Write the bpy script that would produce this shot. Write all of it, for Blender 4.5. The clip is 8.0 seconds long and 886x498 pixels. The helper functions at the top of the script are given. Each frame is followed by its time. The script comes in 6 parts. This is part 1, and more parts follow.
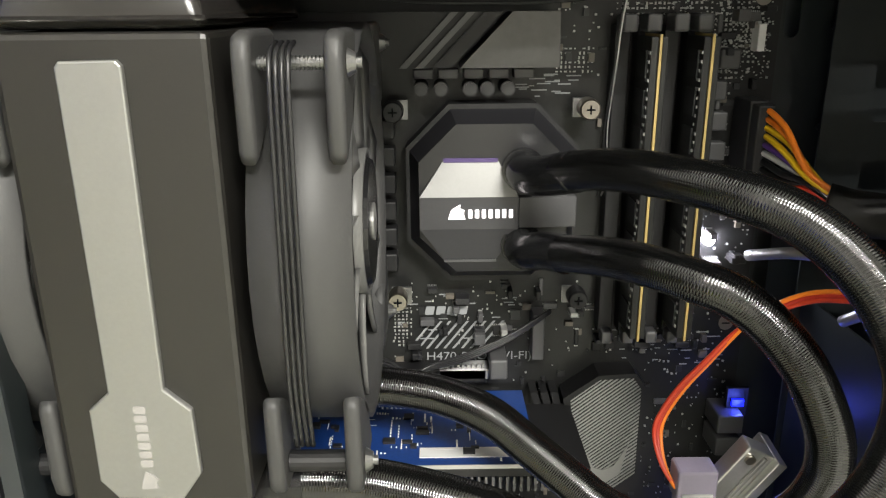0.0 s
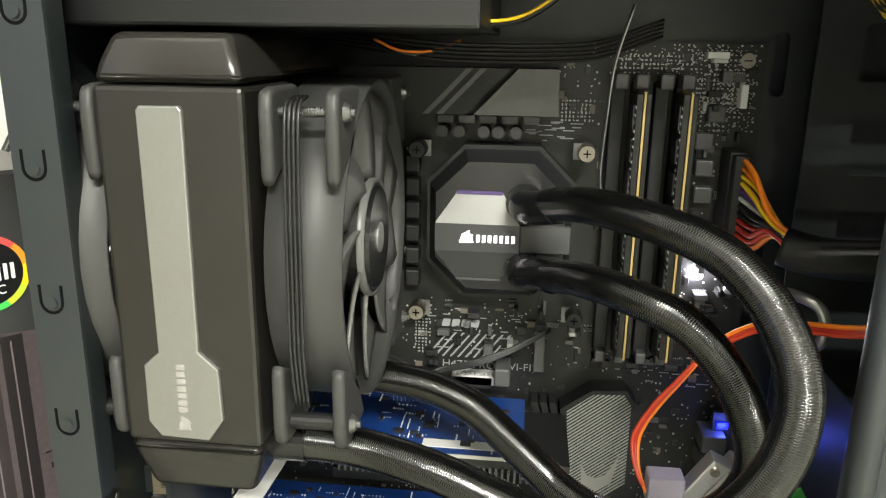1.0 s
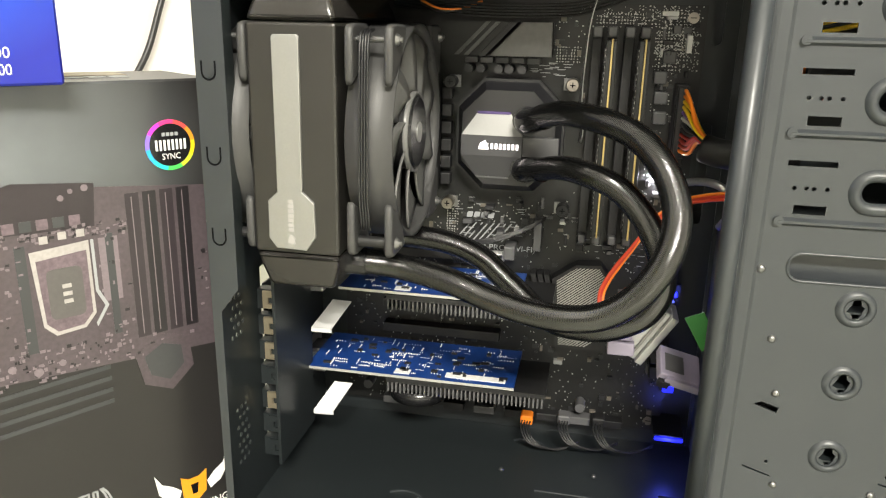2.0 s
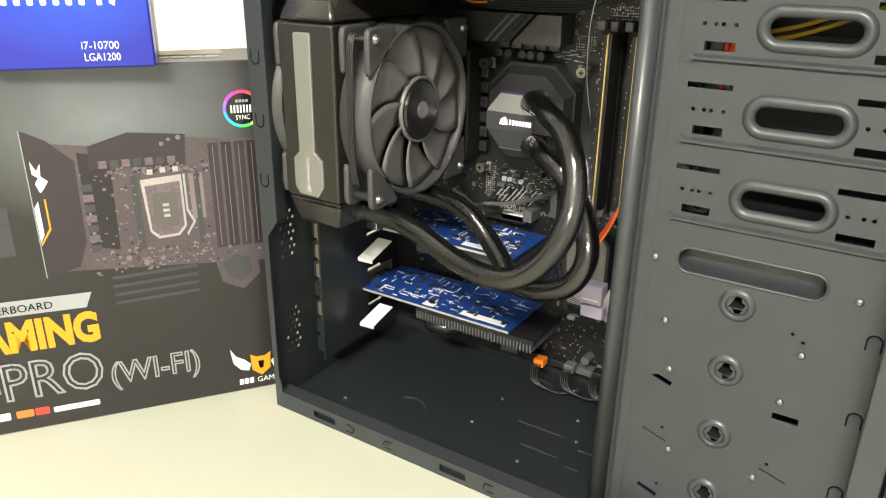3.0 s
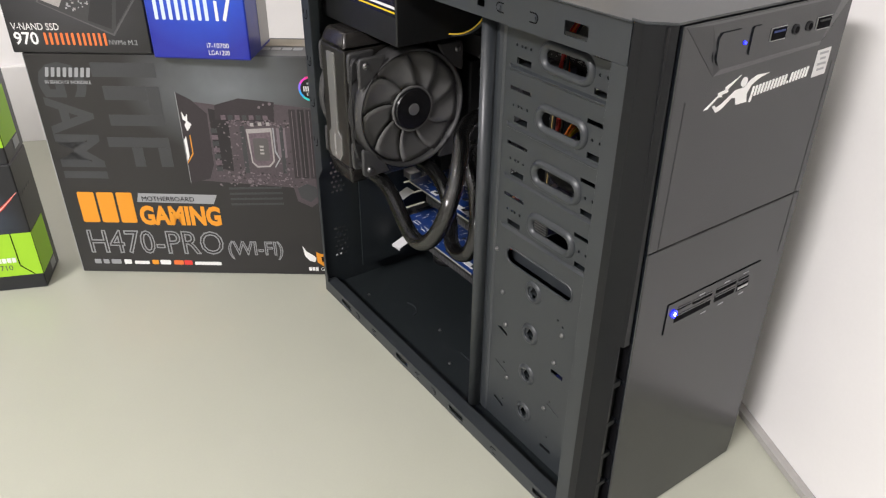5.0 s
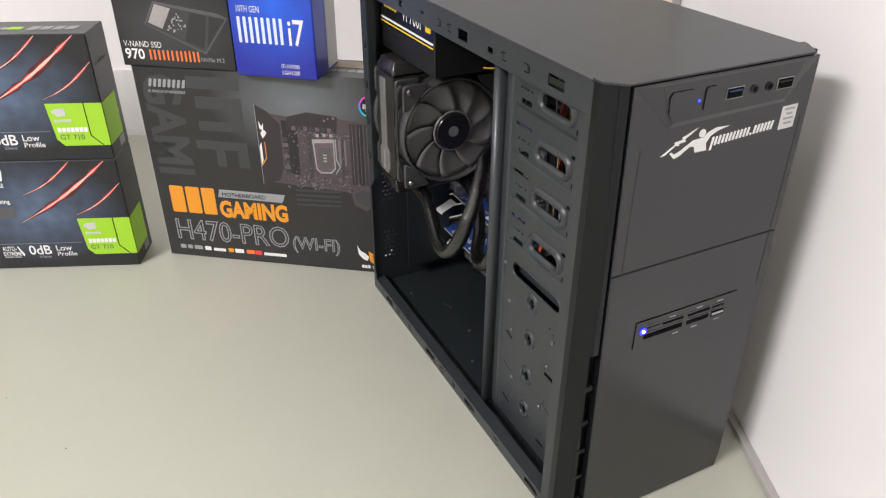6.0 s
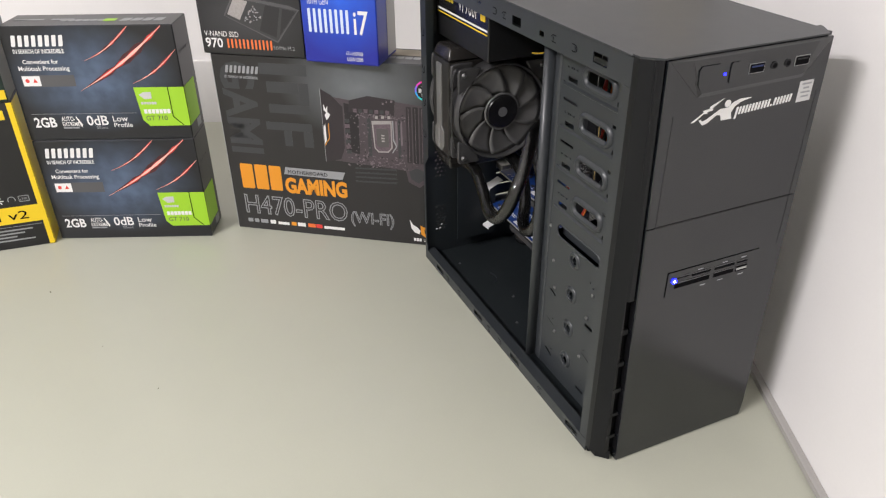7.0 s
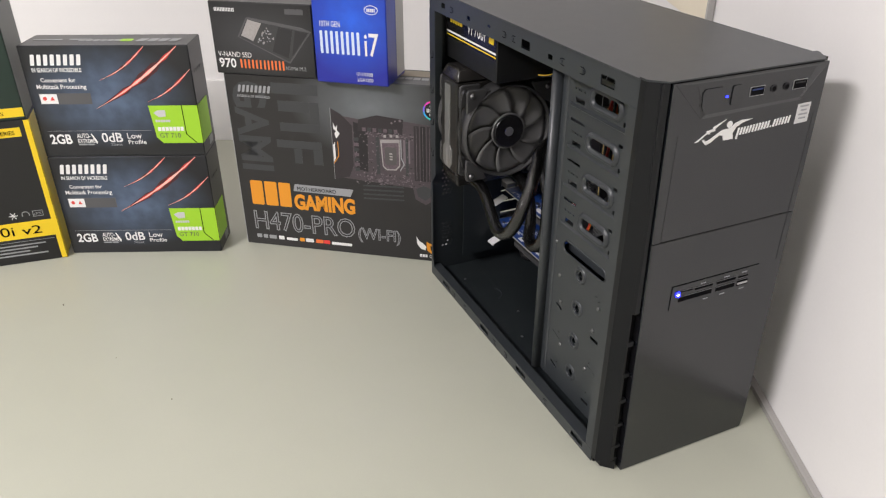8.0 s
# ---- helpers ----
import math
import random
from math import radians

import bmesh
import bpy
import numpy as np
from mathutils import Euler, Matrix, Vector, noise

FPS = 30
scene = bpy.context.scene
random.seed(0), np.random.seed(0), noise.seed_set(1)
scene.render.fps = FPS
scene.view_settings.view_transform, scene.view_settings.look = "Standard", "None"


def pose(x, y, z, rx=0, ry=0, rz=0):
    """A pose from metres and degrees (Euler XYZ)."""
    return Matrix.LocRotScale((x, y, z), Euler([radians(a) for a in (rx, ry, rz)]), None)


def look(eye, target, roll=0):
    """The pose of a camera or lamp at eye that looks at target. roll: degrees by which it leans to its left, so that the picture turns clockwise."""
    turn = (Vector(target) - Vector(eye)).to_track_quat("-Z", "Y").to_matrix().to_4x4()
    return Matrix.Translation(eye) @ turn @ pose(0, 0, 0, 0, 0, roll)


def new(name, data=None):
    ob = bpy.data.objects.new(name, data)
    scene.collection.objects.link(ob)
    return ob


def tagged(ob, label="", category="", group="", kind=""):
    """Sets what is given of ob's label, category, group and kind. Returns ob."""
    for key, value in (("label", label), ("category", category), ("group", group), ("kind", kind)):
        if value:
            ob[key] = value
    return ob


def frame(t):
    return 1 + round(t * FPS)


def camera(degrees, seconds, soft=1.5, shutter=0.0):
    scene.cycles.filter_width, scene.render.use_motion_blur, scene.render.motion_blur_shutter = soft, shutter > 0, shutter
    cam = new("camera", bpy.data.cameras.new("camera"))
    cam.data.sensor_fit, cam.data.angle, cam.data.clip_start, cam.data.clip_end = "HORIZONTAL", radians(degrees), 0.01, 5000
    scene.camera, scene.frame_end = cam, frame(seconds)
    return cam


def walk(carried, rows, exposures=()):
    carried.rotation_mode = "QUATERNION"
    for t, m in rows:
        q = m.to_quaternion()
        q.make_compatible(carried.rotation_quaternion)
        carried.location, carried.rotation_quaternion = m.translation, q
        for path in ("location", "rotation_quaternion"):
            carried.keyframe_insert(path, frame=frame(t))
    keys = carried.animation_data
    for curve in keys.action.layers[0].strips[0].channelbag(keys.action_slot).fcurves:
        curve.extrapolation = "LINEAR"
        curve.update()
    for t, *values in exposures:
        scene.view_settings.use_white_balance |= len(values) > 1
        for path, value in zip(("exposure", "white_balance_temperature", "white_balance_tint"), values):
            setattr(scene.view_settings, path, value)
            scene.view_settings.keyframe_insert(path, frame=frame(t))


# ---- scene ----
cam = camera(61.51, 8.0, soft=1.2)
PATH = [
    (0, (0.1259, -0.1572, 0.3131), (0.1304, 0.3185, 0.1593), -0.47),
    (0.5, (0.1430, -0.1802, 0.3122), (0.1102, 0.2973, 0.1675), 0.78),
    (1, (0.1622, -0.2069, 0.3220), (0.1084, 0.2722, 0.1896), 0.86),
    (1.5, (0.1692, -0.2713, 0.3135), (0.1068, 0.2075, 0.1837), 0.88),
    (2, (0.2032, -0.3523, 0.3095), (0.1128, 0.1177, 0.1648), 1.35),
    (2.2, (0.2315, -0.3716, 0.3140), (0.1191, 0.0903, 0.1588), 1.67),
    (3.3, (0.4612, -0.3627, 0.3772), (0.1801, -0.0012, 0.1766), 0.45),
    (3.5, (0.4938, -0.3628, 0.3932), (0.2030, -0.0149, 0.1826), 0.41),
    (4, (0.5802, -0.3843, 0.4341), (0.2664, -0.0725, 0.2010), -0.04),
    (4.5, (0.6543, -0.3650, 0.4709), (0.3272, -0.0879, 0.2136), 0.37),
    (4.7, (0.6731, -0.3426, 0.4886), (0.3387, -0.0770, 0.2286), 0.52),
    (5.8, (0.7724, -0.2769, 0.5577), (0.3915, -0.0765, 0.3033), 0.46),
    (6, (0.7948, -0.2878, 0.5640), (0.4121, -0.0956, 0.3060), 0.27),
    (6.5, (0.8457, -0.3265, 0.5732), (0.4570, -0.1491, 0.3136), -0.23),
    (7, (0.8696, -0.3479, 0.5756), (0.4776, -0.1750, 0.3179), -0.52),
    (7.5, (0.8864, -0.3625, 0.5805), (0.4926, -0.1881, 0.3265), -0.32),
    (8, (0.8844, -0.3716, 0.5834), (0.4877, -0.1930, 0.3369), -0.01),
]
EXPOSURES = [(0, 0.7, 6500, 9), (1, 0.72, 6600, 4), (1.5, 0.98, 6950, 5), (2, 0.96, 6800, 8), (3.5, 0.76, 6900, 7), (4.0, 0.42, 6950, 9), (4.5, 0.07, 6300, 16), (6.0, -0.25, 6150, 19), (8.0, -0.43, 6200, 19)]
walk(cam, [(t, look(eye, target, roll)) for t, eye, target, roll in PATH],
     EXPOSURES)

# ---- world and light ----
world = bpy.data.worlds.new("world")
scene.world = world
world.use_nodes = True
world.node_tree.nodes["Background"].inputs[0].default_value = (0.80, 0.86, 1.0, 1)
world.node_tree.nodes["Background"].inputs[1].default_value = 0.04


def area_lamp(name, place, target, sx, sy, watts, colour):
    d = bpy.data.lights.new(name, "AREA")
    d.shape, d.size, d.size_y, d.energy, d.color = "RECTANGLE", sx, sy, watts, colour
    ob = new(name, d)
    ob.matrix_world = look(place, target)
    return ob


# rows of ceiling fixtures: a far bright one across the room, weaker ones over the workbench
LAMPS = [((0.90, -2.30, 1.98), 1.10, 0.32, 165.0), ((-0.30, -0.75, 1.98), 1.20, 0.32, 4.0)]
for place, sx, sy, watts in LAMPS:
    for off in (-0.38, 0.38):
        area_lamp("ceiling_lamp_light", (place[0], place[1] + off * sy, place[2] - 0.035), (place[0], place[1] + off * sy, 0), sx, 0.2 * sy, watts / 2, (1.0, 0.97, 0.90))


# ---- materials ----
def mat(name, colour, rough=0.5, metal=0.0, grain=0.0, scale=200.0, bump=0.0, coat=0.0, emit=0.0, blotch=0.0, spec=0.5, vary=0.25):
    """A principled material with fine grain and broad blotches in colour, gloss and relief."""
    m = bpy.data.materials.new(name)
    m.use_nodes = True
    nt = m.node_tree
    b = nt.nodes["Principled BSDF"]
    b.inputs["Base Color"].default_value = (*colour, 1)
    b.inputs["Roughness"].default_value = rough
    b.inputs["Metallic"].default_value = metal
    b.inputs["Coat Weight"].default_value = coat
    b.inputs["Specular IOR Level"].default_value = spec
    if emit:
        b.inputs["Emission Color"].default_value = (*colour, 1)
        b.inputs["Emission Strength"].default_value = emit
    if grain or bump or blotch:
        co = nt.nodes.new("ShaderNodeTexCoord")
        n1 = nt.nodes.new("ShaderNodeTexNoise")
        n1.inputs["Scale"].default_value, n1.inputs["Detail"].default_value = scale, 4
        n2 = nt.nodes.new("ShaderNodeTexNoise")
        n2.inputs["Scale"].default_value, n2.inputs["Detail"].default_value = scale / 30, 3
        nt.links.new(co.outputs["Object"], n1.inputs["Vector"])
        nt.links.new(co.outputs["Object"], n2.inputs["Vector"])
        add = nt.nodes.new("ShaderNodeMath")
        add.operation = "MULTIPLY_ADD"
        add.inputs[1].default_value = grain
        nt.links.new(n1.outputs["Fac"], add.inputs[0])
        b2 = nt.nodes.new("ShaderNodeMath")
        b2.operation = "MULTIPLY_ADD"
        b2.inputs[1].default_value, b2.inputs[2].default_value = blotch, 1 - 0.5 * (grain + blotch)
        nt.links.new(n2.outputs["Fac"], b2.inputs[0])
        nt.links.new(b2.outputs[0], add.inputs[2])
        mix = nt.nodes.new("ShaderNodeMix")
        mix.data_type, mix.blend_type = "RGBA", "MULTIPLY"
        mix.inputs["Factor"].default_value = 1
        mix.inputs[6].default_value = (*colour, 1)
        nt.links.new(add.outputs[0], mix.inputs[7])
        nt.links.new(mix.outputs[2], b.inputs["Base Color"])
        ro = nt.nodes.new("ShaderNodeMath")
        ro.operation = "MULTIPLY_ADD"
        ro.inputs[1].default_value, ro.inputs[2].default_value = vary * rough, (1 - vary / 2) * rough
        nt.links.new(n2.outputs["Fac"], ro.inputs[0])
        nt.links.new(ro.outputs[0], b.inputs["Roughness"])
        if bump:
            bp = nt.nodes.new("ShaderNodeBump")
            bp.inputs["Strength"].default_value, bp.inputs["Distance"].default_value = bump, 0.0004
            nt.links.new(n1.outputs["Fac"], bp.inputs["Height"])
            nt.links.new(bp.outputs[0], b.inputs["Normal"])
    return m


M_DESK = mat("desk_laminate", (0.446, 0.455, 0.374), 0.34, grain=0.05, scale=500, bump=0.05, blotch=0.05)
M_WALL = mat("wall_paint", (0.83, 0.815, 0.80), 0.7, grain=0.03, scale=300, bump=0.15, blotch=0.05)
M_TRIM = mat("trim_plastic", (0.38, 0.37, 0.35), 0.45, grain=0.05, scale=300)
M_CEIL = mat("ceiling_paint", (0.8, 0.8, 0.78), 0.8, grain=0.04, scale=100)
M_STEEL = mat("black_painted_steel", (0.0268, 0.0312, 0.0350), 0.44, coat=0.16, grain=0.12, scale=1800, bump=0.03, blotch=0.06, vary=0.08)
M_STEEL.node_tree.nodes["Principled BSDF"].inputs["Coat Roughness"].default_value = 0.20
# same paint as outside, darkened in colour for the shade within the case
M_STEEL_SHADE = mat("black_painted_steel_in_shade", (0.0130, 0.0165, 0.0180), 0.40, grain=0.12, scale=1800, bump=0.03, blotch=0.08)
M_BEZEL = mat("black_bezel_plastic", (0.0085, 0.0092, 0.0105), 0.32, grain=0.06, scale=2500, blotch=0.02, vary=0.03, spec=0.22)
M_FRONT = mat("black_front_plastic", (0.0076, 0.0092, 0.0118), 0.24, grain=0.08, scale=2500, bump=0.02, spec=0.72, blotch=0.02, vary=0.04)
M_GLOSSBLACK = mat("gloss_black_plastic", (0.012, 0.012, 0.013), 0.2, grain=0.1, scale=900)
M_BLACK = mat("matt_black_plastic", (0.0075, 0.0075, 0.0082), 0.55, grain=0.2, scale=1200, bump=0.08)
M_RUBBER = mat("black_rubber", (0.015, 0.015, 0.016), 0.35, grain=0.15, scale=700)
# near-black: paints the shade inside slots and openings, also serves as black print
M_DARK = mat("cavity_shade_and_black_print", (0.005, 0.005, 0.006), 0.9, spec=0.06)
M_SILVER = mat("brushed_aluminium", (0.30, 0.30, 0.29), 0.45, metal=0.7, grain=0.10, scale=900, bump=0.06)
M_NICKEL = mat("nickel_steel", (0.36, 0.33, 0.29), 0.32, metal=1.0, grain=0.15, scale=900)
M_ZINC = mat("zinc_plated_steel", (0.55, 0.55, 0.55), 0.35, metal=0.9, grain=0.2, scale=700)
M_GREYPL = mat("grey_plastic", (0.085, 0.085, 0.088), 0.45, grain=0.1, scale=900)
M_FAN = mat("fan_blade_plastic", (0.125, 0.125, 0.121), 0.38, grain=0.15, scale=900, bump=0.05)
M_RAD = mat("radiator_black_paint", (0.0175, 0.0165, 0.0145), 0.38, grain=0.2, scale=1500, bump=0.04, blotch=0.1)
M_PCB = mat("black_circuit_board", (0.0110, 0.0114, 0.0112), 0.40, spec=0.4, grain=0.5, scale=500, bump=0.1, blotch=0.3)
M_PCBBLUE = mat("blue_circuit_board", (0.010, 0.045, 0.21), 0.3, grain=0.5, scale=600, bump=0.08, blotch=0.3)
M_SOLDER = mat("solder_and_silkscreen", (0.42, 0.42, 0.41), 0.32, metal=0.3)
M_CHIP = mat("chip_package", (0.02, 0.02, 0.022), 0.4, grain=0.2, scale=800)
M_GOLD = mat("board_edge_yellow", (0.42, 0.31, 0.11), 0.4)
M_WHITE = mat("white_print", (0.78, 0.78, 0.77), 0.5, grain=0.04, scale=500)
M_GREY = mat("grey_print", (0.30, 0.31, 0.32), 0.45, grain=0.05, scale=500)
M_DGREY = mat("dark_grey_print", (0.040, 0.042, 0.045), 0.4, grain=0.15, scale=300, blotch=0.2)
M_ORANGE = mat("amber_print", (0.74, 0.29, 0.014), 0.45, grain=0.1, scale=400)
M_ORANGERED = mat("orange_red_print", (0.78, 0.17, 0.035), 0.45)
M_LIME = mat("lime_print", (0.33, 0.62, 0.02), 0.45, grain=0.05, scale=300)
M_YELLOW = mat("yellow_print", (0.85, 0.60, 0.01), 0.45, grain=0.05, scale=300)
M_BOXSIDE = mat("white_box_edge", (0.55, 0.55, 0.56), 0.5)
M_RED = mat("red_print", (0.70, 0.05, 0.04), 0.45)
M_PINK = mat("pale_red_print", (0.88, 0.55, 0.47), 0.45)
M_PURPLE = mat("muted_purple_print", (0.115, 0.085, 0.100), 0.4, grain=1.3, scale=420, blotch=0.6)
M_PURPLE2 = mat("deep_purple_print", (0.066, 0.052, 0.059), 0.4, grain=0.7, scale=420, blotch=0.6)
M_LEDBLUE = mat("blue_led", (0.012, 0.015, 1.0), 0.3, emit=10)
M_BLUEGLOW = mat("dim_blue_led", (0.004, 0.008, 0.9), 0.4, emit=2.0)
M_LEDWHITE = mat("white_led", (0.92, 0.88, 1.0), 0.3, emit=260)
M_LOGOLIT = mat("lit_emblem", (1.0, 0.93, 0.95), 0.3, emit=1.1)
M_FIXTURE = mat("fluorescent_diffuser", (1.0, 0.97, 0.9), 0.5, emit=0.8)
M_DECK = mat("dark_grey_plastic", (0.016, 0.016, 0.0180), 0.30, grain=0.15, scale=1200, bump=0.06)
M_FRAME = mat("dark_fan_plastic", (0.042, 0.042, 0.042), 0.52, grain=0.15, scale=1200, bump=0.06)
M_RIVET = mat("dull_rivet", (0.20, 0.20, 0.20), 0.28, metal=0.8)
M_BRASS = mat("plain_metal_bracket", (0.42, 0.36, 0.26), 0.35, metal=0.8, grain=0.2, scale=500)


def print_mat(name, low, high, centre, reach, rough=0.35, streak=0.0):
    """Printed card whose ink runs from one colour to another round a centre (metres in the box's own axes)."""
    m = bpy.data.materials.new(name)
    m.use_nodes = True
    nt = m.node_tree
    b = nt.nodes["Principled BSDF"]
    b.inputs["Roughness"].default_value = rough
    co = nt.nodes.new("ShaderNodeTexCoord")
    mp = nt.nodes.new("ShaderNodeMapping")
    mp.vector_type = "TEXTURE"
    mp.inputs["Location"].default_value = centre
    mp.inputs["Scale"].default_value = reach
    gr = nt.nodes.new("ShaderNodeTexGradient")
    gr.gradient_type = "SPHERICAL"
    nz = nt.nodes.new("ShaderNodeTexNoise")
    nz.inputs["Scale"].default_value, nz.inputs["Detail"].default_value = 45, 5
    mul = nt.nodes.new("ShaderNodeMath")
    mul.operation = "MULTIPLY_ADD"
    mul.inputs[1].default_value, mul.inputs[2].default_value = streak, 1 - 0.5 * streak
    prod = nt.nodes.new("ShaderNodeMath")
    prod.operation = "MULTIPLY"
    mix = nt.nodes.new("ShaderNodeMix")
    mix.data_type = "RGBA"
    mix.inputs[6].default_value, mix.inputs[7].default_value = (*low, 1), (*high, 1)
    nt.links.new(co.outputs["Object"], mp.inputs["Vector"])
    nt.links.new(co.outputs["Object"], nz.inputs["Vector"])
    nt.links.new(mp.outputs[0], gr.inputs[0])
    nt.links.new(nz.outputs["Fac"], mul.inputs[0])
    nt.links.new(gr.outputs["Fac"], prod.inputs[0])
    nt.links.new(mul.outputs[0], prod.inputs[1])
    nt.links.new(prod.outputs[0], mix.inputs["Factor"])
    nt.links.new(mix.outputs[2], b.inputs["Base Color"])
    return m


M_BOARDBOX = print_mat("charcoal_printed_card", (0.018, 0.017, 0.017), (0.15, 0.165, 0.175), (0.215, 0, 0.240), (0.120, 0.2, 0.080), 0.36, 0.4)
M_CARDBOX = print_mat("midnight_printed_card", (0.012, 0.013, 0.016), (0.085, 0.125, 0.200), (0.110, 0, 0.090), (0.120, 0.2, 0.080), 0.3, 1.7)
M_BLUEBOX = print_mat("royal_blue_printed_card", (0.010, 0.018, 0.30), (0.015, 0.11, 0.72), (0.055, 0, 0.085), (0.08, 0.2, 0.08), 0.28, 0.9)
M_DRIVEBOX = print_mat("black_printed_card", (0.012, 0.012, 0.013), (0.045, 0.045, 0.05), (0.07, 0, 0.05), (0.1, 0.2, 0.06), 0.35, 0.3)


# ---- mesh helpers ----
def box(bm, x0, x1, y0, y1, z0, z1, bev=0.0, seg=2):
    m = Matrix.Translation(((x0 + x1) / 2, (y0 + y1) / 2, (z0 + z1) / 2)) @ Matrix.Diagonal((x1 - x0, y1 - y0, z1 - z0, 1))
    r = bmesh.ops.create_cube(bm, size=1, matrix=m)
    if bev:
        edges = {e for v in r["verts"] for e in v.link_edges}
        bmesh.ops.bevel(bm, geom=list(edges), offset=bev, segments=seg, affect="EDGES", profile=0.5)
    return bm


AX = {"x": Matrix.Rotation(math.pi / 2, 4, "Y"), "y": Matrix.Rotation(-math.pi / 2, 4, "X"), "z": Matrix.Identity(4)}


def cyl(bm, c, axis, r, h, seg=20, r2=None):
    """A closed cylinder or cone of height h centred on c."""
    bmesh.ops.create_cone(bm, cap_ends=True, segments=seg, radius1=r, radius2=r if r2 is None else r2, depth=h,
                          matrix=Matrix.Translation(c) @ AX[axis])
    return bm


def prism(bm, pts, axis, a, b):
    """A polygon (in the two axes other than the given one, in alphabetical order) drawn from a to b along the axis."""
    def at(p, w):
        return {"x": (w, p[0], p[1]), "y": (p[0], w, p[1]), "z": (p[0], p[1], w)}[axis]
    lo, hi = [bm.verts.new(at(p, a)) for p in pts], [bm.verts.new(at(p, b)) for p in pts]
    fs = [bm.faces.new(lo), bm.faces.new(hi)]
    for i in range(len(pts)):
        j = (i + 1) % len(pts)
        fs.append(bm.faces.new((lo[i], lo[j], hi[j], hi[i])))
    bmesh.ops.recalc_face_normals(bm, faces=fs)
    return bm


def rounded(x0, x1, z0, z1, r, n=5):
    """The outline of a rounded rectangle."""
    out = []
    for cx, cz, a in ((x1 - r, z1 - r, 0), (x0 + r, z1 - r, 90), (x0 + r, z0 + r, 180), (x1 - r, z0 + r, 270)):
        out += [(cx + r * math.cos(radians(a + 90 * k / n)), cz + r * math.sin(radians(a + 90 * k / n))) for k in range(n + 1)]
    return out


def circle(cx, cz, r, n=16):
    return [(cx + r * math.cos(2 * math.pi * k / n), cz + r * math.sin(2 * math.pi * k / n)) for k in range(n)]


def plate(bm, outline, holes, axis, a, b):
    """A sheet with real openings, from a to b along the axis."""
    def at(p, w):
        return {"x": (w, p[0], p[1]), "y": (p[0], w, p[1]), "z": (p[0], p[1], w)}[axis]
    edges = []
    for loop in (outline, *holes):
        vs = [bm.verts.new(at(p, a)) for p in loop]
        edges += [bm.edges.new((vs[i], vs[(i + 1) % len(vs)])) for i in range(len(vs))]
    faces = [g for g in bmesh.ops.triangle_fill(bm, use_beauty=True, edges=edges)["geom"] if isinstance(g, bmesh.types.BMFace)]
    res = bmesh.ops.extrude_face_region(bm, geom=faces)
    d = {"x": (b - a, 0, 0), "y": (0, b - a, 0), "z": (0, 0, b - a)}[axis]
    bmesh.ops.translate(bm, vec=d, verts=[v for v in res["geom"] if isinstance(v, bmesh.types.BMVert)])
    bmesh.ops.recalc_face_normals(bm, faces=bm.faces)
    return bm


def smooth_path(pts, n=8):
    """Catmull-Rom points through the given ones."""
    p = [Vector(q) for q in pts]
    p = [2 * p[0] - p[1]] + p + [2 * p[-1] - p[-2]]
    out = []
    for i in range(1, len(p) - 2):
        for k in range(n):
            t = k / n
            a, b, c, d = p[i - 1], p[i], p[i + 1], p[i + 2]
            out.append(0.5 * ((2 * b) + (c - a) * t + (2 * a - 5 * b + 4 * c - d) * t * t + (3 * b - 3 * c + d - a) * t ** 3))
    return out + [p[-2]]


def sweep(bm, pts, r, seg=10, n=8):
    """A round tube along a smooth path, with its length and girth as UV, in metres and turns."""
    path = smooth_path(pts, n)
    uv = bm.loops.layers.uv.verify()
    t0 = (path[1] - path[0]).normalized()
    up = t0.orthogonal().normalized()
    rings, dist, total = [], [], 0.0
    for i, p in enumerate(path):
        t = (path[min(i + 1, len(path) - 1)] - path[max(i - 1, 0)]).normalized()
        up = (up - t * up.dot(t)).normalized()
        side = t.cross(up)
        rings.append([bm.verts.new(p + r * (math.cos(2 * math.pi * k / seg) * up + math.sin(2 * math.pi * k / seg) * side)) for k in range(seg)])
        total += (p - path[i - 1]).length if i else 0
        dist.append(total)
    for i in range(len(rings) - 1):
        for k in range(seg):
            j = (k + 1) % seg
            f = bm.faces.new((rings[i][k], rings[i][j], rings[i + 1][j], rings[i + 1][k]))
            f.smooth = True
            for loop, (v, u) in zip(f.loops, ((dist[i], k), (dist[i], k + 1), (dist[i + 1], k + 1), (dist[i + 1], k))):
                loop[uv].uv = (u / seg, v)
    bm.faces.new(rings[0][::-1])
    bm.faces.new(rings[-1])
    return bm


def part(name, bm, material, parent=None, label="", smooth=False):
    me = bpy.data.meshes.new(name)
    if smooth:
        for f in bm.faces:
            f.smooth = len(f.verts) <= 4
    bm.to_mesh(me)
    bm.free()
    me.materials.append(material)
    ob = new(name, me)
    ob.parent = parent
    if label:
        ob["label"] = label
    return ob


def mesh():
    return bmesh.new()


def thing(name, label, category, m=None, group="", kind=""):
    e = new(name)
    e.empty_display_size = 0.02
    e.matrix_world = m or Matrix.Identity(4)
    return tagged(e, label, category, group, kind)


def slab(name, material, parent, *polys, y=0.0, t=0.0004, label=""):
    """Flat print on a front that faces -y: polygons in x and z, laid t proud of y."""
    bm = mesh()
    for p in polys:
        prism(bm, p, "y", y - t, y)
    return part(name, bm, material, parent, label)


def rect(x0, x1, z0, z1):
    return [(x0, z0), (x1, z0), (x1, z1), (x0, z1)]


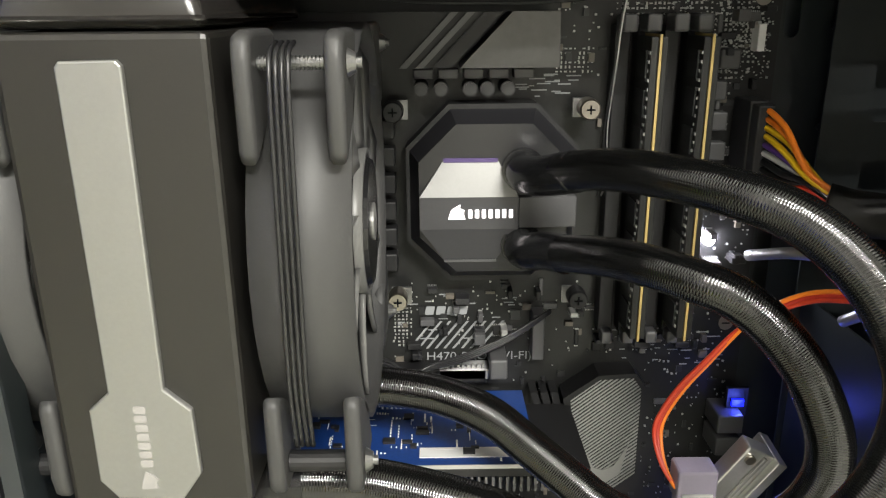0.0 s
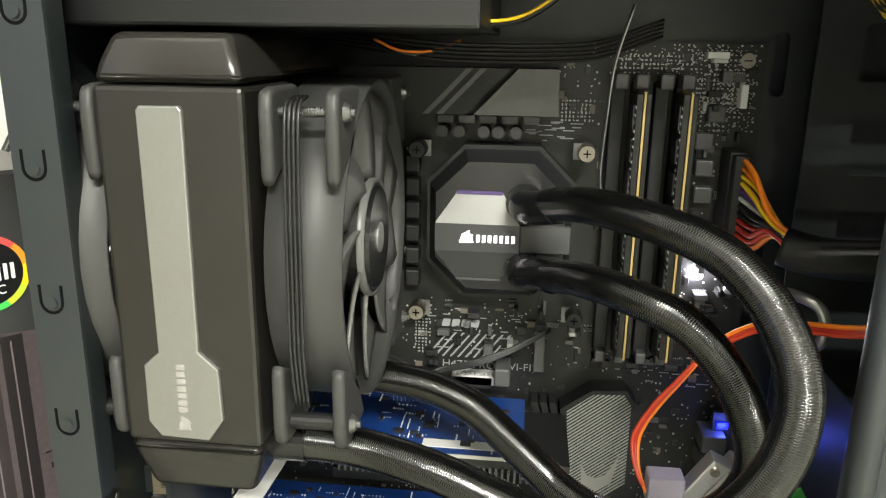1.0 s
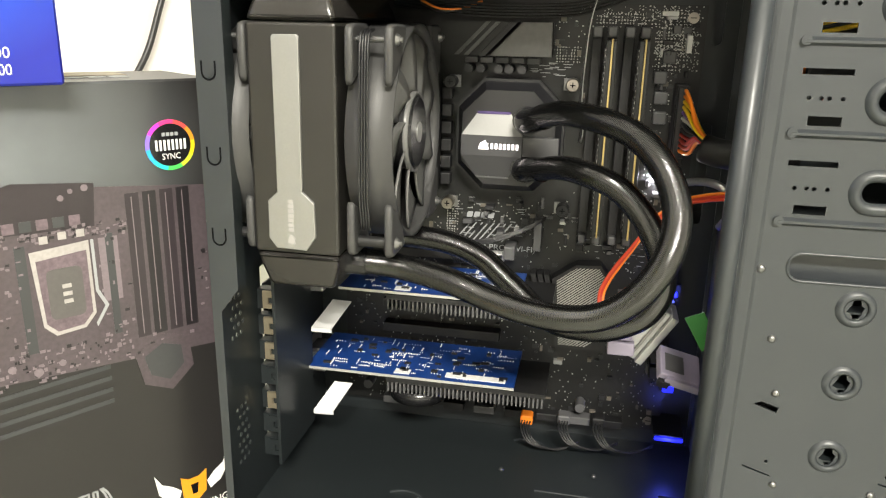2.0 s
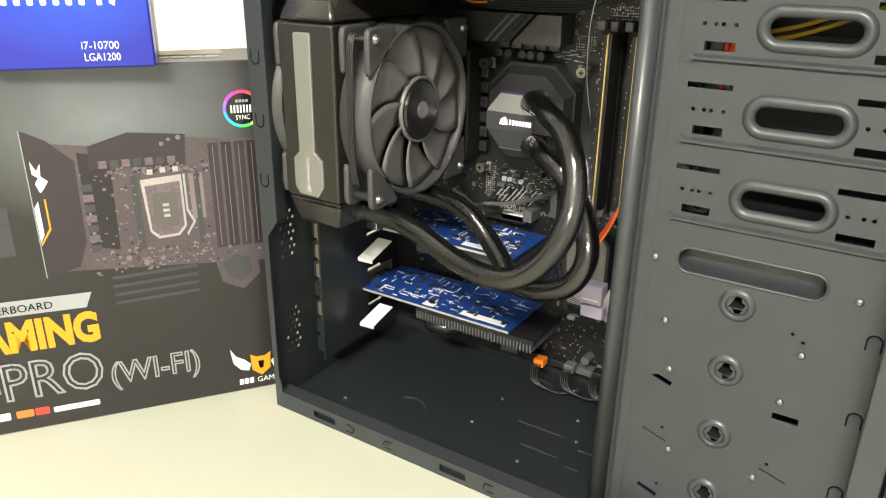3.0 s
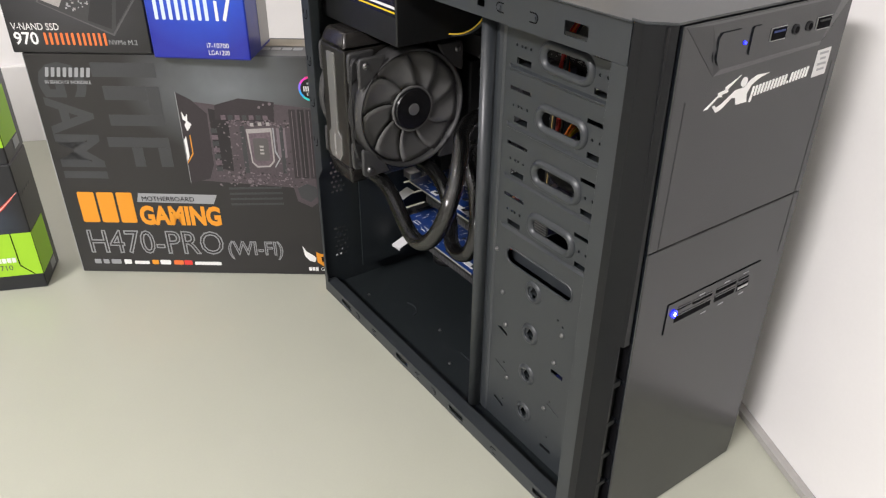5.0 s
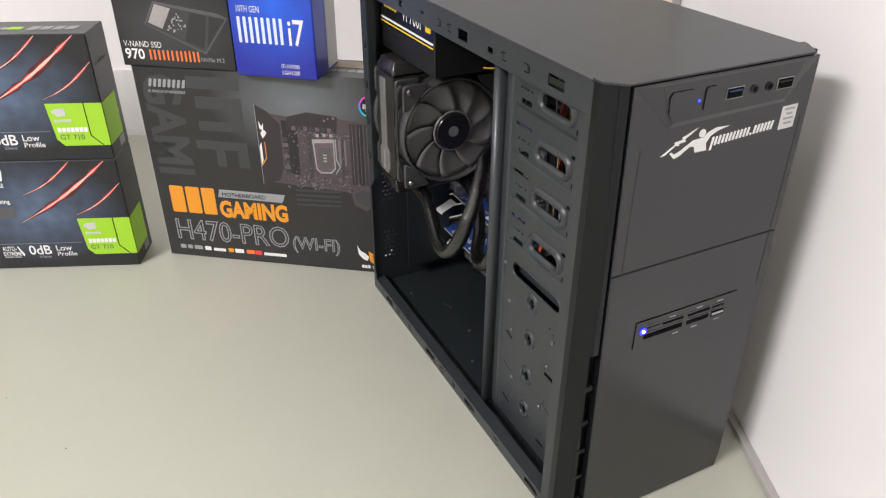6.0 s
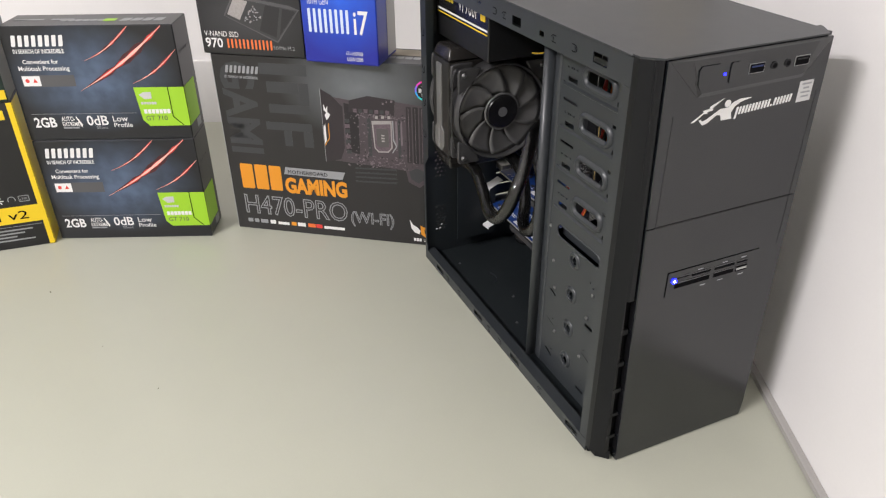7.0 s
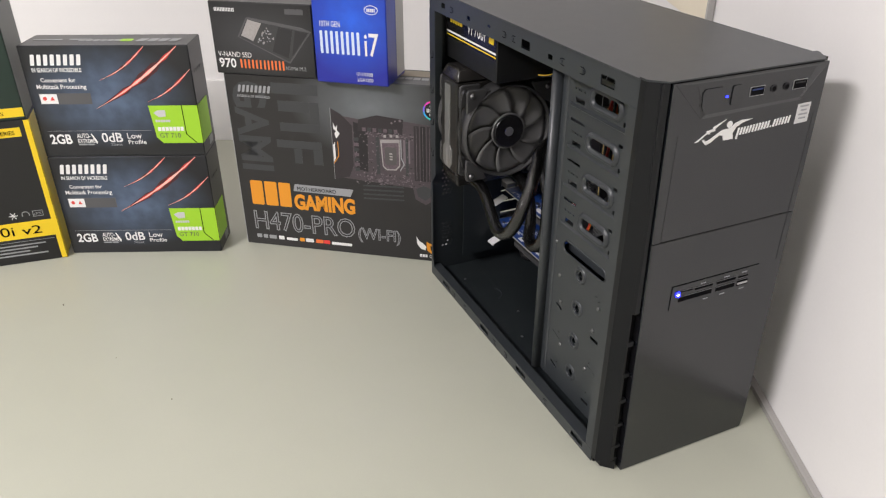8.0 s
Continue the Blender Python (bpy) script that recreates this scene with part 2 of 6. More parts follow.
def words(name, body, material, parent, x, z, height, y=0.0, width=None, outline=0.0, m=None, t=0.0004, bold=0.0):
    """Lettering in the built-in font on a front that faces -y; x, z: its lower left; width: squeezes it to that width."""
    cu = bpy.data.curves.new(name, "FONT")
    cu.body, cu.size, cu.extrude, cu.offset = body, 1.0, 0.0, bold
    cu.resolution_u = 3
    tmp = new(name, cu)
    me = bpy.data.meshes.new_from_object(tmp.evaluated_get(bpy.context.evaluated_depsgraph_get()))
    bpy.data.objects.remove(tmp)
    bm = mesh()
    bm.from_mesh(me)
    bpy.data.meshes.remove(me)
    xs, ys = [v.co.x for v in bm.verts], [v.co.y for v in bm.verts]
    x0, x1, y0 = min(xs), max(xs), min(min(ys), 0)
    s = height / 0.70
    sx = width / (x1 - x0) if width else s
    if outline:
        bmesh.ops.remove_doubles(bm, verts=bm.verts, dist=1e-5)
        bmesh.ops.dissolve_limit(bm, angle_limit=0.02, verts=bm.verts, edges=bm.edges)
        rim = [e for e in bm.edges if e.is_boundary]
        segs = [(e.verts[0].co.copy(), e.verts[1].co.copy()) for e in rim]
        bm.clear()
        for a, b in segs:
            a, b = Vector(((a.x - x0) * sx, a.y * s)), Vector(((b.x - x0) * sx, b.y * s))
            d = (b - a)
            if d.length < 1e-6:
                continue
            d.normalize()
            nrm = Vector((-d.y, d.x)) * outline / 2
            a, b = a - d * outline / 2, b + d * outline / 2
            prism(bm, [(x + q.x, z + q.y) for q in (a - nrm, b - nrm, b + nrm, a + nrm)], "y", y - t, y)
    else:
        for v in bm.verts:
            v.co = ((v.co.x - x0) * sx + x, y - t, v.co.y * s + z)
    ob = part(name, bm, material, parent)
    if m:
        ob.matrix_basis = m
    return ob


def bars(name, material, parent, x, z, height, widths, gap, y=0.0, lean=0.0, r=0.15):
    """A word mark as a row of plain blocks."""
    polys = []
    for w in widths:
        p = rounded(x, x + w, z, z + height, r * min(w, height), 2)
        polys.append([(a + lean * (b - z), b) for a, b in p])
        x += w + gap
    return slab(name, material, parent, *polys, y=y)


# ---- the room ----
def sheet(name, pts, z0, z1, material, label, category):
    ob = part(name, prism(mesh(), pts, "z", z0, z1), material)
    return tagged(ob, label, category, kind="structure")


WALL_DIR = Vector((0.912, -0.410, 0)).normalized()
WALL_IN = Vector((-0.410, -0.912, 0)).normalized()
WALL_P = Vector((0.420, 0.2495, 0))
CORNER = WALL_P - WALL_DIR * 0.837


def wall_box(name, along, inward, start, length, z0, z1, thick, material, label, category):
    """A straight wall or trim whose room side runs from start along a direction; its thickness lies away from the room."""
    a, b = start, start + along * length
    o = -inward * thick
    pts = [(a.x, a.y), (b.x, b.y), (b.x + o.x, b.y + o.y), (a.x + o.x, a.y + o.y)]
    return sheet(name, pts, z0, z1, material, label, category)


BACK_DIR = WALL_IN.copy()
BACK_IN = WALL_DIR.copy()
desk_ring = [CORNER, CORNER + WALL_DIR * 2.8, CORNER + WALL_DIR * 2.8 + BACK_DIR * 2.1, CORNER + BACK_DIR * 2.1]
desk = part("desk", prism(mesh(), [(p.x, p.y) for p in desk_ring], "z", -0.03, 0.0), M_DESK)
tagged(desk, "pale grey-beige laminate workbench top", "desk", kind="structure")
wall_box("wall_right", WALL_DIR, WALL_IN, CORNER - WALL_DIR * 0.1, 5.4, -0.75, 2.2, 0.1, M_WALL, "plain white painted wall beside the bench", "wall")
wall_box("wall_back", BACK_DIR, BACK_IN, CORNER, 5.4, -0.75, 2.2, 0.1, M_WALL, "plain white painted wall behind the boxes", "wall")
far_a, far_b = CORNER + WALL_DIR * 5.3, CORNER + BACK_DIR * 5.3
wall_box("wall_front", BACK_DIR, -BACK_IN, far_a, 5.4, -0.75, 2.2, 0.1, M_WALL, "plain painted wall on the far side of the room", "wall")
wall_box("wall_left", WALL_DIR, -WALL_IN, far_b, 5.3, -0.75, 2.2, 0.1, M_WALL, "plain painted wall on the far side of the room", "wall")
big = CORNER - WALL_DIR * 0.2 - BACK_DIR * 0.2
ring = [(p.x, p.y) for p in (big, big + WALL_DIR * 5.8, big + WALL_DIR * 5.8 + BACK_DIR * 5.8, big + BACK_DIR * 5.8)]
sheet("floor", ring, -0.80, -0.75, M_TRIM, "plain grey floor under the bench", "floor")
sheet("ceiling", ring, 2.2, 2.26, M_CEIL, "white ceiling", "ceiling")
# edge strip where the bench meets the walls
wall_box("trim_right", WALL_DIR, -WALL_IN, CORNER + WALL_IN * 0.0005, 3.2, 0.0005, 0.007, 0.008, M_TRIM, "light grey edge strip between bench and wall", "trim")
wall_box("trim_back", BACK_DIR, -BACK_IN, CORNER + BACK_IN * 0.0005, 3.2, 0.0005, 0.13, 0.012, M_WALL, "white raised skirting along the wall", "trim")
for place, sx, sy, watts in LAMPS:
    fx = thing("ceiling_light", "long white fluorescent ceiling fixture", "ceiling light", pose(place[0], place[1], 2.2))
    part("housing", box(mesh(), -sx / 2 - 0.03, sx / 2 + 0.03, -sy / 2 - 0.03, sy / 2 + 0.03, -0.20, 0, 0.005), M_WALL, fx)
    for off in (-0.38, 0.38):
        part("tube", box(mesh(), -sx / 2, sx / 2, (off - 0.1) * sy, (off + 0.1) * sy, -0.2250, -0.2005, 0.006, 2), M_FIXTURE, fx, "glowing white tube")


# cream panel on the wall behind the case
pa, pz = WALL_P - WALL_DIR * 0.72 + WALL_IN * 0.001, 0.335
wp = thing("wall_panel", "cream painted panel fixed to the white wall", "wall panel", pose(pa.x, pa.y, pz, 0, 0, math.degrees(math.atan2(WALL_DIR.y, WALL_DIR.x))))
part("board", box(mesh(), 0, 0.334, -0.007, 0, 0, 0.265, 0.001, 1), mat("cream_paint", (0.78, 0.71, 0.56), 0.5, grain=0.05, scale=200, blotch=0.05), wp)
part("edge_strip", box(mesh(), 0.3345, 0.343, -0.009, 0, 0, 0.265, 0.001, 1), M_TRIM, wp, "grey edge strip")


# ---- packaging boxes ----
def carton(name, label, x, y, z, angle, w, d, h, material, group="", side=None):
    e = thing(name, label, "box", pose(x, y, z, 0, 0, angle), group)
    part("carton", box(mesh(), 0, w, 0, d, 0, h, 0.0012, 1), material, e)
    if side:
        part("side_edge", box(mesh(), -0.0006, 0, 0.001, d - 0.001, 0.001, h - 0.001), side, e, "pale side of the carton")
    return e


# board box
W, H = 0.335, 0.2775
bb = carton("motherboard_box", "charcoal mainboard carton with amber lettering, standing upright", -0.2035, -0.2268, 0, 54.2, W, 0.07, H, M_BOARDBOX, side=M_BOXSIDE)
# big ghosted block lettering of the background, turned on its side
words("ghost_word", "GAMI", M_DGREY, bb, 0, 0, 0.048, width=0.138, t=0.0002, bold=0.03).matrix_basis = pose(0.012, 0, 0.268, 0, 90, 0)
for x0, x1, z0, z1 in ((0.070, 0.140, 0.252, 0.268), (0.078, 0.1255, 0.226, 0.242), (0.126, 0.140, 0.2095, 0.242),
                       (0.078, 0.140, 0.196, 0.209), (0.070, 0.140, 0.170, 0.182), (0.096, 0.108, 0.146, 0.1695), (0.126, 0.140, 0.146, 0.1695)):
    slab("ghost_stroke", M_DGREY, bb, rect(x0, x1, z0, z1), t=0.0002)
bars("maker_mark", M_GREY, bb, 0.0185, 0.2515, 0.0105, (0.0038,) * 8, 0.0026, lean=0.25, r=0.2)
words("maker_line", "IN SEARCH OF INCREDIBLE", M_GREY, bb, 0.0170, 0.2440, 0.0036, width=0.0500, bold=0.02)
# picture of the board
M_SHROUD = mat("dark_plum_print", (0.026, 0.020, 0.024), 0.38, grain=0.25, scale=300, blotch=0.3)
M_SLATE = mat("slate_print", (0.014, 0.012, 0.014), 0.38, grain=0.2, scale=400)
M_MAUVE = mat("mauve_print", (0.16, 0.13, 0.145), 0.4, grain=0.4, scale=600)
slab("board_picture", M_PURPLE2, bb, [(0.160, 0.130), (0.330, 0.118), (0.330, 0.217), (0.222, 0.228), (0.200, 0.222), (0.170, 0.226), (0.160, 0.215)], t=0.0002)
slab("heatsink_picture", M_SHROUD, bb, [(0.157, 0.126), (0.180, 0.132), (0.187, 0.150), (0.188, 0.212), (0.172, 0.228), (0.157, 0.236)], t=0.0003)
slab("heatsink_picture", M_SLATE, bb, [(0.190, 0.146), (0.209, 0.142), (0.211, 0.213), (0.190, 0.218)], t=0.0003)
slab("heatsink_picture", M_SHROUD, bb, [(0.196, 0.205), (0.262, 0.203), (0.264, 0.226), (0.225, 0.230), (0.198, 0.222)], t=0.0004)
slab("board_edge_picture", M_GREY, bb, rect(0.1564, 0.1570, 0.126, 0.236), t=0.0004)
for k in range(4):
    slab("memory_slot_picture", M_SLATE if k % 2 else M_SHROUD, bb, rect(0.279 + 0.0095 * k, 0.2865 + 0.0095 * k, 0.134, 0.218), t=0.0003)
    slab("memory_slot_picture", M_MAUVE, bb, rect(0.2822 + 0.0095 * k, 0.2827 + 0.0095 * k, 0.136, 0.216), t=0.0005)
slab("chip_picture", M_MAUVE, bb, rect(0.263, 0.273, 0.160, 0.196), t=0.0003)
rng = random.Random(4)
small = {0: [], 1: [], 2: []}
for k in range(420):
    x, z = rng.uniform(0.187, 0.327), rng.uniform(0.122, 0.204)
    if k % 2:
        x, z = rng.uniform(0.205, 0.280), rng.choice((rng.uniform(0.122, 0.146), rng.uniform(0.196, 0.204)))
    w, h = rng.uniform(0.0006, 0.0026), rng.uniform(0.0006, 0.0022)
    if not (0.224 < x < 0.262 and 0.14 < z < 0.198) and not (0.277 < x < 0.317 and z > 0.134):
        small[rng.choice((0, 0, 1, 1, 1, 2))].append(rect(x, x + w, z, z + h))
for k, m in ((0, M_SLATE), (1, M_MAUVE), (2, M_MAUVE)):
    tagged(slab("component_print", m, bb, *small[k], t=0.00045), kind="stuff")
for x, z, r in ((0.247, 0.220, 0.0016), (0.252, 0.223, 0.0013), (0.259, 0.224, 0.0018), (0.214, 0.134, 0.0020), (0.226, 0.129, 0.0024), (0.238, 0.131, 0.0018)):
    slab("capacitor_picture", M_MAUVE, bb, circle(x, z, r, 12), t=0.0006)
M_METALPRINT = mat("metal_print", (0.33, 0.31, 0.30), 0.4, grain=0.5, scale=500, blotch=0.5)
slab("socket_picture", M_METALPRINT, bb, [(0.229, 0.194), (0.258, 0.196), (0.258, 0.155), (0.252, 0.148), (0.237, 0.147), (0.2315, 0.153)], t=0.0005)
slab("socket_picture_hole", M_PURPLE, bb, [(0.2315, 0.189), (0.2563, 0.191), (0.2563, 0.1560), (0.2510, 0.1500), (0.2380, 0.1492), (0.2330, 0.1545)], t=0.0008)
slab("socket_picture_core", mat("socket_print", (0.085, 0.080, 0.078), 0.4, grain=0.3, scale=500), bb, rounded(0.2355, 0.2530, 0.1560, 0.1835, 0.003, 3), t=0.001)
slab("socket_lever_picture", M_GREY, bb, [(0.259, 0.196), (0.2605, 0.196), (0.2605, 0.168), (0.265, 0.158), (0.258, 0.147), (0.2575, 0.149), (0.263, 0.158), (0.259, 0.167)], t=0.0006)
slab("crest_picture", M_WHITE, bb, [(0.160, 0.214), (0.163, 0.207), (0.166, 0.212), (0.165, 0.203), (0.169, 0.199), (0.166, 0.194), (0.163, 0.191), (0.161, 0.198), (0.1635, 0.202), (0.160, 0.205)], t=0.0006)
slab("stripe_picture", M_WHITE, bb, [(0.1575, 0.180), (0.1605, 0.185), (0.1605, 0.160), (0.1575, 0.154)], t=0.0006)
slab("stripe_picture", M_ORANGE, bb, [(0.1575, 0.151), (0.1655, 0.163), (0.1655, 0.186), (0.1645, 0.186), (0.1645, 0.164), (0.1575, 0.153)], t=0.0006)
# more of the pictured board: cards, coils, chipset plate and its slots, fading downwards
slab("chipset_picture", M_PURPLE2, bb, [(0.276, 0.124), (0.292, 0.133), (0.308, 0.128), (0.310, 0.108), (0.296, 0.096), (0.280, 0.104)], t=0.0003)
slab("chipset_picture", M_DGREY, bb, [(0.281, 0.121), (0.292, 0.127), (0.303, 0.123), (0.304, 0.111), (0.295, 0.103), (0.284, 0.109)], t=0.0005)
for k in range(7):
    slab("coil_picture", M_PURPLE if k % 2 else M_DGREY, bb, rect(0.1895, 0.1965, 0.142 + 0.0078 * k, 0.1475 + 0.0078 * k), t=0.0005)
    slab("coil_picture", M_DGREY if k % 2 else M_PURPLE, bb, rect(0.2030 + 0.0078 * k, 0.2085 + 0.0078 * k, 0.2050, 0.2105), t=0.0005)
for k in range(4):
    slab("slot_picture", M_DGREY, bb, [(0.200, 0.118 - 0.007 * k), (0.262, 0.120 - 0.007 * k), (0.262, 0.1225 - 0.007 * k), (0.200, 0.1205 - 0.007 * k)], t=0.0003)
slab("socket_frame_picture", M_DGREY, bb, rect(0.2225, 0.2275, 0.140, 0.198), t=0.0004)
slab("socket_frame_picture", M_DGREY, bb, rect(0.2665, 0.2705, 0.140, 0.198), t=0.0004)
for k in range(3):
    slab("socket_mark_picture", M_METALPRINT, bb, rect(0.2425, 0.2470, 0.1640 + 0.0042 * k, 0.1662 + 0.0042 * k), t=0.0012)
for x, z in ((0.2345, 0.1975), (0.2435, 0.1985), (0.2525, 0.1985)):
    slab("socket_clip_picture", M_METALPRINT, bb, rect(x, x + 0.004, z, z + 0.004), t=0.0006)
# names and captions
bars("title_mark", M_ORANGE, bb, 0.0180, 0.0715, 0.0405, (0.0200, 0.0200, 0.0190), 0.0030, r=0.1)
slab("caption_band", M_GREY, bb, [(0.088, 0.1000), (0.179, 0.0985), (0.184, 0.1105), (0.091, 0.1115)])
words("caption", "MOTHERBOARD", M_DARK, bb, 0.0945, 0.1018, 0.0060, y=-0.0005, width=0.062)
words("title", "GAMING", M_ORANGE, bb, 0.0875, 0.0705, 0.0235, width=0.0975, bold=0.048)
words("model_name", "H470-PRO", M_GREY, bb, 0.0180, 0.0290, 0.0315, width=0.1640, outline=0.0015)
words("model_suffix", "(WI-FI)", M_GREY, bb, 0.1880, 0.0285, 0.0190, width=0.0665, outline=0.0011)
for k, (x, w, m) in enumerate(((0.018, 0.008, M_GREY), (0.029, 0.007, M_GREY), (0.039, 0.012, M_GREY), (0.055, 0.009, M_WHITE), (0.068, 0.018, M_WHITE),
                               (0.090, 0.008, M_ORANGE), (0.100, 0.013, M_WHITE), (0.117, 0.012, M_ORANGERED), (0.130, 0.010, M_RED), (0.143, 0.033, M_WHITE))):
    bars("small_badge", m, bb, x, 0.0125, 0.0062 if w < 0.015 else 0.0045, (w,), 0)
# ring badge with its coloured rim
cx, cz = 0.3067, 0.2420
hues = ((0.85, 0.05, 0.25), (0.85, 0.05, 0.55), (0.25, 0.15, 0.85), (0.02, 0.40, 0.85), (0.02, 0.62, 0.60), (0.08, 0.65, 0.12), (0.55, 0.70, 0.05), (0.90, 0.65, 0.02), (0.90, 0.30, 0.03), (0.90, 0.08, 0.08))
for k, hue in enumerate(hues):
    a0, a1 = radians(80 + 36 * k), radians(80 + 36 * (k + 1))
    arc = [(cx + 0.0140 * math.cos(a0 + (a1 - a0) * j / 4), cz + 0.0140 * math.sin(a0 + (a1 - a0) * j / 4)) for j in range(5)]
    arc += [(cx + 0.0118 * math.cos(a1 + (a0 - a1) * j / 4), cz + 0.0118 * math.sin(a1 + (a0 - a1) * j / 4)) for j in range(5)]
    slab("badge_rim", mat("rim_print", hue, 0.4), bb, arc, t=0.0006)
slab("badge_disc", M_GLOSSBLACK, bb, circle(cx, cz, 0.0117, 28), t=0.0004)
bars("badge_mark", M_WHITE, bb, cx - 0.0085, cz - 0.0028, 0.0058, (0.0012,) * 8, 0.0011, y=-0.0004)
bars("badge_maker", M_GREY, bb, cx - 0.0045, cz + 0.0050, 0.0020, (0.0018,) * 4, 0.0006, y=-0.0004)
words("badge_word", "SYNC", M_WHITE, bb, cx - 0.0052, cz - 0.0078, 0.0034, y=-0.0004, width=0.0104)
# winged crest at the lower corner
slab("crest_wing", M_WHITE, bb, [(0.2795, 0.0420), (0.284, 0.0340), (0.2905, 0.0300), (0.2955, 0.0250), (0.2935, 0.0190), (0.2870, 0.0210), (0.2815, 0.0280)])
slab("crest_wing", M_WHITE, bb, [(0.3295, 0.0480), (0.324, 0.0340), (0.3175, 0.0300), (0.3125, 0.0250), (0.3145, 0.0190), (0.3215, 0.0225), (0.3280, 0.0320)])
slab("crest_body", M_ORANGE, bb, [(0.2955, 0.0340), (0.3005, 0.0310), (0.3075, 0.0310), (0.3125, 0.0340), (0.3115, 0.0190), (0.304, 0.0130), (0.2965, 0.0190)], t=0.0006)
slab("crest_gap", M_DARK, bb, [(0.3015, 0.0270), (0.3065, 0.0270), (0.3055, 0.0200), (0.3025, 0.0200)], t=0.001)
bars("crest_mark", M_WHITE, bb, 0.285, 0.0065, 0.0050, (0.0034,) * 3, 0.0008)
words("crest_word", "GAMING", M_WHITE, bb, 0.300, 0.0065, 0.0050, width=0.026)
# printing on the top flap
bars("top_mark", M_GREY, bb, 0, 0, 0.010, (0.010,) * 4, 0.002).matrix_basis = pose(0.25, 0.02, H + 0.0001, -90)
slab("top_patch", mat("kraft_print", (0.35, 0.31, 0.24), 0.6), bb, rect(0, 0.10, 0, 0.026)).matrix_basis = pose(0.20, 0.036, H + 0.0002, -90)

# processor box, on the board box
cb = carton("processor_box", "royal blue processor carton standing on the mainboard carton", -0.1065, -0.1155, 0.2780, 50.6, 0.1035, 0.072, 0.1165, M_BLUEBOX)
words("generation", "10TH GEN", M_WHITE, cb, 0.0100, 0.0758, 0.0075, width=0.0285)
bars("series_mark", mat("pale_blue_print", (0.62, 0.72, 0.85), 0.45, grain=0.1, scale=300), cb, 0.0090, 0.0400, 0.0305, (0.0037,) * 8, 0.0038, r=0.3)
words("tier", "i7", M_WHITE, cb, 0.0720, 0.0405, 0.0300, width=0.0200, bold=0.01)
words("model", "i7-10700", M_WHITE, cb, 0.0590, 0.0125, 0.0050, width=0.023)
words("model", "LGA1200", M_WHITE, cb, 0.0600, 0.0050, 0.0050, width=0.022)
oval = [(0.083 + 0.0095 * math.cos(2 * math.pi * k / 28), 0.1000 + 0.0060 * math.sin(2 * math.pi * k / 28)) for k in range(28)]
slab("oval_emblem", M_WHITE, cb, oval, t=0.0002)
slab("oval_emblem_field", M_BLUEBOX, cb, [(0.083 + (a - 0.083) * 0.9, 0.1 + (b - 0.1) * 0.85) for a, b in oval], t=0.0004)
bars("emblem_mark", M_WHITE, cb, 0.0772, 0.0975, 0.0045, (0.0014, 0.0022, 0.0018, 0.0022, 0.0012), 0.0006, y=-0.0004)
part("side_window", box(mesh(), 0.1036, 0.1039, 0.038, 0.070, 0.004, 0.112), M_BOXSIDE, cb, "pale rear half of the side")

# solid-state drive box, on the board box
db = carton("drive_box", "black solid-state drive carton with orange lettering on the mainboard carton", -0.2059, -0.2339, 0.2780, 54.2, 0.149, 0.034, 0.100, M_DRIVEBOX)
bars("maker_mark", M_WHITE, db, 0.0085, 0.0865, 0.0050, (0.0013,) * 13, 0.0010, r=0.15)
bars("corner_caption", M_GREYPL, db, 0.111, 0.0860, 0.0070, (0.026,), 0)
words("type", "V-NAND SSD", M_WHITE, db, 0.0055, 0.0245, 0.0072, width=0.050)
words("number", "970", M_WHITE, db, 0.0055, 0.0095, 0.0125, width=0.0255, bold=0.02)
bars("series_mark", M_ORANGERED, db, 0.0375, 0.0092, 0.0125, (0.0026,) * 6, 0.0032, r=0.3)
bars("series_mark", M_ORANGERED, db, 0.0728, 0.0088, 0.0130, (0.0025,) * 6, 0.0030, r=0.3)
words("interface", "NVMe M.2", M_GREY, db, 0.1050, 0.0100, 0.0052, width=0.0300)
M_STICK = mat("stick_print", (0.040, 0.040, 0.042), 0.4, grain=0.3, scale=300)
for pts, m in (([(0.0385, 0.053), (0.0535, 0.0790), (0.0560, 0.0800), (0.1330, 0.0690), (0.1465, 0.0640), (0.1120, 0.0190)], M_GREYPL),
               ([(0.0405, 0.053), (0.0550, 0.0770), (0.1440, 0.0630), (0.1115, 0.0215)], M_STICK),
               ([(0.0440, 0.0550), (0.0560, 0.0770), (0.0755, 0.0725), (0.0610, 0.0480)], M_METALPRINT),
               ([(0.0880, 0.0350), (0.1000, 0.0690), (0.1200, 0.0655), (0.1110, 0.0265)], M_CHIP), ([(0.1160, 0.0290), (0.1235, 0.0650), (0.1420, 0.0620)], M_CHIP)):
    slab("stick_picture", m, db, pts, t=0.0002 if m is M_GREYPL else 0.0004 if m is M_STICK else 0.0006)
rng = random.Random(8)
for k in range(26):
    f, g = rng.uniform(0, 1), rng.uniform(0, 1)
    x, z = 0.0655 + 0.020 * f + 0.012 * g, 0.0430 + 0.024 * g - 0.004 * f
    w = rng.uniform(0.0012, 0.0032)
    slab("stick_component_picture", M_GREY if k % 3 else M_METALPRINT, db, rect(x, x + w, z, z + rng.uniform(0.0010, 0.0024)), t=0.0006)


# graphics card boxes, one on the other
M_MAROON = mat("maroon_print", (0.07, 0.012, 0.014), 0.45, grain=0.4, scale=300, blotch=0.5)


